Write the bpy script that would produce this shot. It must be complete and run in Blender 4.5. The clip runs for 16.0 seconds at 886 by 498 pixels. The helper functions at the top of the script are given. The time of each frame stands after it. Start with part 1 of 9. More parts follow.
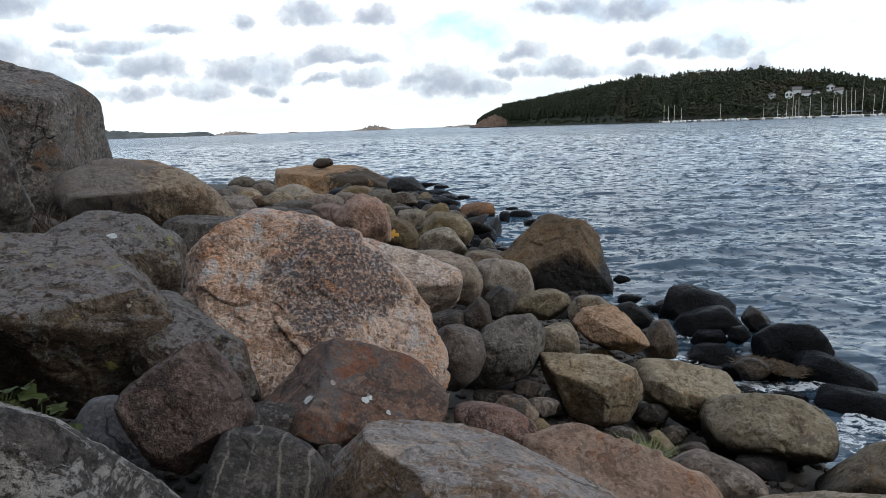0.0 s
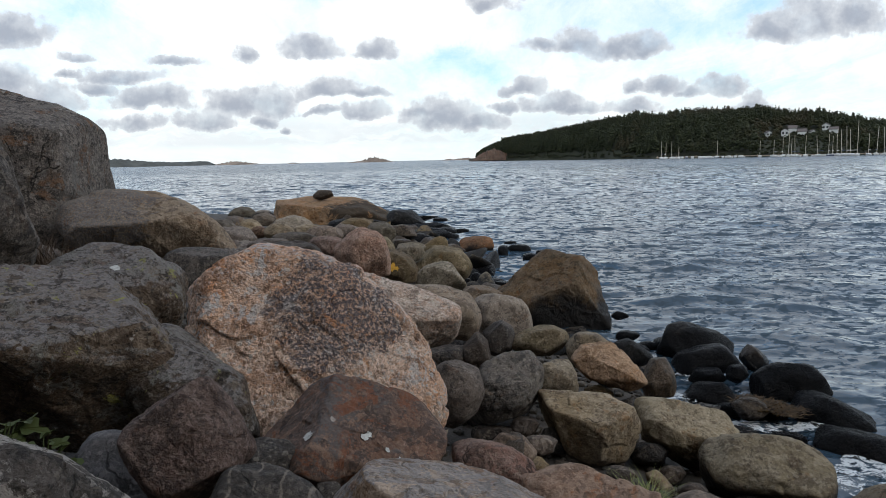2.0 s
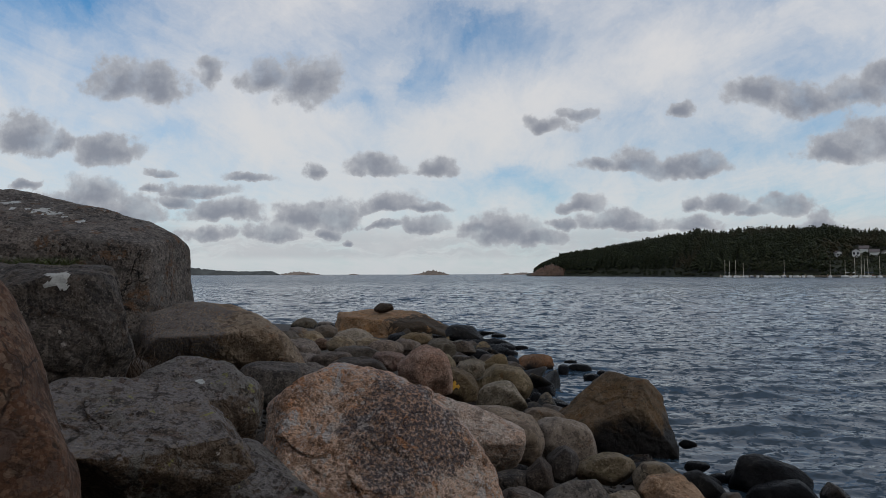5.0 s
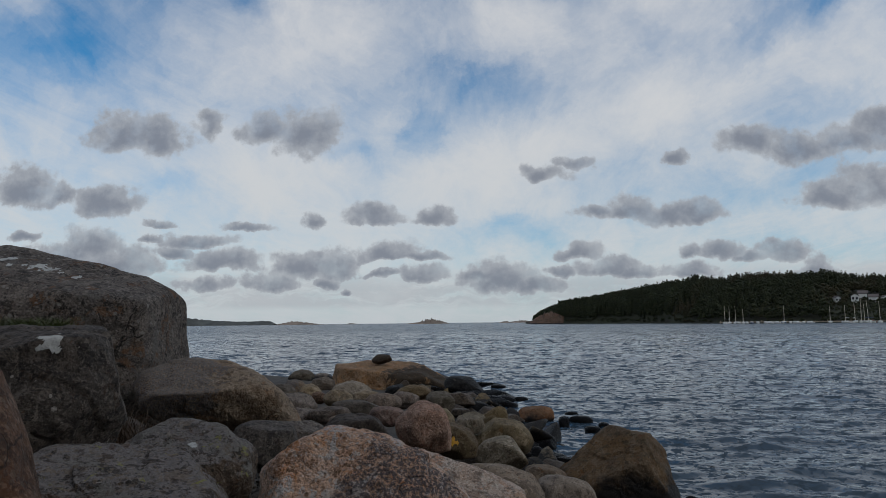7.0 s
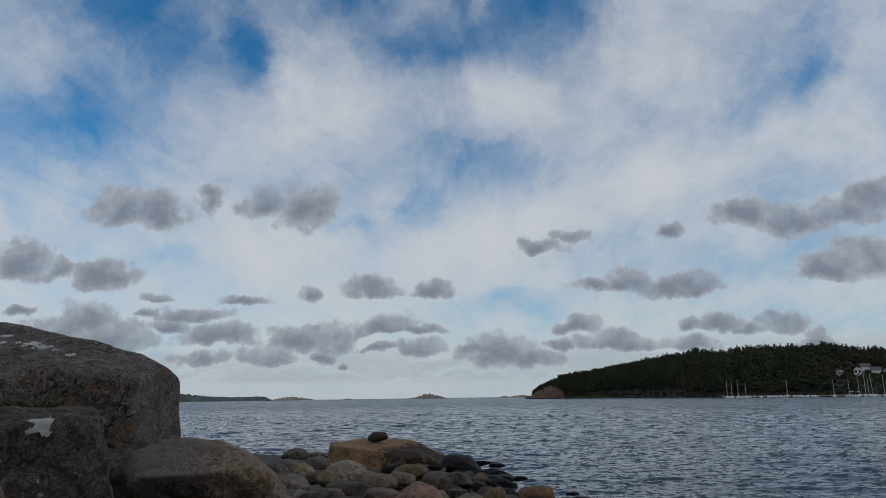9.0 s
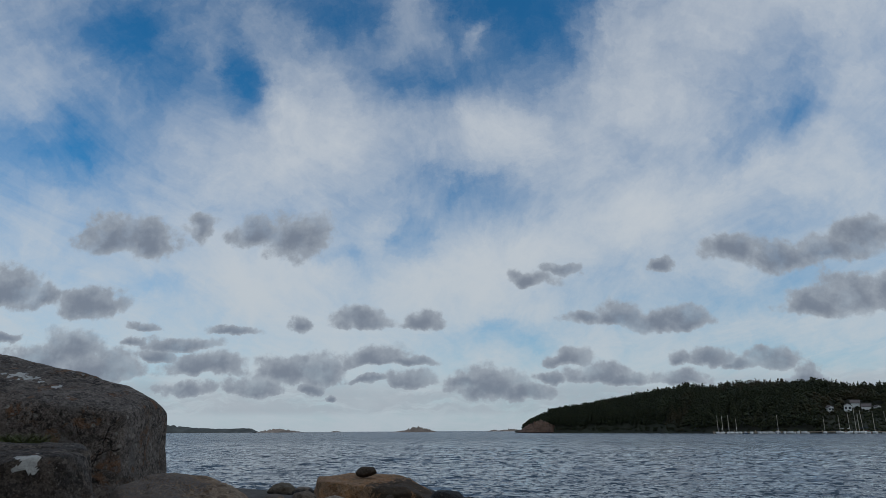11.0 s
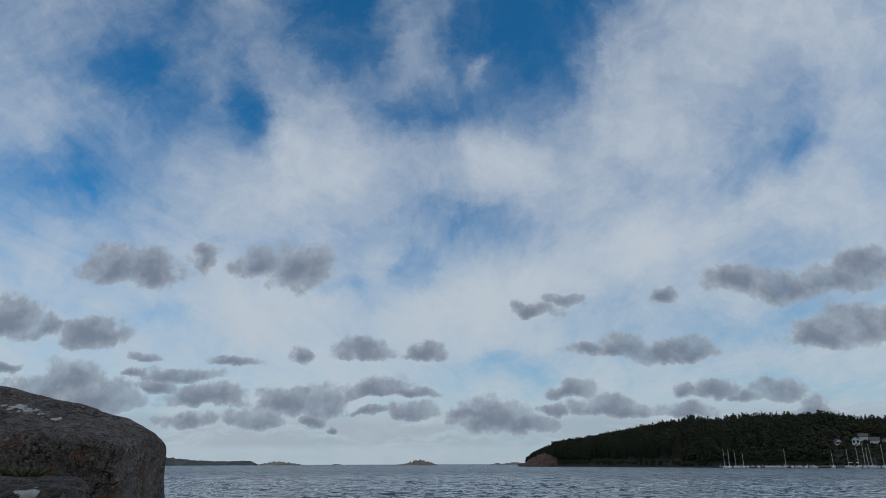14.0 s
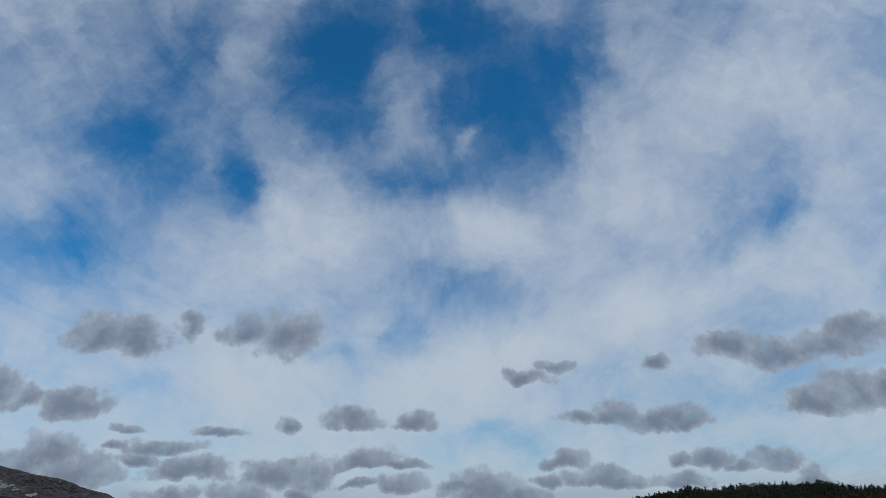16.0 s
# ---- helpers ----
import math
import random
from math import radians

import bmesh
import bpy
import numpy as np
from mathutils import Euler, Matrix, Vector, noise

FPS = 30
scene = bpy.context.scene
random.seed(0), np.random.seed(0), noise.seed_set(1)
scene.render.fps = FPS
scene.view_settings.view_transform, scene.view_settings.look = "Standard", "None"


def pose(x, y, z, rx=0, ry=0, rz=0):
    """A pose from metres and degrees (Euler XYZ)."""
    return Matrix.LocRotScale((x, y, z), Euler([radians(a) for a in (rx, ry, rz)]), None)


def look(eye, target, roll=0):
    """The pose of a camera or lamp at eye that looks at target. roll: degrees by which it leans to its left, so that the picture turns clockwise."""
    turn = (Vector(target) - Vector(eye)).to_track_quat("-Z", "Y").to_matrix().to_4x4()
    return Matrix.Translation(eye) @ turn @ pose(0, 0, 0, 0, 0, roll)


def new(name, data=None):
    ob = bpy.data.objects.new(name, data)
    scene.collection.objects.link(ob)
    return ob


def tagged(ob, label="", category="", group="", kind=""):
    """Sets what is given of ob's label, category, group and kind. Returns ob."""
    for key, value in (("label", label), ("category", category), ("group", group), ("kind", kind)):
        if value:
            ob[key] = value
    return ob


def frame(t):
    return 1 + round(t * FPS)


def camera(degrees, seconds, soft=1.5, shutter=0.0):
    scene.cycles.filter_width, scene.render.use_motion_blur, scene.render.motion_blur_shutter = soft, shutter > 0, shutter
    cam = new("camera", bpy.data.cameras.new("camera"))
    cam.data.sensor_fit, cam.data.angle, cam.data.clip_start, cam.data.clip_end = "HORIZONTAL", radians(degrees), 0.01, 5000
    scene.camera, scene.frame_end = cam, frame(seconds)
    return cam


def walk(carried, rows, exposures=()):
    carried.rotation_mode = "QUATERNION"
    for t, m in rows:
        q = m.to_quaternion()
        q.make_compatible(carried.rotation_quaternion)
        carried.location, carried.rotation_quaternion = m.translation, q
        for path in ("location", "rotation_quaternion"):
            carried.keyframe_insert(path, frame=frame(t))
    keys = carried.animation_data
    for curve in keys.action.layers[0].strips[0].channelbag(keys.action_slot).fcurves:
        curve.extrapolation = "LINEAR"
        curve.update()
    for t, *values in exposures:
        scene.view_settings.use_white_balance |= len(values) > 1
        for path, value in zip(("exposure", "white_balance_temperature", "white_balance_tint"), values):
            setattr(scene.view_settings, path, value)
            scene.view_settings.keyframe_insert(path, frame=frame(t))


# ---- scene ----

# ---- camera and its walk ----
cam = camera(67.2, 16.0, soft=0.6)
PATH = [
    (0, (0.206, 0.382, 1.906), (0.307, 10.218, 0.106), -2.04),
    (0.5, (0.207, 0.375, 1.909), (0.306, 10.215, 0.133), -2.03),
    (1, (0.208, 0.374, 1.91), (0.32, 10.225, 0.193), -2.03),
    (1.5, (0.207, 0.368, 1.918), (0.332, 10.238, 0.316), -1.83),
    (2, (0.195, 0.352, 1.933), (0.34, 10.262, 0.607), -1.23),
    (2.5, (0.179, 0.32, 1.957), (0.319, 10.274, 1.01), -0.48),
    (3, (0.142, 0.269, 1.977), (0.108, 10.255, 1.444), 0.41),
    (3.5, (0.129, 0.22, 1.98), (-0.319, 10.21, 1.871), 0.51),
    (4, (0.131, 0.193, 1.98), (-0.555, 10.169, 2.078), 0.20),
    (4.5, (0.134, 0.195, 1.986), (-0.551, 10.169, 2.238), 0.01),
    (5, (0.137, 0.2, 1.999), (-0.547, 10.169, 2.376), -0.14),
    (5.5, (0.14, 0.205, 2.015), (-0.542, 10.17, 2.513), -0.28),
    (6, (0.143, 0.21, 2.032), (-0.537, 10.166, 2.666), -0.40),
    (6.5, (0.146, 0.212, 2.043), (-0.531, 10.156, 2.855), -0.52),
    (7, (0.148, 0.203, 2.05), (-0.502, 10.122, 3.148), -0.63),
    (7.5, (0.153, 0.191, 2.059), (-0.468, 10.072, 3.462), -0.85),
    (8, (0.16, 0.174, 2.068), (-0.451, 10.006, 3.785), -0.80),
    (8.5, (0.168, 0.158, 2.075), (-0.442, 9.94, 4.059), -0.63),
    (9, (0.174, 0.147, 2.079), (-0.418, 9.89, 4.255), -0.80),
    (9.5, (0.172, 0.14, 2.085), (-0.391, 9.853, 4.398), -0.74),
    (10, (0.166, 0.134, 2.093), (-0.356, 9.821, 4.52), -0.62),
    (10.5, (0.159, 0.129, 2.102), (-0.321, 9.792, 4.631), -0.47),
    (11, (0.152, 0.124, 2.109), (-0.294, 9.761, 4.741), -0.34),
    (11.5, (0.15, 0.117, 2.112), (-0.282, 9.723, 4.859), -0.29),
    (12, (0.154, 0.109, 2.113), (-0.285, 9.675, 4.994), -0.29),
    (12.5, (0.16, 0.098, 2.115), (-0.312, 9.64, 5.069), -0.05),
    (13, (0.166, 0.089, 2.116), (-0.315, 9.62, 5.105), -0.13),
    (13.5, (0.169, 0.084, 2.117), (-0.313, 9.607, 5.131), -0.08),
    (14, (0.17, 0.083, 2.117), (-0.306, 9.588, 5.187), -0.19),
    (14.5, (0.17, 0.083, 2.117), (-0.3, 9.547, 5.31), -0.17),
    (15, (0.17, 0.083, 2.117), (-0.257, 9.484, 5.498), -0.09),
    (15.5, (0.17, 0.083, 2.117), (-0.151, 9.359, 5.838), -0.42),
    (16, (0.17, 0.083, 2.117), (-0.139, 9.242, 6.118), -0.68),
]
EXPOSURES = [(0, 0.64, 6580, 12), (1.5, 0.58, 6600, 12), (2.5, 0.16, 6950, 15), (3.5, -0.24, 6950, 16), (4.2, -0.35, 6880, 16), (6.5, -0.53, 6650, 14), (9, -0.67, 6400, 13), (12.5, -0.73, 6050, 10), (14, -0.74, 5970, 10), (16, -0.77, 5800, 10)]
walk(cam, [(t, look(eye, target, roll)) for t, eye, target, roll in PATH], EXPOSURES)
# clouds on the far sky: east and height over north of the base, half width, height above and below the base
HIGH_CUMULUS = [
    (-0.566, 0.296, 0.0670, 0.0453, 0.0236), (-0.514, 0.290, 0.0462, 0.0488, 0.0263), (-0.434, 0.311, 0.0221, 0.0246, 0.0180), (-0.346, 0.297, 0.0401, 0.0355, 0.0206),
    (-0.277, 0.293, 0.0543, 0.0419, 0.0316), (-0.731, 0.211, 0.0479, 0.0452, 0.0199), (-0.674, 0.199, 0.0365, 0.0251, 0.0134), (-0.596, 0.191, 0.0579, 0.0293, 0.0169),
    (0.402, 0.265, 0.0487, 0.0284, 0.0222), (0.467, 0.251, 0.0548, 0.0333, 0.0245), (0.534, 0.259, 0.0595, 0.0307, 0.0176), (0.593, 0.284, 0.0497, 0.0311, 0.0222),
    (0.503, 0.173, 0.0501, 0.0250, 0.0117), (0.569, 0.181, 0.0579, 0.0401, 0.0167), (0.627, 0.189, 0.0481, 0.0377, 0.0167), (0.084, 0.224, 0.0359, 0.0158, 0.0105),
    (0.136, 0.241, 0.0274, 0.0106, 0.0080),
]
MIDDLE_CUMULUS = [
    (-0.372, 0.148, 0.0402, 0.0094, 0.0051), (-0.264, 0.157, 0.0191, 0.0189, 0.0103), (-0.174, 0.160, 0.0465, 0.0222, 0.0077), (-0.075, 0.155, 0.0349, 0.0238, 0.0076),
    (-0.512, 0.153, 0.0248, 0.0112, 0.0052), (0.165, 0.161, 0.0350, 0.0135, 0.0084), (0.215, 0.158, 0.0464, 0.0268, 0.0109), (0.272, 0.151, 0.0509, 0.0183, 0.0092),
    (0.317, 0.155, 0.0409, 0.0233, 0.0100), (0.285, 0.241, 0.0185, 0.0123, 0.0123), (0.138, 0.097, 0.0295, 0.0211, 0.0073), (0.300, 0.098, 0.0233, 0.0185, 0.0064),
    (0.347, 0.097, 0.0296, 0.0233, 0.0072), (0.430, 0.094, 0.0429, 0.0207, 0.0072),
]
LOW_CUMULUS = [
    (-0.623, 0.118, 0.0550, 0.0392, 0.0213), (-0.562, 0.090, 0.0700, 0.0334, 0.0167), (-0.674, 0.101, 0.0550, 0.0338, 0.0253), (-0.722, 0.145, 0.0271, 0.0087, 0.0070),
    (-0.448, 0.125, 0.0577, 0.0170, 0.0068), (-0.519, 0.130, 0.0229, 0.0085, 0.0051), (-0.481, 0.108, 0.0227, 0.0134, 0.0067), (-0.414, 0.087, 0.0482, 0.0265, 0.0099),
    (-0.380, 0.089, 0.0361, 0.0264, 0.0107), (-0.289, 0.082, 0.0442, 0.0295, 0.0123), (-0.226, 0.077, 0.0371, 0.0366, 0.0114), (-0.255, 0.082, 0.0356, 0.0245, 0.0147),
    (-0.326, 0.058, 0.0474, 0.0291, 0.0089), (-0.146, 0.097, 0.0505, 0.0304, 0.0057), (-0.092, 0.097, 0.0360, 0.0115, 0.0057), (-0.432, 0.058, 0.0496, 0.0138, 0.0073),
    (-0.241, 0.061, 0.0185, 0.0097, 0.0065), (-0.100, 0.066, 0.0365, 0.0185, 0.0064), (-0.154, 0.073, 0.0301, 0.0065, 0.0049),
]
BANK_CUMULUS = [
    (-0.207, 0.043, 0.0100, 0.0111, 0.0040), (0.016, 0.056, 0.0540, 0.0365, 0.0143), (0.076, 0.051, 0.0438, 0.0174, 0.0103), (-0.013, 0.064, 0.0296, 0.0160, 0.0096),
    (0.110, 0.073, 0.0293, 0.0120, 0.0064), (0.183, 0.069, 0.0501, 0.0246, 0.0071), (0.223, 0.066, 0.0337, 0.0142, 0.0071), (0.295, 0.067, 0.0511, 0.0181, 0.0047),
    (0.378, 0.091, 0.0239, 0.0096, 0.0064), (0.477, 0.065, 0.0360, 0.0250, 0.0062), (0.445, 0.065, 0.0330, 0.0094, 0.0063),
]
# thicker and thinner places of the high veil: east and height over north, half length, half width, lean, strength
VEIL = [
    (-0.803, 0.797, 0.1430, 0.2901, 0, 0.12), (-0.790, 0.612, 0.0621, 0.1283, 30, 0.2), (-0.318, 0.446, 0.1609, 0.1127, 15, 0.55), (0.056, 0.456, 0.1390, 0.0715, 0, 0.62),
    (-0.189, 0.494, 0.1146, 0.0634, -10, 0.3), (0.378, 0.641, 0.3100, 0.1269, 50, 0.55), (0.658, 0.678, 0.1252, 0.3523, 0, 0.35), (0.425, 0.367, 0.2885, 0.0662, 15, 0.42),
    (0.064, 0.248, 0.2567, 0.0654, 20, 0.62), (-0.323, 0.221, 0.1739, 0.0518, 5, 0.5), (0.294, 0.843, 0.0521, 0.0397, -20, 0.3), (-0.102, 0.769, 0.0730, 0.0763, -45, 0.36),
    (0.014, 0.648, 0.0348, 0.0164, 50, 0.4), (-0.410, 0.847, 0.0763, 0.1213, -60, 0.22), (-0.163, 0.306, 0.0533, 0.0276, 30, 0.25),
]
GAPS = [
    (0.031, 0.855, 0.2232, 0.1877, 0, 0.8), (-0.240, 0.894, 0.1259, 0.1729, 0, 0.8), (0.085, 0.675, 0.1199, 0.1190, 0, 0.65), (-0.056, 0.577, 0.1169, 0.0670, 0, 0.55),
    (-0.217, 0.675, 0.0916, 0.0719, -30, 0.4), (-0.503, 0.892, 0.0778, 0.1251, -30, 0.5), (-0.381, 0.587, 0.0450, 0.1135, 15, 0.65), (-0.603, 0.653, 0.1140, 0.0835, -20, 0.4),
    (-0.715, 0.467, 0.1272, 0.0789, -15, 0.65), (0.208, 0.820, 0.0624, 0.1567, -20, 0.4),
]
GAPS_LOW = [
    (-0.62, 0.68, 0.2800, 0.3200, 0, 0.30), (-0.30, 0.80, 0.1600, 0.1800, 0, 0.30),
    (-0.011, 0.368, 0.0811, 0.0527, 0, 0.42), (-0.092, 0.305, 0.0531, 0.0458, 40, 0.4), (-0.523, 0.216, 0.0616, 0.0260, 0, 0.4), (-0.222, 0.254, 0.0612, 0.0177, 0, 0.35),
    (0.490, 0.474, 0.1087, 0.0409, 25, 0.35), (0.437, 0.206, 0.2132, 0.0375, 10, 0.45), (0.034, 0.140, 0.0985, 0.0240, 0, 0.45), (0.498, 0.116, 0.1573, 0.0232, 0, 0.35),
    (-0.510, 0.785, 0.0753, 0.0780, 0, 0.3),
]


# ---- daylight ----
SUN_UP, SUN_TURN = radians(36), radians(112)
world = bpy.data.worlds.new("sky")
scene.world = world
world.use_nodes = True

# ---- node helpers ----
def node(nt, kind, loc=None, **vals):
    n = nt.nodes.new(kind)
    for k, v in vals.items():
        if k in n.inputs:
            n.inputs[k].default_value = v
    return n


def tree_of(name):
    m = bpy.data.materials.new(name)
    m.use_nodes = True
    nt = m.node_tree
    return m, nt, nt.nodes["Principled BSDF"]


def noise_tex(nt, vec, scale, detail=4.0, rough=0.55, dist=0.0):
    n = nt.nodes.new("ShaderNodeTexNoise")
    n.inputs["Scale"].default_value = scale
    n.inputs["Detail"].default_value = detail
    n.inputs["Roughness"].default_value = rough
    n.inputs["Distortion"].default_value = dist
    nt.links.new(vec, n.inputs["Vector"])
    return n.outputs["Fac"]


def ramp(nt, fac, lo, hi, a=0.0, b=1.0):
    n = nt.nodes.new("ShaderNodeMapRange")
    n.interpolation_type = "SMOOTHSTEP"
    nt.links.new(fac, n.inputs["Value"])
    for key, v in (("From Min", lo), ("From Max", hi), ("To Min", a), ("To Max", b)):
        n.inputs[key].default_value = v
    return n.outputs["Result"]


def math2(nt, op, a, b=None, c=None):
    n = nt.nodes.new("ShaderNodeMath")
    n.operation = op
    for i, v in enumerate((a, b, c)):
        if v is None:
            continue
        if isinstance(v, (int, float)):
            n.inputs[i].default_value = v
        else:
            nt.links.new(v, n.inputs[i])
    return n.outputs[0]


def mix(nt, fac, a, b):
    n = nt.nodes.new("ShaderNodeMix")
    n.data_type = "RGBA"
    for sock, v in ((n.inputs[0], fac), (n.inputs[6], a), (n.inputs[7], b)):
        if isinstance(v, (int, float)):
            sock.default_value = v
        elif isinstance(v, tuple):
            sock.default_value = (*v, 1.0)
        else:
            nt.links.new(v, sock)
    return n.outputs[2]



# ---- sky: clear blue behind, a thin white veil with gaps, small grey cumulus below it ----
nt = world.node_tree
bg = nt.nodes["Background"]
sky = nt.nodes.new("ShaderNodeTexSky")
sky.sky_type, sky.sun_disc, sky.sun_elevation, sky.sun_rotation = "NISHITA", False, SUN_UP, SUN_TURN
sky.air_density, sky.dust_density, sky.ozone_density = 1.0, 0.6, 2.0


def vec2(nt, op, a, b=None, c=None):
    n = nt.nodes.new("ShaderNodeVectorMath")
    n.operation = op
    for i, v in enumerate((a, b, c)):
        if v is None:
            continue
        if isinstance(v, tuple):
            n.inputs[i].default_value = v
        else:
            nt.links.new(v, n.inputs[i])
    return n


tc = nt.nodes.new("ShaderNodeTexCoord")
sep = nt.nodes.new("ShaderNodeSeparateXYZ")
nt.links.new(tc.outputs["Generated"], sep.inputs[0])
sx, sy, sz = sep.outputs
ahead = math2(nt, "MAXIMUM", sy, 0.12)
flat = nt.nodes.new("ShaderNodeCombineXYZ")
nt.links.new(math2(nt, "DIVIDE", sx, ahead), flat.inputs[0])
nt.links.new(math2(nt, "DIVIDE", sz, ahead), flat.inputs[1])
flat = flat.outputs[0]
puff = nt.nodes.new("ShaderNodeTexNoise")
for key, v in (("Scale", 17.0), ("Detail", 5.0), ("Roughness", 0.55)):
    puff.inputs[key].default_value = v
nt.links.new(flat, puff.inputs["Vector"])
shift = vec2(nt, "MULTIPLY", vec2(nt, "SUBTRACT", puff.outputs["Color"], (0.5, 0.5, 0.5)).outputs[0], (0.075, 0.045, 0.0)).outputs[0]
ragged = vec2(nt, "ADD", flat, shift).outputs[0]

swirl = nt.nodes.new("ShaderNodeTexNoise")
for key, v in (("Scale", 5.0), ("Detail", 8.0), ("Roughness", 0.68)):
    swirl.inputs[key].default_value = v
nt.links.new(flat, swirl.inputs["Vector"])
drawn = vec2(nt, "ADD", flat, vec2(nt, "MULTIPLY", vec2(nt, "SUBTRACT", swirl.outputs["Color"], (0.5, 0.5, 0.5)).outputs[0], (0.19, 0.15, 0.0)).outputs[0]).outputs[0]


def nearest(rows):
    """How far outside the nearest cloud: 0 in the middle of its base, 1 at its rim; tops are domed, bases nearly flat."""
    start = None
    for u, v, a, top, under in rows:
        q = vec2(nt, "MULTIPLY_ADD", ragged, (1 / a, 1 / top, 0.0), (-u / a, -v / top, 0.0)).outputs[0]
        q = vec2(nt, "MAXIMUM", q, vec2(nt, "MULTIPLY", q, (-1.0, -top / under, 0.0)).outputs[0]).outputs[0]
        d = vec2(nt, "LENGTH", q).outputs["Value"]
        if start is None:
            start = d
        else:
            n = nt.nodes.new("ShaderNodeMath")
            n.operation = "SMOOTH_MIN"
            nt.links.new(start, n.inputs[0])
            nt.links.new(d, n.inputs[1])
            n.inputs[2].default_value = 0.2
            start = n.outputs[0]
    return start


def blobs(rows):
    total = None
    for u, v, a, b, lean, w in rows:
        m = nt.nodes.new("ShaderNodeMapping")
        m.vector_type = "TEXTURE"
        m.inputs["Location"].default_value, m.inputs["Rotation"].default_value, m.inputs["Scale"].default_value = (u, v, 0), (0, 0, radians(lean)), (a, b, 1)
        nt.links.new(drawn, m.inputs["Vector"])
        s = ramp(nt, vec2(nt, "LENGTH", m.outputs[0]).outputs["Value"], 1.5, 0.0, 0.0, w)
        total = s if total is None else math2(nt, "ADD", total, s)
    return total


small = noise_tex(nt, flat, 62, 6, 0.62)
dist = nearest(HIGH_CUMULUS + MIDDLE_CUMULUS + LOW_CUMULUS + BANK_CUMULUS)
lobes = noise_tex(nt, flat, 24, 5, 0.58)
dist = math2(nt, "ADD", dist, math2(nt, "MULTIPLY", math2(nt, "SUBTRACT", lobes, 0.5), 1.1))
edge = math2(nt, "ADD", dist, math2(nt, "MULTIPLY", math2(nt, "SUBTRACT", small, 0.5), 0.7))
front_half = ramp(nt, sy, 0.12, 0.3)
# a thin grey bank along the horizon
strip = nt.nodes.new("ShaderNodeMapping")
strip.inputs["Scale"].default_value = (6.0, 40.0, 1.0)
nt.links.new(ragged, strip.inputs["Vector"])
bank = math2(nt, "MULTIPLY", ramp(nt, noise_tex(nt, strip.outputs[0], 1.4, 6, 0.62), 0.36, 0.55), math2(nt, "MULTIPLY", ramp(nt, sz, 0.085, 0.05), ramp(nt, sz, 0.018, 0.03)))
cumulus = math2(nt, "MULTIPLY", ramp(nt, edge, 1.24, 0.84), front_half)
cumulus = math2(nt, "MAXIMUM", cumulus, math2(nt, "MULTIPLY", bank, 0.6))

# veil: long wisps leaning with the wind aloft
aloft = math2(nt, "ADD", math2(nt, "MAXIMUM", sz, 0.0), 0.14)
plane = nt.nodes.new("ShaderNodeCombineXYZ")
nt.links.new(math2(nt, "DIVIDE", sx, aloft), plane.inputs[0])
nt.links.new(math2(nt, "DIVIDE", sy, aloft), plane.inputs[1])
turn = nt.nodes.new("ShaderNodeMapping")
turn.inputs["Rotation"].default_value = (0, 0, radians(14))
turn.inputs["Scale"].default_value = (2.2, 0.8, 1.0)
nt.links.new(plane.outputs[0], turn.inputs["Vector"])
wisps = noise_tex(nt, turn.outputs[0], 1.7, 10, 0.68, 0.6)
soft = noise_tex(nt, drawn, 6.0, 10, 0.64, 0.3)
rest_of_sky = noise_tex(nt, tc.outputs["Generated"], 2.2, 6, 0.6, 0.4)
dens = math2(nt, "ADD", math2(nt, "ADD", 0.40, math2(nt, "MULTIPLY", blobs(VEIL), 0.70)), math2(nt, "MULTIPLY", blobs(GAPS + GAPS_LOW), -0.76))
dens = math2(nt, "ADD", dens, math2(nt, "MULTIPLY", math2(nt, "SUBTRACT", wisps, 0.5), 0.9))
dens = math2(nt, "ADD", dens, math2(nt, "MULTIPLY", math2(nt, "SUBTRACT", soft, 0.5), 1.2))
dens_back = math2(nt, "MULTIPLY_ADD", math2(nt, "SUBTRACT", rest_of_sky, 0.5), 2.2, 0.6)
low = ramp(nt, sz, 0.45, 0.08, 0.0, 0.50)
veil = ramp(nt, math2(nt, "ADD", mix(nt, front_half, dens_back, dens), low), -0.34, 1.28, 0.0, 0.95)

tint = nt.nodes.new("ShaderNodeMix")
tint.data_type, tint.blend_type = "RGBA", "MULTIPLY"
tint.inputs[0].default_value = 1.0
nt.links.new(sky.outputs[0], tint.inputs[6])
tint.inputs[7].default_value = (0.030, 0.111, 0.146, 1)
col = mix(nt, veil, tint.outputs[2], mix(nt, ramp(nt, sz, 0.12, 0.42), (0.78, 0.83, 0.84), (0.85, 0.885, 0.89)))
col = mix(nt, ramp(nt, sz, 0.10, 0.0, 0, 0.55), col, (0.60, 0.68, 0.73))
thick = math2(nt, "ADD", dist, math2(nt, "MULTIPLY", math2(nt, "SUBTRACT", small, 0.5), 0.9))
shade = mix(nt, ramp(nt, thick, 0.15, 1.25), (0.25, 0.29, 0.355), (0.49, 0.54, 0.585))
col = mix(nt, math2(nt, "MULTIPLY", cumulus, ramp(nt, puff.outputs["Fac"], 0.30, 0.55, 0.60, 0.92)), col, shade)
nt.links.new(col, bg.inputs["Color"])
bg.inputs["Strength"].default_value = 1.1

sun_data = bpy.data.lights.new("sun", "SUN")
sun_data.energy, sun_data.angle, sun_data.color = 0.75, radians(24), (1.0, 0.90, 0.78)
sun = new("sun", sun_data)
sun.matrix_world = look((math.sin(SUN_TURN) * 40, math.cos(SUN_TURN) * 40, 40 * math.tan(SUN_UP)), (0, 0, 0))

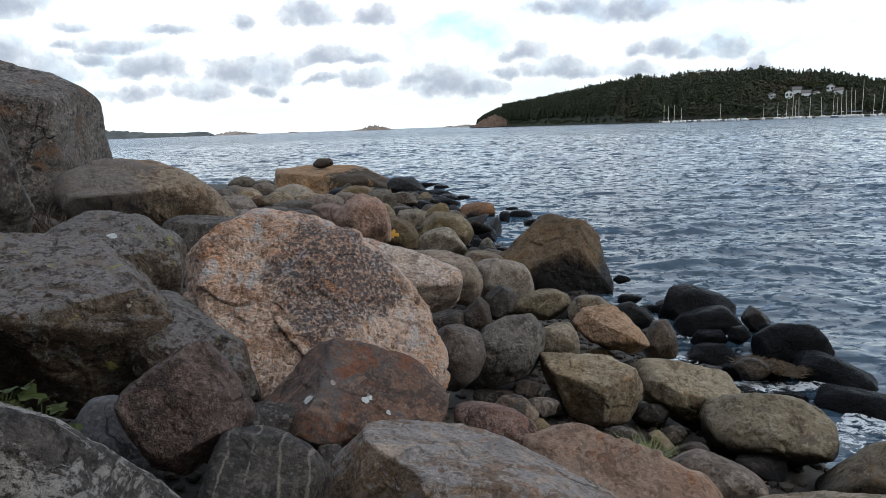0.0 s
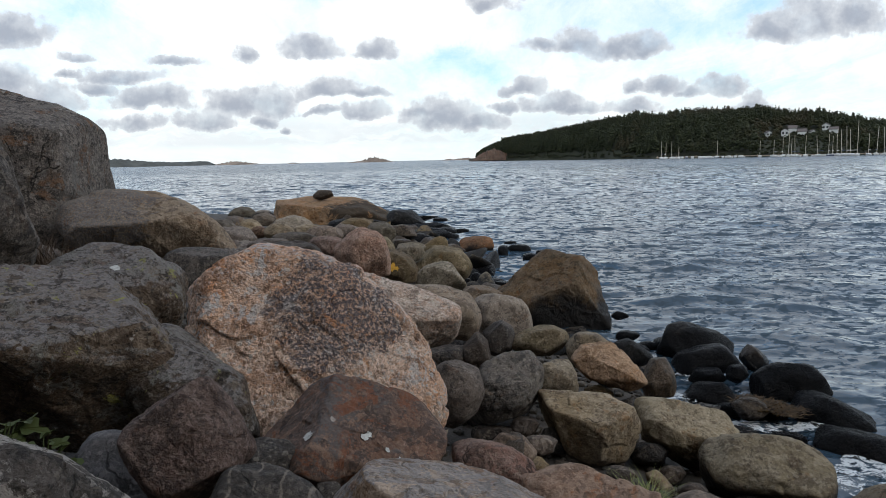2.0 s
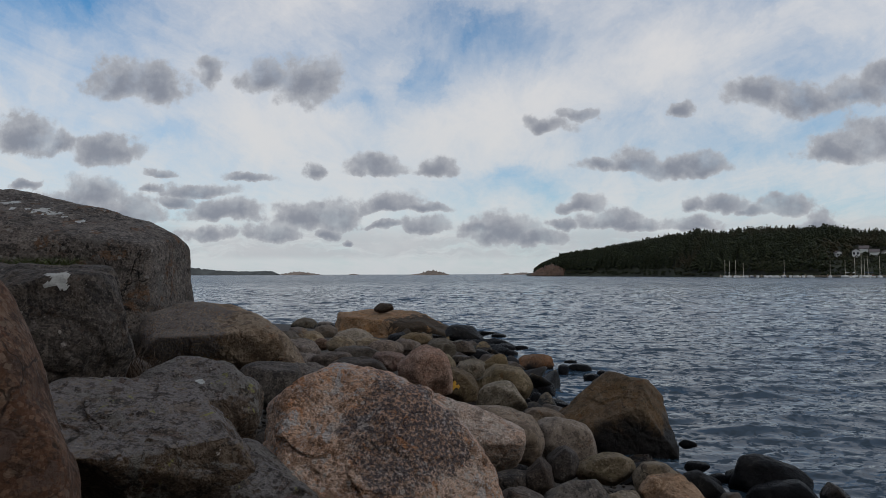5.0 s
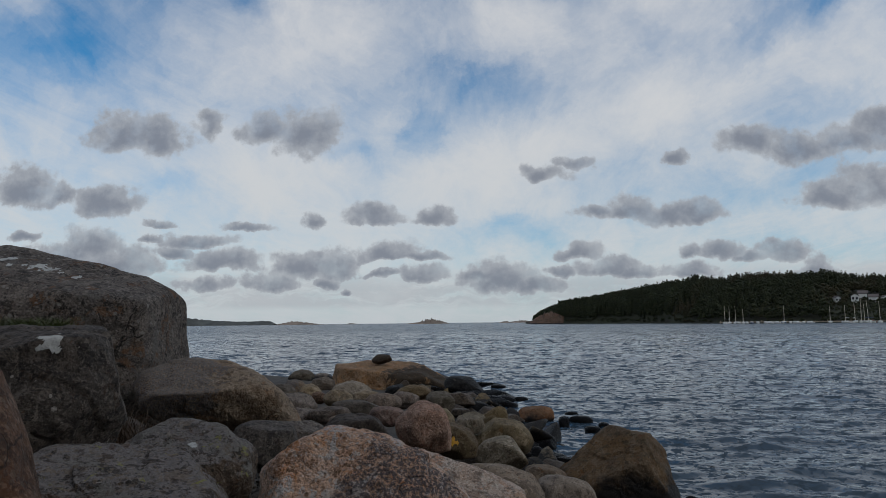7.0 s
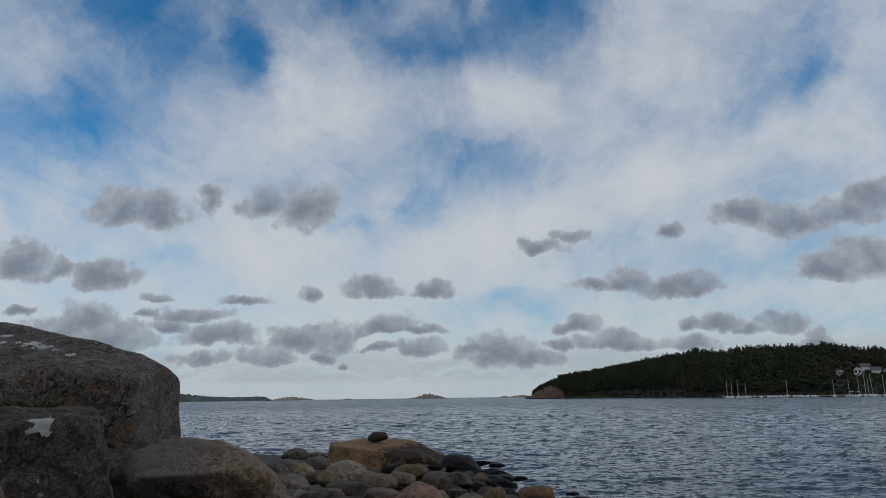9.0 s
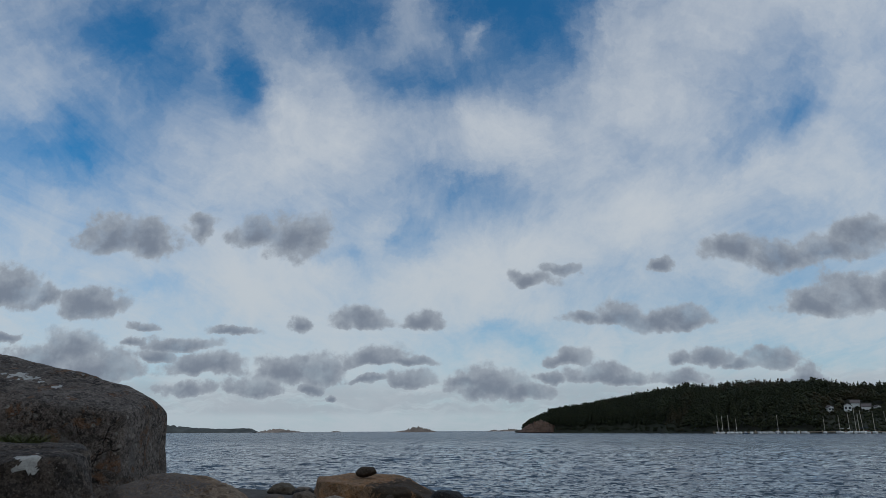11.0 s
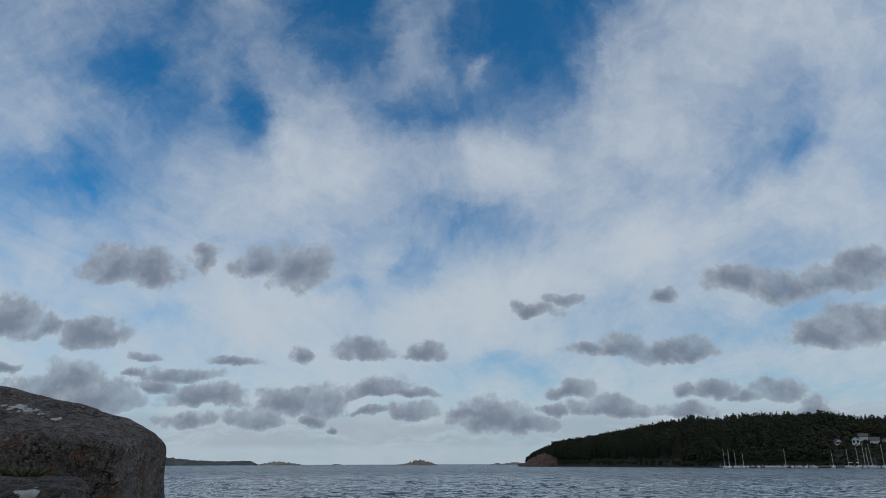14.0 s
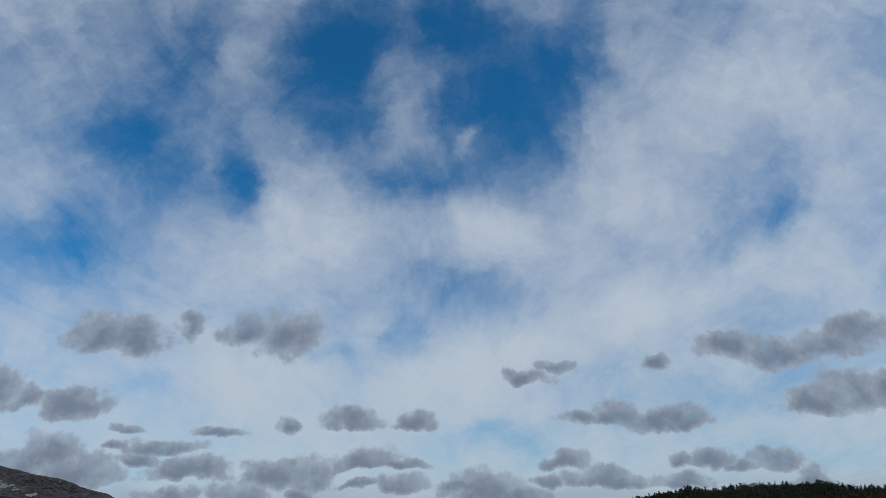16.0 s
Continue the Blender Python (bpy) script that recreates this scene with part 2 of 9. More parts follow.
# ---- materials ----
def stone_coords(nt):
    """Metres on the stone itself, shifted stone by stone."""
    tc = nt.nodes.new("ShaderNodeTexCoord")
    oi = nt.nodes.new("ShaderNodeObjectInfo")
    off = math2(nt, "MULTIPLY", oi.outputs["Random"], 37.0)
    add = nt.nodes.new("ShaderNodeVectorMath")
    add.operation = "ADD"
    comb = nt.nodes.new("ShaderNodeCombineXYZ")
    for i in range(3):
        nt.links.new(off, comb.inputs[i])
    nt.links.new(tc.outputs["Object"], add.inputs[0])
    nt.links.new(comb.outputs[0], add.inputs[1])
    return add.outputs[0], oi.outputs["Random"]


ALBEDO = 0.43


def stone(name, a, b, dark=(0.05, 0.05, 0.05), speck=0.25, patch=None, patch_at=0.56, patch2=None, patch2_at=0.62,
          spots=None, spots_at=0.70, scale=1.0, bump=0.6, rough=0.82, tide=0.22, vary=1.0, top=None, veins=None, lift=0.0, pits=0.35, gain=ALBEDO, spec=0.12, speckle=0.5, heart=None, cover=0.41):
    """A stone: two tones in broad mottling, mineral grain, lichen patches, spots, and the black tide band that the sea leaves."""
    a, b, dark, patch, patch2, spots, veins, top = [c and (c[0] * gain * 1.10, c[1] * gain * 0.97, c[2] * gain * 0.90) for c in (a, b, dark, patch, patch2, spots, veins, top)]
    m, nt, bs = tree_of(name)
    vec, rnd = stone_coords(nt)
    big = noise_tex(nt, vec, 2.6 / scale, 6, 0.62, 0.4)
    mid = noise_tex(nt, vec, 11 / scale, 7, 0.68, 0.3)
    fine = noise_tex(nt, vec, 95 / scale, 4, 0.7)
    blot = noise_tex(nt, vec, 7.0 / scale, 9, 0.74, 0.6)
    crumb = noise_tex(nt, vec, 40 / scale, 6, 0.72, 0.3)
    col = mix(nt, ramp(nt, big, 0.40, 0.60), a, b)
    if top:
        # grey crust on the upper faces, the broken sides bare; lichen-grey tops lightened for sky light
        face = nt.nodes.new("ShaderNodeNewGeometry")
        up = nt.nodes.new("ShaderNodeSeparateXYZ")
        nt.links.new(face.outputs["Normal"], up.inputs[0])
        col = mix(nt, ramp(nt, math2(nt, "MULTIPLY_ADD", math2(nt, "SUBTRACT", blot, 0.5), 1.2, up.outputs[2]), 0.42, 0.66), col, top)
    # weathering: warm stain and bleached skin in ragged blotches
    col = mix(nt, ramp(nt, blot, 0.57, 0.605, 0, 0.6), col, tuple(v * k for v, k in zip(a, (0.95, 0.66, 0.46))))
    col = mix(nt, ramp(nt, blot, 0.44, 0.41, 0, 0.6), col, tuple(min(0.7, 1.35 * v + 0.012) for v in b))
    col = mix(nt, ramp(nt, mid, 0.545, 0.58, 0, 0.8), col, dark)
    # mineral grain, light and dark
    col = mix(nt, ramp(nt, fine, 0.54, 0.66, 0, speck * 0.9), col, (0.03, 0.03, 0.032))
    col = mix(nt, ramp(nt, fine, 0.45, 0.32, 0, speck * 0.9), col, tuple(min(0.75, 1.9 * v + 0.05) for v in b))
    # crystals a few millimetres wide
    cell = nt.nodes.new("ShaderNodeTexVoronoi")
    cell.inputs["Scale"].default_value = 115 / scale
    nt.links.new(vec, cell.inputs["Vector"])
    tone = nt.nodes.new("ShaderNodeSeparateColor")
    nt.links.new(cell.outputs["Color"], tone.inputs[0])
    col = mix(nt, ramp(nt, tone.outputs[0], 0.70, 0.90, 0, speck * 1.1), col, (0.022, 0.021, 0.021))
    col = mix(nt, ramp(nt, tone.outputs[1], 0.74, 0.92, 0, speck * 1.0), col, tuple(min(0.7, 2.0 * v + 0.04) for v in b))
    # dark pits and scabs, crisp at the rim, thicker in some places than in others
    pit = noise_tex(nt, vec, 30 / scale, 6, 0.68, 0.5)
    gate = ramp(nt, blot, 0.40, 0.60, 0.25, 1.0)
    col = mix(nt, math2(nt, "MULTIPLY", ramp(nt, pit, 0.555, 0.60, 0, min(1.0, pits * 2.0)), gate), col, tuple(0.42 * v for v in dark))
    # pale crumbs of crust
    col = mix(nt, math2(nt, "MULTIPLY", ramp(nt, crumb, 0.60, 0.64, 0, 0.55), ramp(nt, big, 0.42, 0.58)), col, tuple(min(0.72, 1.7 * v + 0.06) for v in b))
    # crusts with crisp rims, a hand wide: darker, then paler
    crust = noise_tex(nt, vec, 9.5 / scale, 9, 0.70, 0.9)
    col = mix(nt, math2(nt, "MULTIPLY", ramp(nt, crust, 0.555, 0.575, 0, 0.72), ramp(nt, big, 0.40, 0.52)), col, tuple(0.5 * v for v in a))
    col = mix(nt, math2(nt, "MULTIPLY", ramp(nt, crust, 0.432, 0.416, 0, 0.7), ramp(nt, big, 0.60, 0.46)), col, tuple(min(0.6, 1.25 * v + k) for v, k in zip(b, (0.045, 0.04, 0.033))))
    # rosettes of crust lichen, one to three centimetres, dark and pale, in colonies
    bent = nt.nodes.new("ShaderNodeTexNoise")
    bent.inputs["Scale"].default_value, bent.inputs["Detail"].default_value = 70 / scale, 3
    nt.links.new(vec, bent.inputs["Vector"])
    wob = nt.nodes.new("ShaderNodeVectorMath")
    wob.operation = "MULTIPLY_ADD"
    nt.links.new(bent.outputs["Color"], wob.inputs[0])
    wob.inputs[1].default_value = (0.022 * scale,) * 3
    nt.links.new(vec, wob.inputs[2])
    ros = nt.nodes.new("ShaderNodeTexVoronoi")
    ros.inputs["Scale"].default_value = 48 / scale
    nt.links.new(wob.outputs[0], ros.inputs["Vector"])
    pick = nt.nodes.new("ShaderNodeSeparateColor")
    nt.links.new(ros.outputs["Color"], pick.inputs[0])
    disc = ramp(nt, math2(nt, "ADD", ros.outputs["Distance"], math2(nt, "MULTIPLY", pick.outputs[2], 0.3)), 0.60, 0.48)
    colony = noise_tex(nt, vec, 4.2 / scale, 5, 0.65, 0.4)
    col = mix(nt, math2(nt, "MULTIPLY", disc, math2(nt, "MULTIPLY", ramp(nt, pick.outputs[0], 0.45, 0.55, 0, speckle), ramp(nt, colony, 0.40, 0.55))), col, tuple(0.45 * v for v in dark))
    col = mix(nt, math2(nt, "MULTIPLY", disc, math2(nt, "MULTIPLY", ramp(nt, pick.outputs[1], 0.58, 0.66, 0, speckle * 0.9), ramp(nt, colony, 0.56, 0.42))), col, tuple(min(0.6, k + 0.9 * v) for v, k in zip(b, (0.13, 0.115, 0.095))))
    # hairline cracks
    warp = nt.nodes.new("ShaderNodeVectorMath")
    warp.operation = "MULTIPLY_ADD"
    wn = nt.nodes.new("ShaderNodeTexNoise")
    wn.inputs["Scale"].default_value, wn.inputs["Detail"].default_value = 3.5 / scale, 5
    nt.links.new(vec, wn.inputs["Vector"])
    nt.links.new(wn.outputs["Color"], warp.inputs[0])
    warp.inputs[1].default_value = (0.35 * scale,) * 3
    nt.links.new(vec, warp.inputs[2])
    crack = nt.nodes.new("ShaderNodeTexVoronoi")
    crack.feature = "DISTANCE_TO_EDGE"
    crack.inputs["Scale"].default_value = 3.0 / scale
    nt.links.new(warp.outputs[0], crack.inputs["Vector"])
    split = math2(nt, "MULTIPLY", ramp(nt, crack.outputs["Distance"], 0.016, 0.003), ramp(nt, wn.outputs["Fac"], 0.56, 0.61))
    col = mix(nt, math2(nt, "MULTIPLY", split, 0.8), col, tuple(0.3 * v for v in dark))
    relief = math2(nt, "ADD", math2(nt, "MULTIPLY", mid, 1.0), math2(nt, "ADD", math2(nt, "MULTIPLY", fine, 0.24), math2(nt, "MULTIPLY", pit, -0.5)))
    relief = math2(nt, "SUBTRACT", relief, math2(nt, "MULTIPLY", split, 0.35))
    if veins:
        w = nt.nodes.new("ShaderNodeTexWave")
        for key, v in (("Scale", 5.0), ("Distortion", 2.6), ("Detail", 4.0), ("Detail Scale", 2.0)):
            w.inputs[key].default_value = v
        nt.links.new(vec, w.inputs["Vector"])
        col = mix(nt, math2(nt, "MULTIPLY", ramp(nt, w.outputs["Fac"], 0.965, 0.995, 0, 0.75), ramp(nt, blot, 0.42, 0.52)), col, veins)
    if patch:
        n1 = noise_tex(nt, vec, 3.6 / scale, 10, 0.76, 0.5)
        if lift:
            # lichen that likes the crown of the stone
            oc = nt.nodes.new("ShaderNodeTexCoord")
            os = nt.nodes.new("ShaderNodeSeparateXYZ")
            nt.links.new(oc.outputs["Object"], os.inputs[0])
            n1 = math2(nt, "ADD", n1, math2(nt, "MULTIPLY", os.outputs[2], lift))
        grit = crumb
        if heart:
            grit = noise_tex(nt, vec, 75 / scale, 4, 0.62, 0.2)
            # one broad colony round a place on the stone
            oc = nt.nodes.new("ShaderNodeTexCoord")
            away = nt.nodes.new("ShaderNodeVectorMath")
            away.operation = "DISTANCE"
            nt.links.new(oc.outputs["Object"], away.inputs[0])
            away.inputs[1].default_value = heart[:3]
            n1 = math2(nt, "ADD", n1, ramp(nt, away.outputs["Value"], heart[3] * 1.5, heart[3] * 0.4, -0.14, 0.16))
        f = math2(nt, "MULTIPLY", ramp(nt, n1, patch_at - 0.018, patch_at + 0.022), ramp(nt, grit, cover - 0.04, cover + 0.04, 0.12, 1.0))
        col = mix(nt, math2(nt, "MULTIPLY", f, 0.92), col, patch)
        relief = math2(nt, "ADD", relief, math2(nt, "MULTIPLY", f, 0.10))
    if patch2:
        n2 = noise_tex(nt, vec, 6.5 / scale, 9, 0.74, 0.8)
        col = mix(nt, math2(nt, "MULTIPLY", ramp(nt, n2, patch2_at - 0.02, patch2_at + 0.03), math2(nt, "MULTIPLY", ramp(nt, crumb, 0.34, 0.48), 0.85)), col, patch2)
    if spots:
        v3 = nt.nodes.new("ShaderNodeTexVoronoi")
        v3.inputs["Scale"].default_value = 20 / scale
        v3.inputs["Randomness"].default_value = 1.0
        nt.links.new(vec, v3.inputs["Vector"])
        where = noise_tex(nt, vec, 5.0 / scale, 3)
        sz_ = nt.nodes.new("ShaderNodeSeparateColor")
        nt.links.new(v3.outputs["Color"], sz_.inputs[0])
        edge = math2(nt, "ADD", math2(nt, "ADD", v3.outputs["Distance"], math2(nt, "MULTIPLY", crumb, 0.5)), math2(nt, "MULTIPLY", sz_.outputs[2], 0.30))
        f = math2(nt, "MULTIPLY", ramp(nt, edge, 0.52, 0.47), ramp(nt, where, spots_at - 0.14, spots_at - 0.10))
        col = mix(nt, f, col, spots)
    # tide band: algae-black and wet up to a ragged line above the sea
    geo = nt.nodes.new("ShaderNodeNewGeometry")
    sep = nt.nodes.new("ShaderNodeSeparateXYZ")
    nt.links.new(geo.outputs["Position"], sep.inputs[0])
    line = math2(nt, "ADD", sep.outputs[2], math2(nt, "MULTIPLY", math2(nt, "SUBTRACT", big, 0.5), -0.55))
    wet = ramp(nt, line, tide + 0.10, tide - 0.06)
    col = mix(nt, math2(nt, "MULTIPLY", wet, 0.94), col, (0.010, 0.010, 0.011))
    # a little tone of its own for each stone
    hsv = nt.nodes.new("ShaderNodeHueSaturation")
    nt.links.new(col, hsv.inputs["Color"])
    nt.links.new(ramp(nt, rnd, 0, 1, 1 - 0.20 * vary, 1 + 0.22 * vary), hsv.inputs["Value"])
    other = math2(nt, "FRACT", math2(nt, "MULTIPLY", rnd, 17.3))
    nt.links.new(ramp(nt, other, 0, 1, 1 - 0.10 * vary, 1 + 0.14 * vary), hsv.inputs["Saturation"])
    nt.links.new(hsv.outputs[0], bs.inputs["Base Color"])
    nt.links.new(math2(nt, "SUBTRACT", math2(nt, "ADD", math2(nt, "MULTIPLY", fine, 0.2), rough - 0.1), math2(nt, "MULTIPLY", wet, 0.34)), bs.inputs["Roughness"])
    nt.links.new(ramp(nt, wet, 0, 1, 0.22, spec), bs.inputs["Specular IOR Level"])
    bp = nt.nodes.new("ShaderNodeBump")
    bp.inputs["Strength"].default_value = bump
    bp.inputs["Distance"].default_value = 0.075
    nt.links.new(relief, bp.inputs["Height"])
    nt.links.new(bp.outputs[0], bs.inputs["Normal"])
    return m


YG, WL = (0.36, 0.37, 0.12), (0.55, 0.56, 0.54)
STONES = {
    "grey": stone("grey_granite", (0.11, 0.104, 0.098), (0.18, 0.165, 0.15), patch=(0.27, 0.265, 0.255), patch_at=0.60, patch2=(0.25, 0.14, 0.08), patch2_at=0.64, spots=WL, spots_at=0.68),
    "outcrop": stone("outcrop_granite", (0.25, 0.235, 0.215), (0.37, 0.34, 0.31), (0.10, 0.094, 0.088), 0.3, patch=(0.36, 0.36, 0.35), patch_at=0.57, patch2=(0.36, 0.20, 0.10), patch2_at=0.58, spots=WL, spots_at=0.54, scale=2.0, bump=1.0, pits=0.6, speckle=0.7),
    # top tone: grey lichen, with the sky light on upper faces painted in
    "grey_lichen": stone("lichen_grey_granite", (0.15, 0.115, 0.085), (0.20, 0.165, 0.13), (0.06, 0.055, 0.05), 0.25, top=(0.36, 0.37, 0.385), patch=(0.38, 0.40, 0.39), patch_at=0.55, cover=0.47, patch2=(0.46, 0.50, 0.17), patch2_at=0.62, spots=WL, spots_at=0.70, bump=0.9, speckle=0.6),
    "pink_granite": stone("pink_granite", (0.50, 0.375, 0.295), (0.55, 0.465, 0.40), (0.30, 0.21, 0.16), 0.26, patch=(0.085, 0.082, 0.092), patch_at=0.545, heart=(0.16, -0.22, 0.42, 0.42), cover=0.49, patch2=(0.46, 0.27, 0.17), patch2_at=0.61, spots=(0.44, 0.43, 0.41), spots_at=0.52, bump=1.0, pits=0.5, gain=1.5, speckle=0.75),
    "pale_granite": stone("pale_granite", (0.567, 0.419, 0.324), (0.567, 0.513, 0.459), (0.27, 0.23, 0.203), 0.26, patch=(0.30, 0.29, 0.28), patch_at=0.54, cover=0.5, gain=0.72, bump=0.9),
    "rust": stone("rust_stained_stone", (0.14, 0.11, 0.10), (0.20, 0.115, 0.075), (0.07, 0.06, 0.055), 0.25, patch=(0.14, 0.135, 0.14), patch_at=0.60, lift=0.6, patch2=(0.23, 0.088, 0.038), patch2_at=0.57, spots=(0.62, 0.62, 0.6), spots_at=0.74, bump=0.35, speckle=0.15),
    "rust_granite": stone("orange_granite", (0.19, 0.105, 0.065), (0.24, 0.15, 0.10), (0.10, 0.065, 0.045), 0.35, patch=(0.2, 0.15, 0.13), patch_at=0.6, bump=0.4),
    "brown": stone("brown_granite", (0.15, 0.10, 0.088), (0.21, 0.155, 0.135), (0.09, 0.07, 0.065), 0.32, patch=(0.30, 0.27, 0.25), patch_at=0.62, bump=0.8, speckle=0.30),
    "striped": stone("veined_gneiss", (0.07, 0.07, 0.068), (0.12, 0.115, 0.11), veins=(0.34, 0.33, 0.30), bump=0.5, speckle=0.20),
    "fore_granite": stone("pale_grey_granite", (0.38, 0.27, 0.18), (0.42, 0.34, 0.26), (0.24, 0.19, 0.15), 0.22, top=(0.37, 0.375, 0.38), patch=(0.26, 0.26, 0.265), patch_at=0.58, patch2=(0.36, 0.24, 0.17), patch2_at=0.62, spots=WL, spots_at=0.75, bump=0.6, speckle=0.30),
    "salmon": stone("salmon_granite", (0.50, 0.36, 0.28), (0.46, 0.37, 0.31), (0.30, 0.23, 0.19), 0.17, bump=0.5, speckle=0.30),
    "salmon_dark": stone("dull_red_granite", (0.34, 0.215, 0.18), (0.29, 0.22, 0.19), (0.144, 0.108, 0.096), 0.16),
    "white_lichen": stone("white_lichened_stone", (0.07, 0.07, 0.072), (0.11, 0.105, 0.10), patch=(0.50, 0.52, 0.52), patch_at=0.50, cover=0.44, patch2=(0.2, 0.11, 0.06), patch2_at=0.66, bump=0.9, scale=0.7, gain=0.62),
    "blue_grey": stone("blue_grey_stone", (0.18, 0.195, 0.22), (0.23, 0.24, 0.26), (0.13, 0.14, 0.15), 0.2, bump=0.3, speckle=0.20),
    "blue_grey2": stone("slate_grey_stone", (0.17, 0.175, 0.175), (0.22, 0.215, 0.20), (0.09, 0.09, 0.09), 0.16, spots=WL, spots_at=0.76),
    "tan": stone("tan_granite", (0.335, 0.275, 0.175), (0.385, 0.34, 0.25), (0.165, 0.132, 0.0935), 0.14, bump=0.4),
    "pale_tan": stone("pale_tan_granite", (0.40, 0.345, 0.21), (0.44, 0.395, 0.28), (0.21, 0.17, 0.11), 0.13, patch2=(0.42, 0.30, 0.10), patch2_at=0.72, bump=0.4),
    "tan_pink": stone("pinkish_tan_granite", (0.36, 0.26, 0.18), (0.40, 0.32, 0.25), (0.2, 0.15, 0.11), 0.15, bump=0.45, vary=2.2),
    "tan_granite": stone("brown_weathered_granite", (0.40, 0.30, 0.20), (0.42, 0.36, 0.28), (0.20, 0.165, 0.13), 0.15, patch=(0.25, 0.25, 0.255), patch_at=0.53, heart=(-0.35, -0.3, 0.25, 0.65), cover=0.46, bump=0.7, scale=1.5, speckle=0.4),
    "grey_tan": stone("grey_tan_stone", (0.3, 0.269, 0.225), (0.375, 0.338, 0.288), (0.188, 0.163, 0.138), 0.12, bump=0.3, gain=0.31, tide=0.30, vary=2.2),
    "brown_grey": stone("brown_grey_stone", (0.23, 0.196, 0.169), (0.297, 0.257, 0.223), (0.121, 0.108, 0.0945), 0.14, bump=0.4, gain=0.31, tide=0.30, vary=2.2),
    "olive": stone("olive_stone", (0.263, 0.231, 0.15), (0.338, 0.294, 0.213), (0.15, 0.125, 0.075), 0.12, bump=0.35, gain=0.34, tide=0.30, vary=2.2),
    "olive_light": stone("light_olive_stone", (0.31, 0.27, 0.184), (0.38, 0.333, 0.253), (0.184, 0.149, 0.103), 0.12, patch2=(0.5, 0.24, 0.03), patch2_at=0.70, bump=0.35, gain=0.37, tide=0.30, vary=2.2),
    "olive_wet": stone("tide_marked_stone", (0.27, 0.185, 0.10), (0.25, 0.20, 0.14), (0.115, 0.0978, 0.0575), 0.14, tide=0.37, bump=0.5),
    "red_granite": stone("red_granite", (0.522, 0.29, 0.189), (0.522, 0.362, 0.275), (0.29, 0.174, 0.116), 0.45, spots=WL, spots_at=0.72, bump=0.6, gain=0.55),
    "flat_tan": stone("tan_rock_ledge", (0.43, 0.27, 0.15), (0.36, 0.27, 0.19), (0.184, 0.149, 0.092), 0.2, scale=2.0, tide=0.12, patch=(0.045, 0.042, 0.034), patch_at=0.54, heart=(1.2, -0.5, 0.3, 1.35), cover=0.36),
    "rust_tan": stone("orange_brown_stone", (0.30, 0.16, 0.085), (0.26, 0.17, 0.11), (0.13, 0.08, 0.05), 0.2, tide=0.06),
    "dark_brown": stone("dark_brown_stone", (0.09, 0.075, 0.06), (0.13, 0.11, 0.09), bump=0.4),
    # shade of the gaps put into the colour of stones lying low in them
    "dark": stone("gap_shade_stone", (0.08, 0.075, 0.07), (0.12, 0.11, 0.10), bump=0.5, gain=0.34, tide=0.30, vary=2.2),
    "wet_brown": stone("wet_brown_stone", (0.10, 0.08, 0.055), (0.14, 0.11, 0.08), (0.03, 0.028, 0.022), 0.2, rough=0.5, tide=0.12),
    "black": stone("sea_black_stone", (0.012, 0.012, 0.013), (0.022, 0.021, 0.020), (0.008, 0.008, 0.008), 0.1, rough=0.62, tide=0.3, bump=0.8, spec=0.05, speckle=0.15),
    "cliff": stone("bare_cliff_rock", (0.34, 0.22, 0.16), (0.26, 0.19, 0.15), (0.10, 0.09, 0.07), 0.1, scale=40, tide=0.6, bump=0.2),
}


def plain(name, colour, rough=0.6, metal=0.0, var=0.25, scale=6.0, bump=0.0):
    m, nt, bs = tree_of(name)
    tc = nt.nodes.new("ShaderNodeTexCoord")
    n = noise_tex(nt, tc.outputs["Object"], scale, 5, 0.6)
    n2 = noise_tex(nt, tc.outputs["Object"], scale * 9, 3, 0.6)
    f = math2(nt, "ADD", math2(nt, "MULTIPLY", n, 0.7), math2(nt, "MULTIPLY", n2, 0.3))
    col = mix(nt, ramp(nt, f, 0.3, 0.7), tuple(v * (1 - var) for v in colour), tuple(min(0.95, v * (1 + var)) for v in colour))
    nt.links.new(col, bs.inputs["Base Color"])
    bs.inputs["Roughness"].default_value = rough
    bs.inputs["Metallic"].default_value = metal
    if bump:
        bp = nt.nodes.new("ShaderNodeBump")
        bp.inputs["Strength"].default_value = bump
        bp.inputs["Distance"].default_value = 0.02
        nt.links.new(f, bp.inputs["Height"])
        nt.links.new(bp.outputs[0], bs.inputs["Normal"])
    return m


def leaf_mat(name, a, b, broad=0.0, turned=None):
    m, nt, bs = tree_of(name)
    g = nt.nodes.new("ShaderNodeNewGeometry")
    col = mix(nt, g.outputs["Random Per Island"], a, b)
    if turned:
        # stands of other trees, browner and paler
        n = noise_tex(nt, g.outputs["Position"], broad, 5, 0.65, 0.3)
        col = mix(nt, ramp(nt, n, 0.50, 0.68, 0, 0.7), col, turned)
    nt.links.new(col, bs.inputs["Base Color"])
    bs.inputs["Roughness"].default_value = 0.75
    bs.inputs["Specular IOR Level"].default_value = 0.25
    return m


WATER, nt, bs = tree_of("sea_water")
tc = nt.nodes.new("ShaderNodeTexCoord")
vec_len = nt.nodes.new("ShaderNodeVectorMath")
vec_len.operation = "LENGTH"
nt.links.new(tc.outputs["Object"], vec_len.inputs[0])
off_shore = vec_len.outputs["Value"]


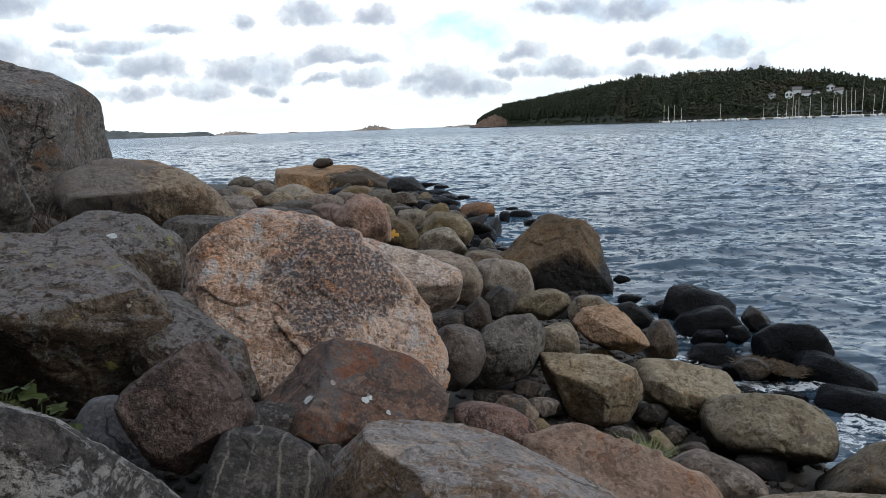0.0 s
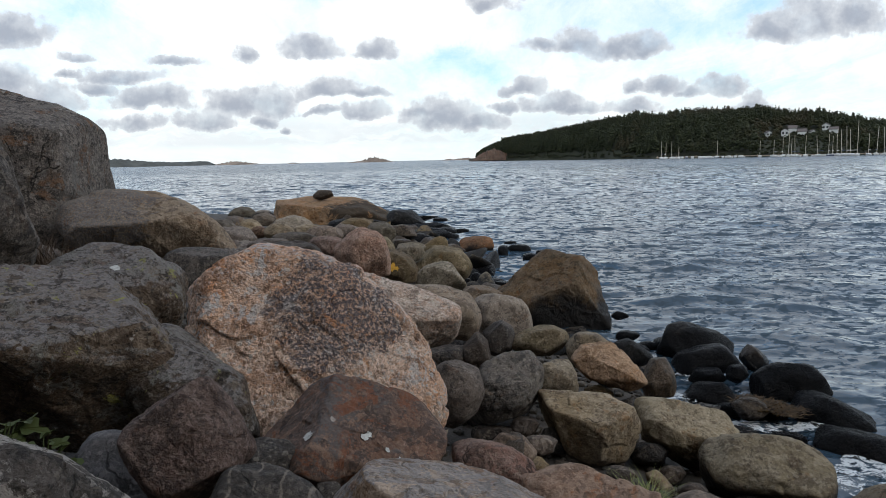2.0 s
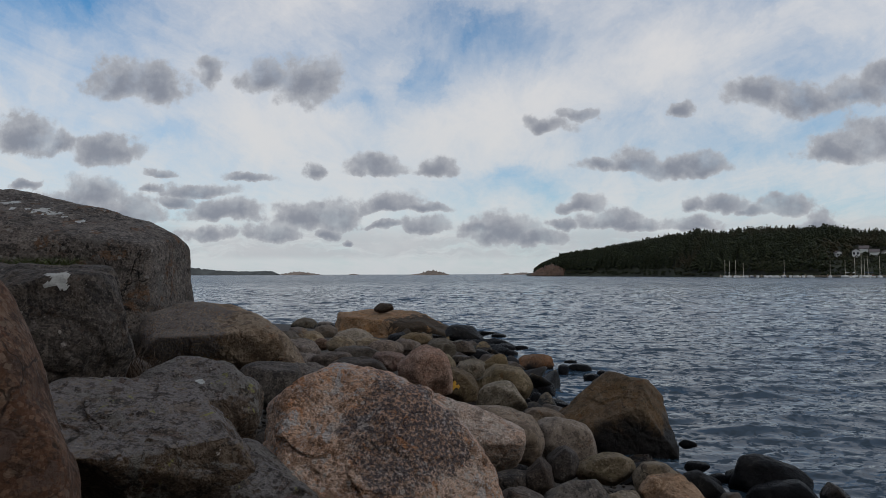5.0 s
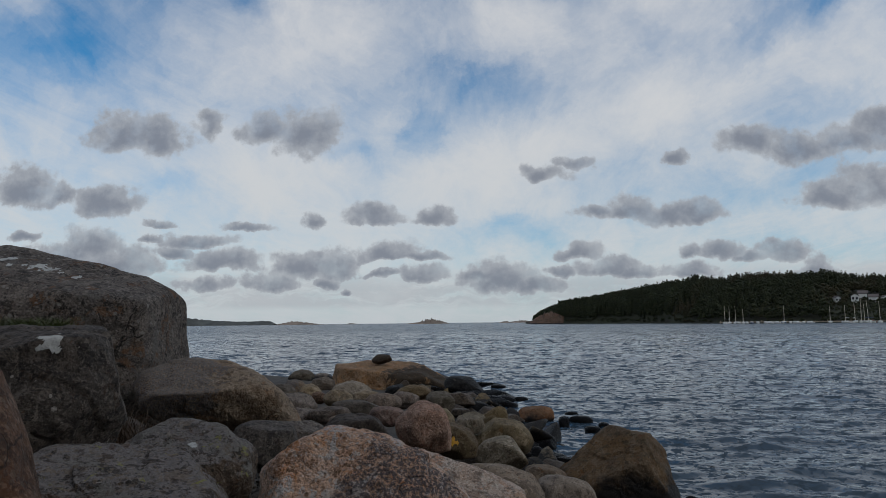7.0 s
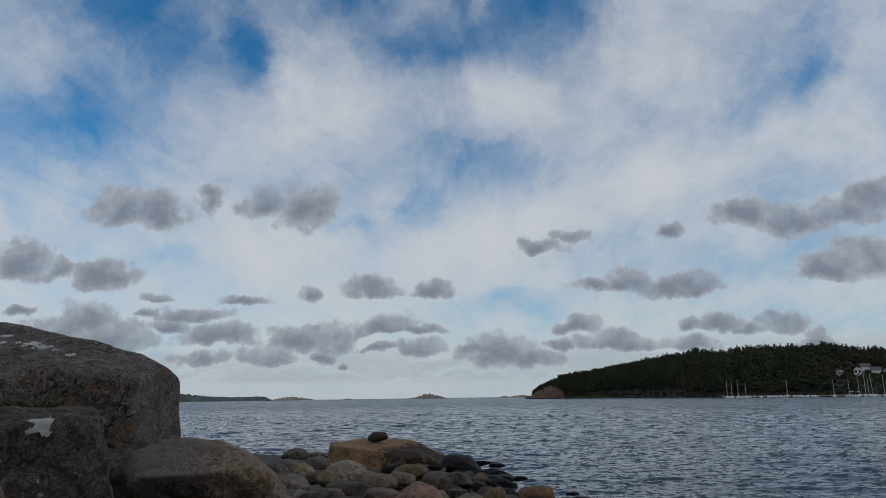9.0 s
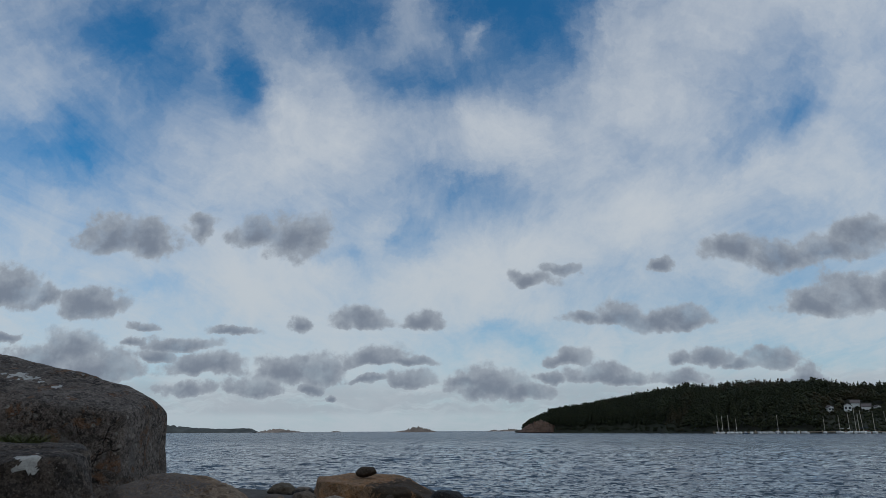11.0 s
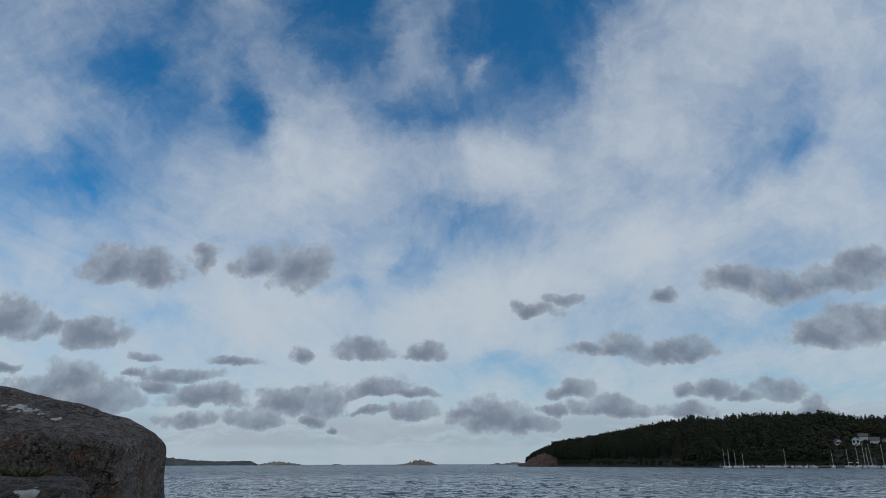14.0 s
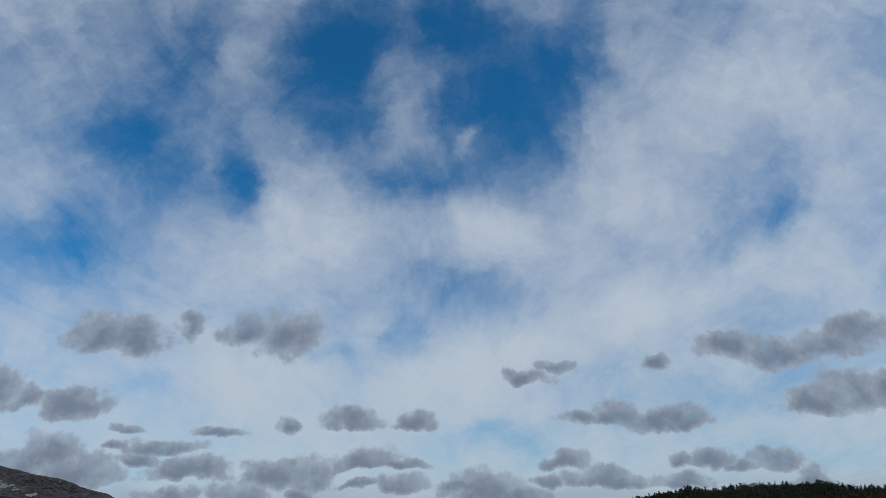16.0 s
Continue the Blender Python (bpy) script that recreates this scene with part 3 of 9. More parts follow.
def ripples(scale, stretch, detail, rough, lo, hi, weak, strong):
    """Slopes of ripples of one size, stronger with the distance from lo to hi."""
    mp = nt.nodes.new("ShaderNodeMapping")
    mp.inputs["Rotation"].default_value = (0, 0, radians(10))
    mp.inputs["Scale"].default_value = (stretch, 1.0, 1.0)
    nt.links.new(tc.outputs["Object"], mp.inputs["Vector"])
    n = nt.nodes.new("ShaderNodeTexNoise")
    for key, v in (("Scale", scale), ("Detail", detail), ("Roughness", rough), ("Distortion", 0.3)):
        n.inputs[key].default_value = v
    nt.links.new(mp.outputs[0], n.inputs["Vector"])
    sub = nt.nodes.new("ShaderNodeVectorMath")
    sub.operation = "SUBTRACT"
    nt.links.new(n.outputs["Color"], sub.inputs[0])
    sub.inputs[1].default_value = (0.5, 0.5, 0.5)
    s = nt.nodes.new("ShaderNodeVectorMath")
    s.operation = "SCALE"
    nt.links.new(sub.outputs[0], s.inputs[0])
    nt.links.new(ramp(nt, off_shore, lo, hi, weak, strong), s.inputs["Scale"])
    keep = nt.nodes.new("ShaderNodeVectorMath")
    keep.operation = "MULTIPLY"
    nt.links.new(s.outputs[0], keep.inputs[0])
    keep.inputs[1].default_value = (0.6, 1.0, 0.0)
    return keep.outputs[0]


def fronts(scale, stretch, lo, hi, steep, turn):
    """Sparse steep wave faces that lean towards the beach, of one size, met at distances from lo to hi."""
    mp = nt.nodes.new("ShaderNodeMapping")
    mp.inputs["Rotation"].default_value = (0, 0, radians(turn))
    mp.inputs["Scale"].default_value = (stretch, 1.0, 1.0)
    nt.links.new(tc.outputs["Object"], mp.inputs["Vector"])
    f = ramp(nt, noise_tex(nt, mp.outputs[0], scale, 4, 0.6, 0.5), 0.53, 0.66, 0, -steep)
    f = math2(nt, "MULTIPLY", f, math2(nt, "MULTIPLY", ramp(nt, off_shore, lo * 0.6, lo), ramp(nt, off_shore, hi * 1.8, hi)))
    out = nt.nodes.new("ShaderNodeCombineXYZ")
    nt.links.new(f, out.inputs[1])
    return out.outputs[0]


geo = nt.nodes.new("ShaderNodeNewGeometry")
total = geo.outputs["Normal"]
for slopes in (ripples(9.0, 0.7, 5, 0.66, 4, 60, 0.36, 0.6), ripples(1.5, 0.5, 7, 0.74, 10, 120, 0.10, 1.5),
               fronts(9.0, 0.8, 3, 12, 0.65, 8), fronts(5.5, 0.75, 8, 24, 0.65, 14), fronts(3.0, 0.65, 20, 60, 0.6, -4), fronts(1.4, 0.6, 50, 150, 0.5, 10), fronts(0.5, 0.5, 130, 4000, 0.6, 10)):
    n = nt.nodes.new("ShaderNodeVectorMath")
    n.operation = "ADD"
    nt.links.new(total, n.inputs[0])
    nt.links.new(slopes, n.inputs[1])
    total = n.outputs[0]
n = nt.nodes.new("ShaderNodeVectorMath")
n.operation = "NORMALIZE"
nt.links.new(total, n.inputs[0])
nt.links.new(n.outputs[0], bs.inputs["Normal"])
bs.inputs["Base Color"].default_value = (0.026, 0.048, 0.070, 1)
nt.links.new(ramp(nt, off_shore, 25, 220, 0.03, 0.26), bs.inputs["Roughness"])
bs.inputs["IOR"].default_value = 1.42

SOIL = plain("dark_damp_gravel", (0.042, 0.035, 0.029), 0.9, 0, 0.5, 9, 0.8)
FOREST_FLOOR = plain("forest_floor", (0.024, 0.027, 0.014), 0.95, 0, 0.5, 0.05)
PINE = leaf_mat("pine_foliage", (0.010, 0.016, 0.006), (0.036, 0.041, 0.015), 0.03, (0.055, 0.040, 0.020))
LEAF = leaf_mat("herb_leaf", (0.014, 0.026, 0.006), (0.050, 0.060, 0.014))
GRAVEL = leaf_mat("dark_wet_gravel", (0.018, 0.016, 0.014), (0.075, 0.062, 0.050))
MOSS = leaf_mat("olive_moss", (0.05, 0.07, 0.02), (0.10, 0.11, 0.03))
LICHEN = plain("pale_crust_lichen", (0.38, 0.38, 0.365), 0.9, 0, 0.25, 60, 0.5)
LICHEN_ORANGE = plain("orange_crust_lichen", (0.50, 0.26, 0.03), 0.9, 0, 0.3, 60, 0.5)
GRASS = leaf_mat("grass_blade", (0.12, 0.17, 0.05), (0.26, 0.25, 0.10))
HEATH = leaf_mat("dry_heather", (0.035, 0.022, 0.014), (0.08, 0.05, 0.03))
WRACK = leaf_mat("brown_bladder_wrack", (0.015, 0.009, 0.004), (0.085, 0.045, 0.012))
SKERRY = plain("far_skerry_rock", (0.20, 0.16, 0.13), 0.9, 0, 0.4, 0.03)
FARWOOD = plain("far_wooded_shore", (0.07, 0.075, 0.07), 0.95, 0, 0.45, 0.02)
WHITE = plain("white_paint", (0.66, 0.66, 0.64), 0.5, 0, 0.06, 0.5)
HULL_BLUE = plain("navy_gelcoat", (0.03, 0.05, 0.11), 0.3, 0, 0.1, 0.5)
HULL_RED = plain("red_paint", (0.30, 0.05, 0.035), 0.5, 0, 0.15, 0.5)
MAST = plain("pale_mast_alloy", (0.52, 0.46, 0.38), 0.45, 0.2, 0.08, 0.4)
TIMBER = plain("weathered_jetty_timber", (0.34, 0.27, 0.20), 0.85, 0, 0.3, 0.8)
ROOF = plain("dark_roof_tile", (0.12, 0.10, 0.095), 0.8, 0, 0.2, 0.8)
GLASS = plain("dark_window_glass", (0.03, 0.035, 0.04), 0.1, 0, 0.1, 0.8)
FOAM, nt, bs = tree_of("sea_foam")
tc = nt.nodes.new("ShaderNodeTexCoord")
lace = noise_tex(nt, tc.outputs["Object"], 11, 8, 0.72, 0.8)
froth = noise_tex(nt, tc.outputs["Object"], 60, 4, 0.6)
bs.inputs["Base Color"].default_value = (0.72, 0.75, 0.77, 1)
bs.inputs["Roughness"].default_value = 0.8
nt.links.new(math2(nt, "MULTIPLY", ramp(nt, lace, 0.46, 0.56), ramp(nt, froth, 0.32, 0.5, 0.2, 0.6)), bs.inputs["Alpha"])

# ---- builders ----
def mesh_of(name, verts, faces, mat, smooth=True):
    me = bpy.data.meshes.new(name)
    me.from_pydata([tuple(v) for v in verts], [], [tuple(f) for f in faces])
    me.materials.append(mat)
    if smooth:
        me.polygons.foreach_set("use_smooth", [True] * len(me.polygons))
    me.update()
    return me


def part(name, bm, material, parent=None, label=""):
    me = bpy.data.meshes.new(name)
    bm.to_mesh(me)
    bm.free()
    me.materials.append(material)
    ob = new(name, me)
    if parent:
        ob.parent = parent
    return tagged(ob, label)


def box(bm, x0, x1, y0, y1, z0, z1):
    made = bmesh.ops.create_cube(bm, size=1.0)["verts"]
    for v in made:
        v.co = Vector(((x0 + x1) / 2 + v.co.x * (x1 - x0), (y0 + y1) / 2 + v.co.y * (y1 - y0), (z0 + z1) / 2 + v.co.z * (z1 - z0)))
    return made


def rod(bm, a, b, r0, r1, n=6):
    a, b = Vector(a), Vector(b)
    q = (b - a).to_track_quat("Z", "Y")
    rings = [[bm.verts.new(p + q @ Vector((r * math.cos(k * math.tau / n), r * math.sin(k * math.tau / n), 0))) for k in range(n)] for p, r in ((a, r0), (b, r1))]
    for k in range(n):
        bm.faces.new((rings[0][k], rings[0][(k + 1) % n], rings[1][(k + 1) % n], rings[1][k]))
    bm.faces.new(rings[1])


SPHERES = {}


def sphere(level):
    if level not in SPHERES:
        bm = bmesh.new()
        bmesh.ops.create_icosphere(bm, subdivisions=level + 1, radius=1.0)
        bm.verts.ensure_lookup_table()
        SPHERES[level] = (np.array([v.co.normalized()[:] for v in bm.verts]), [[v.index for v in f.verts] for f in bm.faces])
        bm.free()
    return SPHERES[level]


def fractured(q):
    """Flat breaks at random tilts: the height of a broken surface at q."""
    near, cells = noise.voronoi(q)
    tilt = noise.noise_vector(cells[0] * 7.7)
    return max(-1.0, min(1.0, (q - cells[0]).dot(tilt) * 1.6)) - 0.9 * max(0.0, 0.07 - (near[1] - near[0])) / 0.07 * 0.12


def stone_mesh(name, cuts, hardness, mat, level, seed):
    """A stone worn to a hull of cutting planes with softened edges, then chipped and roughened. Each cut: the plane's normal over its distance."""
    d, faces = sphere(level)
    g = np.array(cuts)
    worn = hardness < 13
    sharp = max(hardness * 1.3, 24) if level > 3 else hardness
    r = np.power(np.power(np.maximum(d @ g.T, 0), sharp).sum(1), -1 / sharp)
    if level > 3:
        # chips struck off the hull at random
        chips = random.Random(seed)
        hull = d * r[:, None]
        for _ in range(14 if worn else 0 if hardness >= 60 else 10 if hardness >= 40 else 20):
            u = np.array([chips.gauss(0, 1) for _ in range(3)])
            u /= np.linalg.norm(u)
            g = np.vstack([g, u / (float((hull @ u).max()) * chips.uniform(*((0.82, 0.95) if worn or level == 4 else (0.87, 0.965))))])
        r = np.power(np.power(np.maximum(d @ g.T, 0), sharp).sum(1), -1 / sharp) * 1.03
    size = float(np.median(r))
    amp = 0.042 if worn else 0.016 if hardness >= 60 else 0.048
    breaks = (0.8 if worn else 1.5) * amp
    off = Vector((seed * 7.31, seed * 3.17, seed * 1.73))
    out = np.empty_like(d)
    for i, (u, k) in enumerate(zip(d, r)):
        p = Vector(u) * float(k)
        q = p / size
        n = noise.fractal(q * 1.3 + off, 1.0, 2.1, 2) * amp * 1.2
        if level > 3:
            bent = q + noise.noise_vector(q * 2.0 + off) * 0.16
            n += fractured(bent * 1.7 + off) * breaks * 0.9 + fractured(bent * 4.3 + off) * breaks * 0.36
            n += noise.fractal(q * 5.0 + off, 0.9, 2.1, 3) * amp * 0.35
            if level > 4:
                n += noise.fractal(q * 16.0 + off, 0.7, 2.2, 3) * amp * 0.16
        out[i] = u * (k + n * size)
    return mesh_of(name, out, faces, STONES[mat])


BOULDERS = {}


def boulder(name, centre, hardness, mat, level, seed, label, cuts):
    ob = new(name, stone_mesh(name, cuts, hardness, mat, level, seed))
    ob.location = centre
    BOULDERS[label] = ob
    if name == "rock_face":
        return tagged(ob, label, "rock outcrop", kind="structure")
    return tagged(ob, label, "stone" if "stone" in label else "boulder", "boulders on the shore")


def shore_x(y):
    """The waterline: how far right the land reaches at each distance."""
    return float(np.interp(y, [-30, 0, 4, 8, 14, 20, 26, 34, 60], [9.0, 3.6, 2.2, 1.5, 0.4, -1.5, -7.5, -19, -70]))


def ground_z(x, y):
    d = (shore_x(y) - x) / (1.0 + 0.06 * max(0.0, y - 6))
    z = 0.26 * d if d > 0 else 0.30 * d
    z = 0.72 - 0.55 * math.exp(-max(z, 0) * 1.6) - 0.17 if z > 0 else max(z, -3.0)
    # unseen bank behind and left of the viewing place, added to block sky light
    shade_bank = max(0.0, -1.0 - y) * 1.3 + max(0.0, -4.5 - x) * 0.16 * max(0.0, min(1.0, (9 - y) / 8)) + max(0.0, min(-2.2 - x, 1.3 - y)) * 4.0
    return z + min(shade_bank, 9.0) + 0.05 * noise.noise((x * 2.1, y * 2.1, 0))

# ---- sea and ground ----
def polar_sheet(name, radii, angles, height, mat):
    rr, aa = np.meshgrid(radii, angles, indexing="ij")
    x, y = rr * np.sin(aa), rr * np.cos(aa)
    co = np.stack([x, y, height(x, y, rr)], -1).reshape(-1, 3)
    n, m = len(radii), len(angles)
    i, j = np.meshgrid(np.arange(n - 1), np.arange(m), indexing="ij")
    k = (j + 1) % m
    quads = np.stack([i * m + j, i * m + k, (i + 1) * m + k, (i + 1) * m + j], -1).reshape(-1, 4)
    me = bpy.data.meshes.new(name)
    me.vertices.add(len(co))
    me.vertices.foreach_set("co", co.ravel())
    me.loops.add(quads.size)
    me.loops.foreach_set("vertex_index", quads.ravel()[::1].astype(np.int32))
    me.polygons.add(len(quads))
    me.polygons.foreach_set("loop_start", np.arange(0, quads.size, 4, dtype=np.int32))
    me.polygons.foreach_set("use_smooth", np.ones(len(quads), dtype=bool))
    me.update(calc_edges=True)
    me.flip_normals()
    me.materials.append(mat)
    return new(name, me)


def wave_height(x, y, r):
    """Short wind chop: long flat backs, narrow crests that come and go."""
    rng = np.random.default_rng(5)
    z = np.zeros_like(x)
    gust = 0.8 + 0.3 * np.sin(x * 0.23 + 1.3 * np.sin(y * 0.11)) * np.sin(y * 0.19 + 0.7)
    for k in range(30):
        length = 0.16 * (3.2 / 0.16) ** ((k + 0.5) / 30)
        heading = radians(-172) + rng.normal(0, 0.28)
        phase, p1, p2, p3 = rng.uniform(0, math.tau, 4)
        along = x * math.sin(heading) + y * math.cos(heading)
        across = x * math.cos(heading) - y * math.sin(heading)
        a = along * math.tau / length + phase + 1.1 * np.sin(across * 1.1 / length ** 0.6 + p1) + 1.0 * np.sin(along * 0.37 + p3)
        group = np.sin(across * 1.9 / length ** 0.8 + p2 + 1.5 * np.sin(along * 0.9 / length)) * np.sin(along * 1.3 / length + p3)
        group = np.clip(group - 0.12, 0, 1) ** 1.2
        keep = np.clip((length / r - 0.010) / 0.010, 0, 1) * np.clip((150 - r) / 60, 0, 1)
        crest = np.exp(2.6 * (np.cos(a + 0.45 * np.sin(a)) - 1))
        z += 0.040 * length ** 0.85 * keep * group * crest
        z += 0.0030 * length ** 0.8 * keep * np.sin(a + 1.0)
    z = z * gust
    inshore = np.clip((r - 3.0) / 8.0, 0.4, 1.0)
    return z * inshore


front = np.radians(np.linspace(-42, 48, 440))
rest = np.radians(np.linspace(50, 316, 50)[1:-1])
RINGS = np.concatenate([2.0 * 1.0055 ** np.arange(786), 2.0 * 1.0055 ** 785 * 1.03 ** np.arange(1, 124)])
sea = polar_sheet("water", RINGS, np.concatenate([front, rest]), wave_height, WATER)
tagged(sea, "choppy grey-blue sea water", "water", kind="structure")

gx = np.concatenate([np.linspace(-60, -8, 27)[:-1], np.linspace(-8, 6, 113), np.linspace(6, 30, 13)[1:]])
gy = np.concatenate([np.linspace(-40, -2, 20)[:-1], np.linspace(-2, 30, 161), np.linspace(30, 70, 21)[1:]])
verts = [(x, y, ground_z(x, y)) for y in gy for x in gx]
nx = len(gx)
faces = [(j * nx + i, j * nx + i + 1, (j + 1) * nx + i + 1, (j + 1) * nx + i) for j in range(len(gy) - 1) for i in range(nx - 1)]
tagged(new("ground", mesh_of("ground", verts, faces, SOIL)), "dark damp gravel and soil between boulders, plus an added unseen bank", "ground", kind="structure")
# sea bed out to the horizon
bm = bmesh.new()
bmesh.ops.create_circle(bm, cap_ends=True, segments=48, radius=4900)
bed = part("sea_bed", bm, SOIL)
bed.location.z = -4.2
tagged(bed, "dark sea bed under the water", "ground", kind="structure")
# ---- boulders: centre, edge hardness, stone, fineness, seed, label, cutting planes ----
boulder("rock_face", (-5.6, 8.3, 1.5), 70, "outcrop", 6, 1, "massive weathered grey granite outcrop streaked with rust",
    [(0.1351, -0.2026, 0.6282), (0.152, 0.1901, 0.707), (0.2789, -0.06436, 0.4559), (0.302, 0.1452, 0.4762), (0.5008, 0.02529, 0.01012), (0.1629, -0.5526, 0.05817), (0, -0.5373, 0.1096), (0.08581, -0.4291, 0.3661), (0.3125, -0.2865, -0.2865), (0, 0.3704, 0.07407), (-0.2564, 0, 0.02564), (0, 0, -0.5263), (0.4748, 0.3264, 0.05935), (-0.1866, 0.1866, 0.2612), (-0.1974, -0.2303, 0.1316)])
boulder("boulder", (-2.337, 3.400, 1.669), 40, "grey", 6, 2, "grey granite boulder with a white lichen patch",
    [(-0.539, -1.07, -1.12), (0.603, -0.184, -2.52), (0.817, -0.357, -2.47), (1.41, 0.672, -0.461), (1.46, 0.918, 0.353), (1.39, 0.597, 0.577), (0.979, 0.345, 1.43), (0.116, -0.0712, 2.7), (0.186, -0.509, 2.6), (-0.158, -0.164, 2.45), (-1.4, -1.72, -6.71e-05), (1.51, -2.06, 0.0766), (-1.91, 1.68, -0.259), (0.0165, -0.565, 0.394), (-0.281, -1.36, -0.217), (1.5, -1.42, -1.2), (1.75, -0.682, -0.181), (1.12, -0.423, 0.753), (-0.754, 1.38, -1.84), (-0.0183, 1.49, 0.356), (-1.07, 0.862, 1.49), (-1.97, -0.0317, -0.184), (0.75, -3.24, 0.17), (-0.912, -1.95, -1.43), (-0.31, -1.24, 2.79)])
boulder("boulder", (-1.014, 1.550, 1.529), 12.15, "rust_granite", 5, 3, "smooth orange-brown granite boulder close by",
    [(-0.365, -0.918, -1.33), (0.483, -0.962, -2.3), (3.23, 1.53, -0.215), (3.04, 2.08, 0.141), (3.26, 1.86, 0.384), (3.03, 2.04, 0.672), (3.28, 1.75, 0.77), (2.49, 1.76, 1.28), (2.27, 1.31, 1.59), (0.435, 0.692, 1.7), (-0.148, 0.0871, 0.856), (-1.92, -1.5, 1.85), (-3.28, -4.38, 0.113), (4.17, -5.93, 2.76), (-5.61, 5.2, -1.28), (1.21, -1.2, -1.17), (3.61, -1.51, -0.787), (3.49, 0.0593, 2.32), (0.148, -0.636, 0.751), (-0.0633, -4.62, -0.608), (-0.738, 0.379, 0.487), (-4.87, 0.614, -2.07), (-0.713, 0.835, -2.46), (0.213, 4.37, -0.256)])
boulder("boulder", (-1.482, 3.750, 1.268), 22.5, "grey_lichen", 5, 4, "grey lichen-covered boulder with a white mark",
    [(-2.01, -1.7, -1.6), (-0.112, -1.18, -3.78), (2.18, 0.562, -1.52), (2.64, 0.456, -0.593), (2.27, 0.662, 1.82), (1.45, 1.03, 2.78), (0.664, 0.557, 3.39), (0.445, 0.108, 3.38), (-0.515, -0.41, 3.18), (-1.73, -0.911, 2.39), (-2.35, -1.5, 1.03), (1.05, -3.48, 0.941), (-1.61, 3.35, -0.509), (2.63, -1.35, 1.63), (1.55, -2.02, 2.41), (-0.859, -2.86, 1.38), (-0.716, -3, -1.37), (2.39, -1.49, -1.24), (-3.09, 0.786, 0.0878), (-1.16, 1.42, -2.93), (0.498, 3.12, -0.913), (0.000749, 2.59, 1.86), (0, -1.89, 5.02)])
boulder("boulder", (-1.319, 2.750, 1.224), 45, "grey_lichen", 6, 5, "long slate-grey boulder slab with pale lichen",
    [(1.58, -3.54, -2.723), (-0.0129, -0.242, -0.366), (0.033, -0.294, -0.553), (0.000104, -0.236, -0.585), (1.07, 0.22, -1.19), (0.738, 0.397, 0.188), (1.54, 0.773, 1.17), (1.5, 0.793, 1.39), (1.19, 0.902, 1.84), (1.21, 0.773, 1.94), (1.7, 0.852, 1.68), (0.62, 0.758, 1.66), (0.359, 0.387, 1.99), (-0.297, -0.136, 2.81), (0.324, 0.204, 2.52), (-0.0896, 0.406, 2.59), (-1.43, -1.2, 0.268), (1.88, -1.98, 0.882), (-1.2, 2.51, -0.681), (0.102, 2.41, 0.639), (-1.19, 1.1, 0.739), (-0.677, 0.23, -0.45), (-0.492, 1.63, -2.23), (0.728, -0.996, 4.32), (-0.374, -4.79, -4.02)])
boulder("boulder", (-2.606, 6.800, 1.334), 24.75, "tan_granite", 5, 6, "long brown granite boulder beside the outcrop",
    [(-0.579, -1.12, -2.71), (-0.0729, -1.51, -3.57), (0.368, -0.237, -2.58), (1.09, 0.307, 0.467), (1.39, 0.443, 1.28), (1.28, 0.507, 1.7), (1.18, -0.0139, 2.51), (0.809, 0.0559, 3), (0.534, -0.133, 3.19), (-0.28, -0.19, 2.57), (-0.975, -0.626, 0.236), (-1.25, -0.926, -0.138), (1.27, -2.25, -0.0747), (-1.19, 2.21, -0.635), (-0.0914, -1.66, -0.665), (0.521, -0.477, -0.469), (0.64, -0.36, -0.024), (1.26, -1.42, 1.62), (-0.11, -0.465, 0.194), (-1.24, 0.765, -1.3), (0.144, 0.486, -0.406), (0.392, 2, 0.818), (-0.458, 0.186, 0.148), (0.404, -3.43, -2.02), (0.221, -2.21, 3.76)])
boulder("boulder", (-1.428, 4.900, 1.221), 10.8, "grey", 4, 7, "small grey boulder wedged between larger ones",
    [(-2.32, -3.34, -4.63), (1.69, -0.538, -5.68), (4.43, 1.08, -1.27), (2.83, 0.827, 3.5), (1.07, -0.719, 7.95), (-1.18, 0.00952, 5.72), (-4.52, -2.44, -1.08), (1.2, -6.21, 0.835), (-2.43, 5.44, -2.28), (3.09, -1.51, 2.98), (-0.634, -4.11, 3.63), (-2.46, -4.85, 0.339), (0.323, -3.02, -2.6), (4.41, -2.3, -0.125), (0.395, 4.87, 1.56), (-3.58, 3.59, 1.54), (-2.41, 1.89, -3.72), (1.16, 3.85, -3.08)])
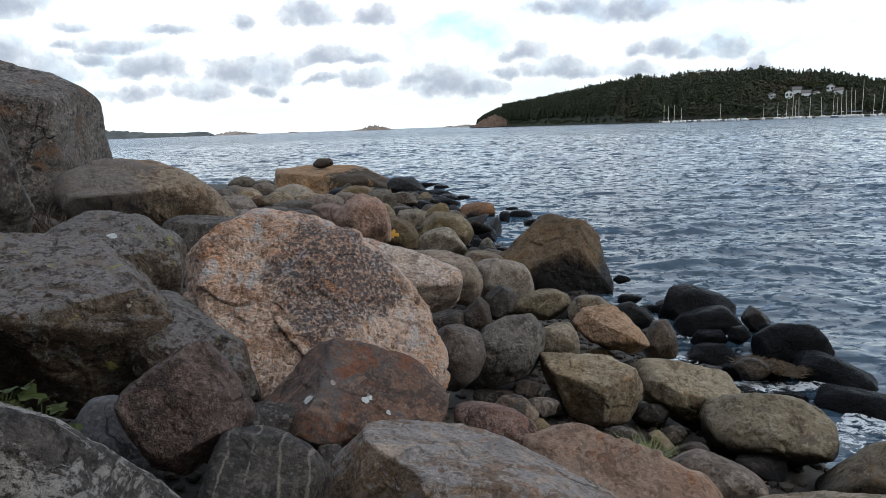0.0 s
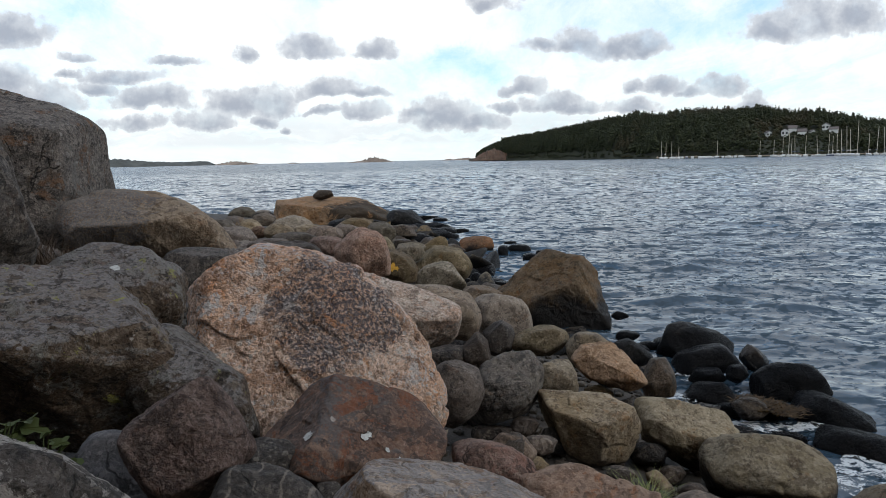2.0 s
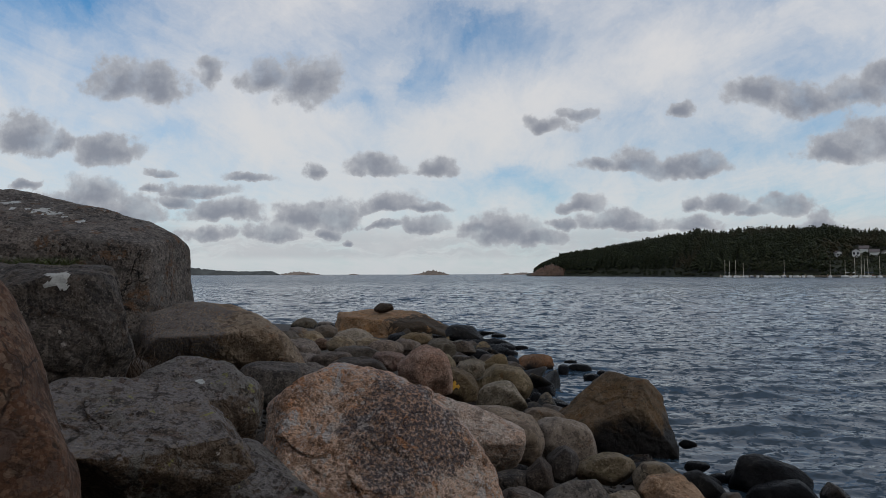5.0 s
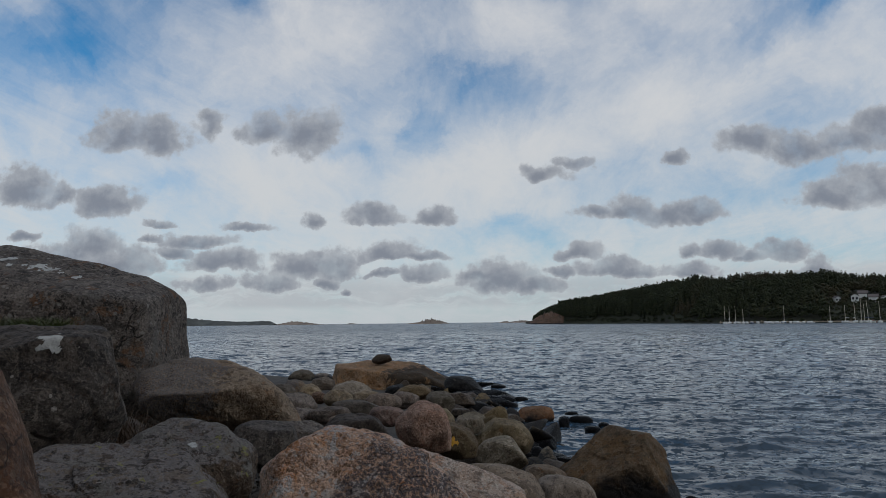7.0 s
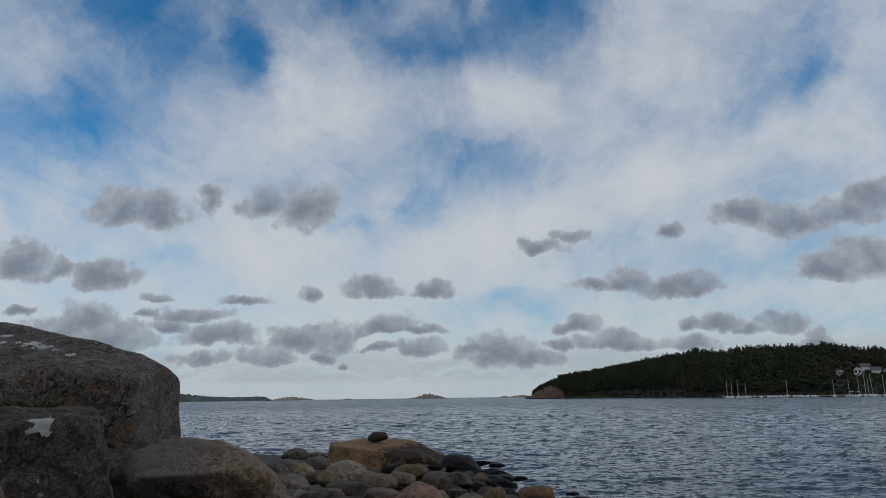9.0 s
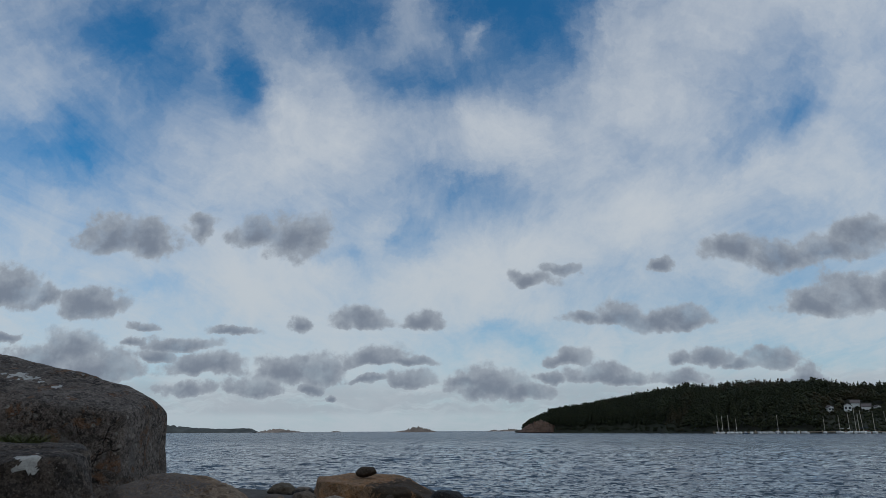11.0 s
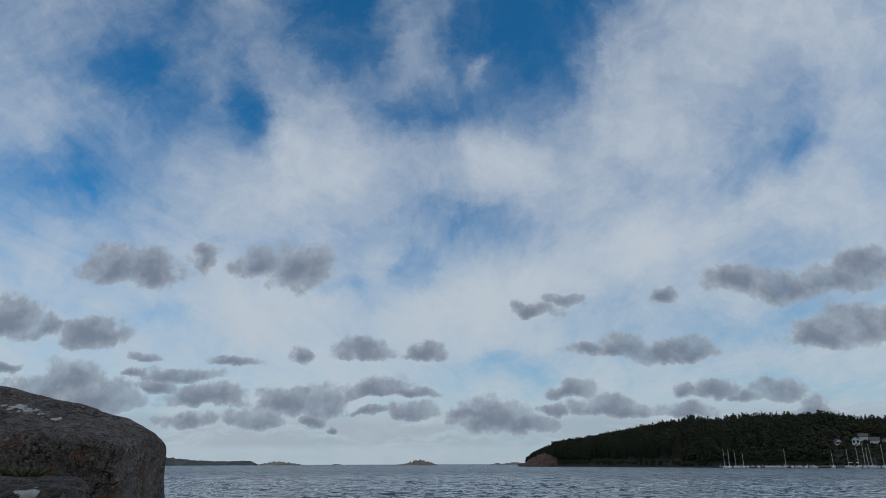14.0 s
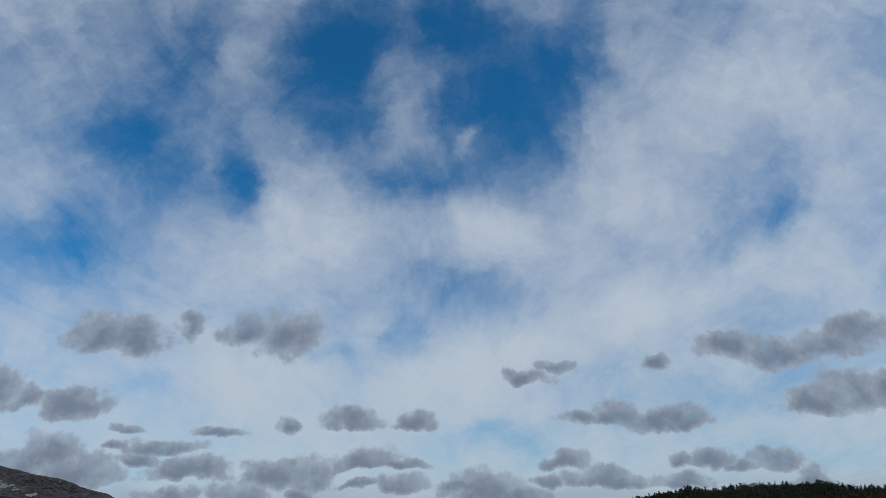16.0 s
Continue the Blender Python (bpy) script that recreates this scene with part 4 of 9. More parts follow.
boulder("boulder", (-0.358, 3.200, 1.056), 36, "pink_granite", 6, 8, "large pink granite boulder mottled with dark lichen",
    [(-1.73, -1.17, -1.12), (-1.08, -1.14, -1.79), (0.027, -0.896, -1.85), (1.18, -0.367, -0.867), (1.52, -0.0261, -0.258), (1.85, 0.414, 0.516), (1.83, 0.396, 1.15), (1.88, 0.1, 1.27), (1.7, 0.549, 1.28), (1.33, 0.252, 1.79), (1.39, 0.555, 1.62), (0.434, 0.465, 1.87), (-0.00499, 0.437, 1.74), (-0.543, 0.26, 1.59), (-0.874, -0.117, 1.42), (-1.08, -0.339, 1.1), (-1.35, -0.327, 0.331), (-1.87, -0.696, -0.272), (0.993, -2.52, 0.642), (-0.538, 2.57, -0.937), (0.518, -2.21, -0.731), (1.29, -1.35, -0.272), (1.52, -0.859, 1.58), (-0.208, -1.14, 1.53), (-1.36, -1.8, 0.27), (-1.37, 0.808, -1.6), (0.848, 1.08, -1.02), (0.35, 2.17, 0.966), (-1.29, 1.09, 0.34), (0.201, -3.22, 2.41), (1.73, -2.24, 1.9), (-1.31, -1.66, 1.07)])
boulder("boulder", (-0.785, 2.850, 1.094), 24, "grey_lichen", 5, 9, "tapering slate-grey boulder with a banded end",
    [(-0.81, -3.02, -3.99), (0.738, -1.7, -3.52), (1.48, 0.0772, -1.16), (4.12, 1.39, 1.05), (2.79, 1.45, 2.22), (2.76, 1.74, 2.68), (3.29, 1.9, 4.98), (3.62, 1.39, 5.73), (3.92, 2.01, 4.34), (-0.207, 0.411, 4.14), (-3.77, -2.27, 0.188), (-3.84, -3.39, -2.34), (1.64, -4.4, 3.43), (-1.22, 4.99, -3.09), (1.65, -2.26, -1.04), (3.1, -1.25, 2.25), (0.97, -3.01, 3.91), (-1.1, -4.13, 2.31), (-0.872, -4.93, -1.9), (-1.9, 1.56, 0.245), (-4.47, 1.21, -2.69), (0.196, 1.48, -2.12), (1.13, 3.76, 1.37), (0.944, -3.15, 5.35)])
boulder("boulder", (-0.024, 4.500, 0.994), 22.5, "pale_granite", 5, 10, "pale pinkish granite boulder with grey grain",
    [(-2.89, -2.02, -4.16), (0.501, -1.73, -3.55), (0.762, -1.63, -3.56), (2.16, -0.337, -0.82), (2.57, -0.102, 1.29), (2.16, 0.433, 2.76), (2.01, 0.905, 5.57), (2.63, 0.361, 5.27), (-0.476, 0.0891, 2.46), (-3.58, -1.54, -0.915), (-0.793, -4.71, 1.23), (-0.761, 4.67, -1.4), (1.68, -1.93, -0.386), (1.89, -2.08, 3.47), (-0.552, -1.09, 0.793), (-2.05, -3.59, 0.208), (0.905, -3.52, -2.26), (-1.33, 0.992, -0.181), (-0.737, 2.83, -3.12), (1.77, 2.38, -1.04), (0.31, 4.48, 2.59), (1.55, -3.49, 6.6)])
boulder("boulder", (-0.091, 2.550, 0.985), 45, "rust", 5, 11, "rust-stained dark boulder with white lichen spots",
    [(-1.26, -3.36, -3.95), (-0.54, -3.4, -5.25), (2.41, -2.13, -3.33), (3.23, 0.0686, 0.436), (3.05, 1.04, 2.43), (3.3, 0.443, 2.7), (1.4, 1.5, 3.62), (0.894, 1.06, 4.87), (-2.05, 1.03, 3.75), (-2.45, 0.395, 3.23), (-2.5, 0.155, 2.72), (-2.77, -1.86, -2.43), (1.36, -5.48, 1.84), (-0.993, 5.01, -3.02), (-2.37, 2.81, -0.0658), (-2.11, 1.61, -4.21), (0.807, 1.21, -1.32), (0.919, 4.01, 1.6), (4.63, -5.05, 9.21), (-3.25, -1.65, 4.87), (1.86, -4.51, -3.29)])
boulder("boulder", (-0.428, 1.950, 1.236), 38, "brown", 5, 12, "blocky brown granite stone balanced on others",
    [(-5.36, -4.19, -3.24), (-2.84, -3.66, -4.53), (5.53, -1.23, -4.91), (4.61, -2.56, -6.09), (6.91, 1.79, 2.1), (4.72, 0.933, -1.45), (5.84, 1.91, 3.22), (5.9, 1.71, 3.59), (5.45, 2.79, 3.15), (-0.678, 1.62, 5.79), (-3.99, 0.155, 6.6), (-3.96, -0.597, 6.82), (-5.6, -1.26, 3.34), (-5.85, -4.63, -2.4), (2.98, -8.01, 2.65), (-2.72, 6.64, -5.35), (5.24, -5.66, -0.867), (5.47, -3.57, 4.83), (1.71, -1.73, 5.72), (-3.29, -5.91, 1.99), (-1.6, -7.45, -2.18), (1.52, 6.88, 1.07), (-5.35, 5.97, 1.75), (-3.86, 0.828, -5.72), (2.35, 3.76, -5.02), (1.4, -12.6, 5.89), (4.57, -5.48, -5.48), (6.32, -4.21, 7.37)])
boulder("boulder", (-0.222, 1.800, 1.094), 10.8, "striped", 5, 13, "dark gneiss boulder with pale quartz veins",
    [(0.0951, -4.96, -7.53), (6.48, -1.19, -2.07), (6.26, -0.323, -0.866), (4.64, 2.96, 3.23), (3.45, 3.56, 5.2), (2.83, 2.96, 6.04), (0.352, 2.15, 7.29), (-4.06, 0.817, 4.88), (-6.64, -1.26, 3.01), (-6.08, -3.83, -0.344), (2.59, -8.6, 3.87), (-3.66, 7.51, -5.1), (1.91, -3.42, 6.77), (-2.25, -3.27, 6.16), (-2.1, -6.56, -0.733), (3.74, -7.72, -1.9), (5.46, -3.34, 2.42), (-4.68, 5.89, 0.808), (-4.28, 2.24, -4.77), (3.51, 4.17, -4.22), (-0.521, 7.56, 0.586), (1.16, -6.97, 9.29)])
boulder("boulder", (0.225, 1.850, 0.986), 45, "fore_granite", 6, 14, "large flat-topped grey granite boulder",
    [(-0.261, -0.0486, -0.0563), (-1.21, -2.94, -4.02), (1.22, -3.06, -4.15), (2.18, -0.139, 0.604), (0.249, 0.0666, 0.202), (0.228, 0.0654, 0.313), (0.183, 0.148, 0.368), (0.155, 0.191, 0.373), (0.128, 0.21, 0.376), (0.0111, 0.177, 0.484), (-0.115, 0.294, 0.685), (-0.163, 0.305, 0.778), (-2.2, 1.07, 2.33), (-1.08, 0.256, 0.553), (0.16, -4.51, 1.32), (0.193, 4.04, -2.4), (0.135, 1.41, 0.187), (-1.67, 2.55, -0.0129), (-1.03, 1.85, -3.95), (2.12, 1.89, -2.98), (1.24, 1.26, 6.91), (-4.15, -2.72, 1.69), (2.3, 1.43, 4.98)])
boulder("boulder", (0.741, 2.200, 0.794), 31.5, "salmon", 5, 15, "salmon-pink granite boulder with a sloping top",
    [(-2.95, -2.42, -3.28), (0.229, -3.5, -4.8), (3.25, -1.47, 0.156), (0.593, -0.0888, 0.443), (0.906, 0.116, 1.16), (0.93, 0.114, 1.21), (-0.162, 1, 2.24), (2.84, 1.3, 5.47), (1.17, -0.0029, 1.5), (1.98, 2.21, 5.3), (-0.233, 0.549, 0.95), (-1.57, 1.79, 2.42), (-3.94, -0.0365, -0.612), (-1.11, -5.28, 1.65), (0.807, 4.95, -2.59), (-2.1, -1.35, 2.53), (-3.64, -2.14, 0.405), (-0.168, -5.58, -1.97), (1.23, -3.2, 2), (0.326, -1.58, 5.3), (-1.05, 2.94, -0.533), (-1.32, 0.955, -4.34), (3.04, 1.29, -2.52), (2.75, 4.51, 1.13), (0.49, -4.9, 8.43)])
boulder("boulder", (-0.582, 1.500, 1.258), 31.5, "white_lichen", 5, 16, "dark boulder blotched with white lichen",
    [(-1.22, -5.85, -4.91), (1.41, -2.77, -4.26), (3.28, 1.73, 0.461), (3.77, 2.84, 3.52), (2.85, 3.97, 3.9), (2.57, 3.87, 4.51), (2.88, 3.22, 4.92), (1.48, 2.96, 5.28), (1.55, 3.3, 5.09), (-0.48, 1.52, 4.88), (-3.92, -2.9, 0.577), (2.43, -5.49, 2.19), (-3.78, 4.37, -2.74), (3.67, -1.79, -0.129), (5.08, -1.51, 2.99), (-0.0728, -1.06, 3.38), (-1.6, -3.88, 2.04), (0.906, -6.7, -0.775), (-2.6, -0.144, -5.8), (0.68, 2, -1.46), (-1.43, 5.89, 1.43), (-4.2, 1.43, -0.255), (0.524, -2.62, 4.45)])
boulder("boulder", (-0.702, 2.150, 1.079), 10.8, "blue_grey", 4, 17, "smooth blue-grey stone between larger boulders",
    [(-6.54, -7.92, -7.24), (2.37, -4.59, -6.88), (10.4, 3.11, 3), (11.6, 4.12, 5.26), (1.59, 3.1, 8.78), (-1.14, 1.38, 8.08), (-5.45, -1.56, 4.72), (-7.58, -6.64, -1.42), (3.66, -9.14, 6.19), (-4.72, 9.36, -5.03), (8.24, -4.3, 3.22), (1.75, -1.98, 7.84), (-3.33, -6.75, 4.53), (-2.81, -9.8, -1.34), (6.41, -4.84, -1.67), (2.23, 9.25, -2.33), (-5.13, 7, 2.59), (-10.1, 2.05, -2.35), (-1.23, 3.54, -8.85)])
boulder("boulder", (1.040, 3.900, 0.449), 31.5, "tan", 5, 18, "flat-topped tan granite boulder on the shore",
    [(-4.63, -1.34, -2.35), (-2.06, -1.62, -4.12), (0.415, -2.72, -3.99), (3.26, -1.84, -1.28), (3.49, -0.882, 1.54), (2.23, 0.829, 4.85), (1.04, 0.839, 5.95), (-0.459, 1.25, 4.32), (-2.22, 0.652, 0.825), (-4.72, -0.47, -1.56), (-1.86, -4.42, 2.12), (1.27, 4.82, -1.63), (-2.72, -3.49, -1.02), (1.72, -3.55, -0.629), (2.24, -2.42, 2.57), (-0.0469, -2.88, 4.69), (-2.6, -1.51, 0.973), (-0.728, 1.57, -4.17), (3.34, 2.84, -0.95), (0.492, 4, 2.45), (-1.13, 2.54, -0.363), (0.175, -2.62, 8.3), (-4.07, -6.67, -2.03), (2.64, -4.98, -1.47)])
boulder("boulder", (1.631, 4.000, 0.354), 31.5, "pale_tan", 5, 19, "long pale tan boulder with a sloping top",
    [(-4.41, -1.94, -4.13), (-3.49, -2.64, -4.79), (1.37, -2.57, -3.47), (3.13, -1.89, -0.67), (3.27, -0.904, 2.86), (1.63, 1.61, 6.03), (1.13, 0.795, 6.37), (-0.524, 0.894, 5.53), (-4.08, 0.541, -0.88), (-1.75, -5.27, 1.56), (2, 4.81, -2.48), (-3.98, -3.18, -0.482), (-0.628, -4.69, -0.611), (1.5, -2.49, 0.919), (0.37, -3.01, 4.75), (-2.86, -1.61, 3.22), (0.199, 2.82, -4.46), (3.76, 2.08, -1.99), (2.14, 4.91, 2.07), (-0.531, 2.68, -0.122), (1.02, -4.07, 9.17), (0, -6.1, -2.87)])
boulder("boulder", (1.916, 3.600, 0.292), 24.75, "pale_tan", 5, 20, "large rounded tan boulder by the water",
    [(-3.3, 0.0853, -1.05), (-2.45, -2.49, -4.56), (-1.31, -3.82, -5.21), (0.597, -2.81, -4.11), (2.27, -2.44, -0.632), (2.79, -0.87, 1.55), (2.33, -0.302, 3.74), (0.404, 2.04, 5.02), (-0.612, 1.67, 4.85), (-2.82, 0.864, 0.769), (-2.22, -4.37, 1.63), (2.23, 3.66, -2.88), (1.15, -2.44, 2.36), (-2.28, -0.487, 4.22), (-3.03, -1.54, 1.48), (-2.21, -3.97, -1.6), (1.19, -3.36, 0.327), (-1.12, 1.66, -2.42), (3.12, 0.689, -2.63), (3.33, 1.89, 0.835), (0.255, 4.6, 1.56), (0, -3.43, 6.85)])
boulder("boulder", (2.271, 3.100, 0.253), 12.15, "tan", 5, 21, "broad tan boulder at the water's edge",
    [(-2.88, 2.5, 3.31), (-2.02, -0.733, -3.29), (-0.411, -3.56, -5.01), (1.94, -2.75, -0.588), (2.05, -0.68, 2.89), (-0.593, 2.14, 4.89), (-1.87, 2.67, 4.06), (-1.94, -4.24, 2.38), (2.36, 4.25, -1.95), (-0.169, -1.78, 4.02), (-2.62, 0.123, 3.81), (-0.832, -0.126, 0.0318), (-2.84, -4.28, -0.731), (0.607, -3.3, 1.22), (1.44, 4.03, 0.496), (-0.364, 0.704, -0.755), (3.01, -0.199, -4.18), (2.85, 0.632, 0.376)])
boulder("boulder", (1.374, 3.000, 0.366), 12.15, "brown_grey", 4, 22, "low brown boulder wedged under others",
    [(-5.65, -2.34, -5.09), (0.737, -5.41, -6.68), (4.24, -1.93, 2.57), (4.84, 0.0401, 6.86), (3.35, 1.61, 8.94), (-1.29, 2.42, 6.53), (-5.18, 1.17, -0.335), (-4.19, -5.59, 4.61), (2.09, 6.52, -4.81), (-4.6, -1.63, 3.11), (-6.52, -4.41, 0.353), (-0.239, -7.61, -1.6), (2.04, -4.71, 2.54), (-0.816, -3.15, 7.66), (0.956, 6.24, 2.04), (-1.96, 5.88, -2.38), (3.84, 0.844, -7.42), (5.47, 2.91, -1.36)])
boulder("boulder", (1.586, 2.500, 0.477), 31.5, "tan", 5, 23, "low flat tan granite boulder",
    [(-0.312, 0.0515, -0.0706), (-0.527, -5.61, -7.36), (2.41, -2.89, -0.96), (1.24, 0.396, 2.24), (-1.56, 4.12, 9.63), (0.198, 4.3, 10.1), (-0.917, 3.48, 8.4), (-0.886, 3.28, 4.63), (-3.95, -4.97, 3.7), (3.56, 5.3, -3.64), (-1.1, -7.25, -1.45), (1.17, -2.93, 1.13), (-1.1, -1.64, 7.14), (-1.63, -0.449, 1.39), (-4.96, -3.49, -1.89), (4.25, -0.0145, -6.48), (1.26, 0.419, 0.0459), (0.295, 5.01, 0.744), (-0.239, 2.66, -3.23)])
boulder("boulder", (0.415, 3.000, 0.650), 10.8, "salmon_dark", 4, 24, "low reddish-brown boulder among grey ones",
    [(-3.04, -6.91, -9.34), (2.41, -3.69, -6.43), (5.54, 0.0532, 2.26), (4.82, 2.17, 6.94), (3.06, 3.3, 9.24), (0.979, 2, 9.62), (-1.75, 1.61, 8.12), (-6.06, -0.787, -1.17), (-1, -8.59, 4.06), (-0.914, 8.53, -4.19), (-0.646, -9.62, -1.33), (1.87, -2.45, 0.658), (4.05, -4.46, 5.96), (-2.72, -1.93, 8.05), (-3, -4.17, 0.87), (2.36, 1.26, -1.48), (3.23, 7.88, 3.23), (-3.12, 3.5, -0.371), (-2.66, 2.87, -4.49)])
boulder("boulder", (0.591, 4.000, 0.645), 27, "blue_grey2", 5, 25, "blocky blue-grey boulder with pale flecks",
    [(-4.4, -1.19, -1.48), (0.27, -2.89, -4.52), (3, -3.87, -4.66), (5.38, -3.08, -2.74), (5.59, -2.21, -1.01), (3.61, -0.683, 2.86), (0.0596, 1.25, 4.8), (-2.43, 0.973, 5.22), (-4.33, 0.873, 3.69), (-5.2, 0.388, 1.51), (-1.52, -5.63, 0.602), (0.57, 5.56, -1.77), (-1.96, -3.85, -2.26), (2.89, -4.64, -0.888), (2.01, -2.13, 1.3), (0.199, -2.16, 4.36), (-3.65, -2.54, 0.764), (0.887, 2.71, -4.24), (2.87, 2.4, 0.577), (-0.927, 4.86, 1.77), (-3.02, 2.56, -2.19), (0, -4.21, 5.62)])
boulder("boulder", (0.303, 3.800, 0.695), 10.8, "brown_grey", 4, 26, "rounded reddish-brown boulder beside a grey one",
    [(-5.25, -2.3, -2.42), (3.29, -2.89, -4.86), (6.51, -1.99, -2.31), (6.72, -0.119, 1.84), (2.87, 1.39, 5.23), (-0.308, 0.709, 6.09), (-3.39, 0.319, 4.37), (-9.38, -2.33, -0.234), (-1.05, -7.85, 0.71), (-1.45, 7.31, -2.76), (0.317, -2.46, 5.49), (-4.99, -5.89, 2.33), (-3.54, -5.21, -2.41), (2.87, -4.41, -1.82), (3.51, -5.02, 3.73), (4.41, 4.34, -3.67), (2.04, 5.58, 2.38), (-2.35, 5.37, 0.593), (-2.72, 4.53, -5.03)])
boulder("boulder", (0.948, 4.400, 0.540), 10.8, "tan", 4, 27, "small rounded tan stone on the shore",
    [(-0.356, -3.09, -8.27), (5.28, -4.51, -3.84), (6.87, -0.533, 3.39), (1.6, 0.122, 9.19), (-3.79, 2.39, 6.61), (-7.16, 0.321, -1.56), (-1.05, -8.27, 2.64), (1.35, 7.7, -3.91), (3.97, -4.66, 5.03), (-0.808, -2.62, 4.01), (-5.91, -4.05, 0.882), (-1.76, -8.26, -2.25), (2.93, -6.58, -1.03), (1.23, 4.41, -7.16), (4.55, 3.32, -1.56), (-0.706, 6.12, 2.27), (-4.65, 4.71, -3)])
boulder("boulder", (1.342, 4.600, 0.550), 31.5, "tan_pink", 5, 28, "angular pinkish-tan granite boulder",
    [(-2.94, -2.3, -8.11), (-2.89, -2.64, -8.05), (1.78, -2.5, -4.35), (5.34, -1.89, 5.2), (5.62, -0.924, 4.59), (4.33, -0.536, 6.77), (-0.154, 0.283, 7.41), (-3.4, 0.712, 2.91), (-4.81, -0.237, -2.87), (-2.65, -6.88, 1.93), (1.48, 7.23, -1.9), (-2.58, -2.51, 4.91), (-3.17, -1.68, -0.13), (-1.86, -6.08, -3.89), (0.519, -1.66, 0.0291), (2.18, -4.82, 4.45), (4.16, 4.94, 1.55), (-0.827, 4.65, 1.32), (-1.36, 4.03, -6.18), (1.3, 0.81, -1.29), (2.48, -4.96, 10.9)])
boulder("boulder", (1.282, 5.000, 0.543), 10.8, "tan", 4, 29, "rounded tan stone leaning on another",
    [(-0.632, -3.85, -7.56), (6.53, -3.94, -3.63), (4.49, -0.588, 4.96), (0.526, 1.06, 7.84), (-5.43, 2.05, 4.04), (-7.17, -0.275, -1.84), (-1.19, -7.51, 2.49), (2.11, 7.71, -0.48), (1, -4.14, -2.12), (3.17, -3.67, 2.58), (0.433, -3.72, 3.55), (-4.81, -4.74, 3.62), (-5.61, -5.02, -0.602), (-1.06, 5.65, 1.21), (-2.51, 5.44, -3.45), (2.5, 1.83, -3.7), (5.31, 3.6, 1.77)])
boulder("boulder", (0.977, 5.200, 0.573), 9.45, "olive", 4, 30, "oval olive-brown stone lying flat",
    [(-3.62, -1.6, -4.84), (-0.86, -3.22, -8.85), (3.19, -4.33, -6.07), (4.43, -1.6, 1.46), (1.28, 0.0641, 6.88), (-1.95, 0.663, 10.3), (-4.8, 0.183, 3.8), (-1.88, -8.1, 2.6), (1.82, 8.36, -1.59), (-3.34, -6.86, -2.45), (1.2, -5.86, -3.24), (2.69, -4.12, 1.44), (0.148, -3.91, 4.61), (-3.44, -4.25, 3.64), (4.08, 5.84, 3.35), (-2.45, 5.68, 1.93), (-0.585, 5.29, -5.98), (4.75, 2.61, -5.02)])
boulder("boulder", (1.594, 7.700, 0.362), 41, "olive_wet", 5, 31, "big upright olive boulder with a dark wet foot",
    [(-1.54, -0.416, -1.69), (-0.245, -0.489, -1.99), (0.534, -0.66, -1.65), (2.01, -0.566, 0.555), (1.96, -0.732, 0.639), (1.57, -0.327, 1.39), (0.586, 0.185, 1.74), (-0.975, 0.225, 1.78), (-1.3, 0.133, 1.51), (-1.28, 0.456, 1.34), (-1.67, -0.316, -1.48), (-0.379, -2.3, 0.285), (0.116, 2.35, -0.13), (-1.16, -1.37, 1.31), (-1.21, -1.03, 0.0334), (-0.519, -1.62, -1.26), (0.655, -1.69, -0.414), (0.62, -1.82, 1.15), (0.291, 1.47, 0.853), (-0.924, 1.29, -0.276), (0.624, 1.3, -1.69), (1.66, 1.38, -0.493), (-1.21, -1.56, 2.95), (0.369, -3.58, -0.369), (2.09, -1.39, 1.25)])
boulder("boulder", (0.766, 5.800, 0.608), 9.45, "grey_tan", 4, 32, "smooth grey-tan oval boulder",
    [(-1.93, -2.15, -5.02), (1.22, -2.13, -4.43), (3.45, -1.05, -0.35), (3.36, 0.0745, 3.19), (0.927, 0.847, 5.2), (-1.73, -0.0904, 4.06), (-4.23, -0.926, -0.91), (-0.0196, -5.19, 1.28), (0.864, 4.74, -2.31), (1.61, -1.93, 2.65), (-1.03, -2.38, 3.62), (-3.6, -2.27, 0.486), (-0.256, -3.38, -1.36), (2.16, -3.44, 0.0935), (0.34, 1.9, -2.86), (3.46, 2.4, 0.826), (0.184, 4.49, 2.47), (-2.49, 3.43, -1.19)])
boulder("boulder", (0.676, 5.200, 0.599), 9.45, "brown_grey", 4, 33, "small rounded grey-brown stone",
    [(-2.91, -1.91, -6.2), (4.4, -4.78, -7.38), (9.09, -2.47, 2.13), (2.35, -0.229, 7.22), (-6.41, 0.277, 8.14), (-9.18, -0.835, 0.0968), (-0.147, -9.04, 1.03), (2.03, 8.04, -3.73), (-0.379, -3.18, 4.61), (-3.47, -2.38, 2.27), (-4.67, -5.67, -0.0158), (0.117, -5.25, -1.93), (5.03, -6.63, 1.57), (2.57, 6.87, 2.41), (-3.63, 4.45, 0.0322), (-2.17, 4.09, -6.24), (4.27, 3.92, -1.95)])
boulder("boulder", (0.479, 4.900, 0.579), 9.45, "brown_grey", 4, 34, "small rounded grey-brown stone",
    [(-3.39, -4.06, -6.5), (4.16, -4.09, -7.63), (11.1, -1.63, 1.7), (4.87, 0.147, 6.61), (-7.71, 0.68, 7.74), (-10.8, -0.0682, 1.13), (-1.48, -10, 3.5), (1.99, 9.93, -3.52), (0.799, -3.71, 7.3), (-5.17, -3.86, 3.31), (-3.07, -6.07, -1.02), (0.969, -6.98, -3.65), (6.71, -6.07, 3.28), (3.47, 3.75, -3.67), (3.63, 7.05, 2.27), (-4.04, 4.75, 0.824), (-2.96, 4.43, -7.35)])
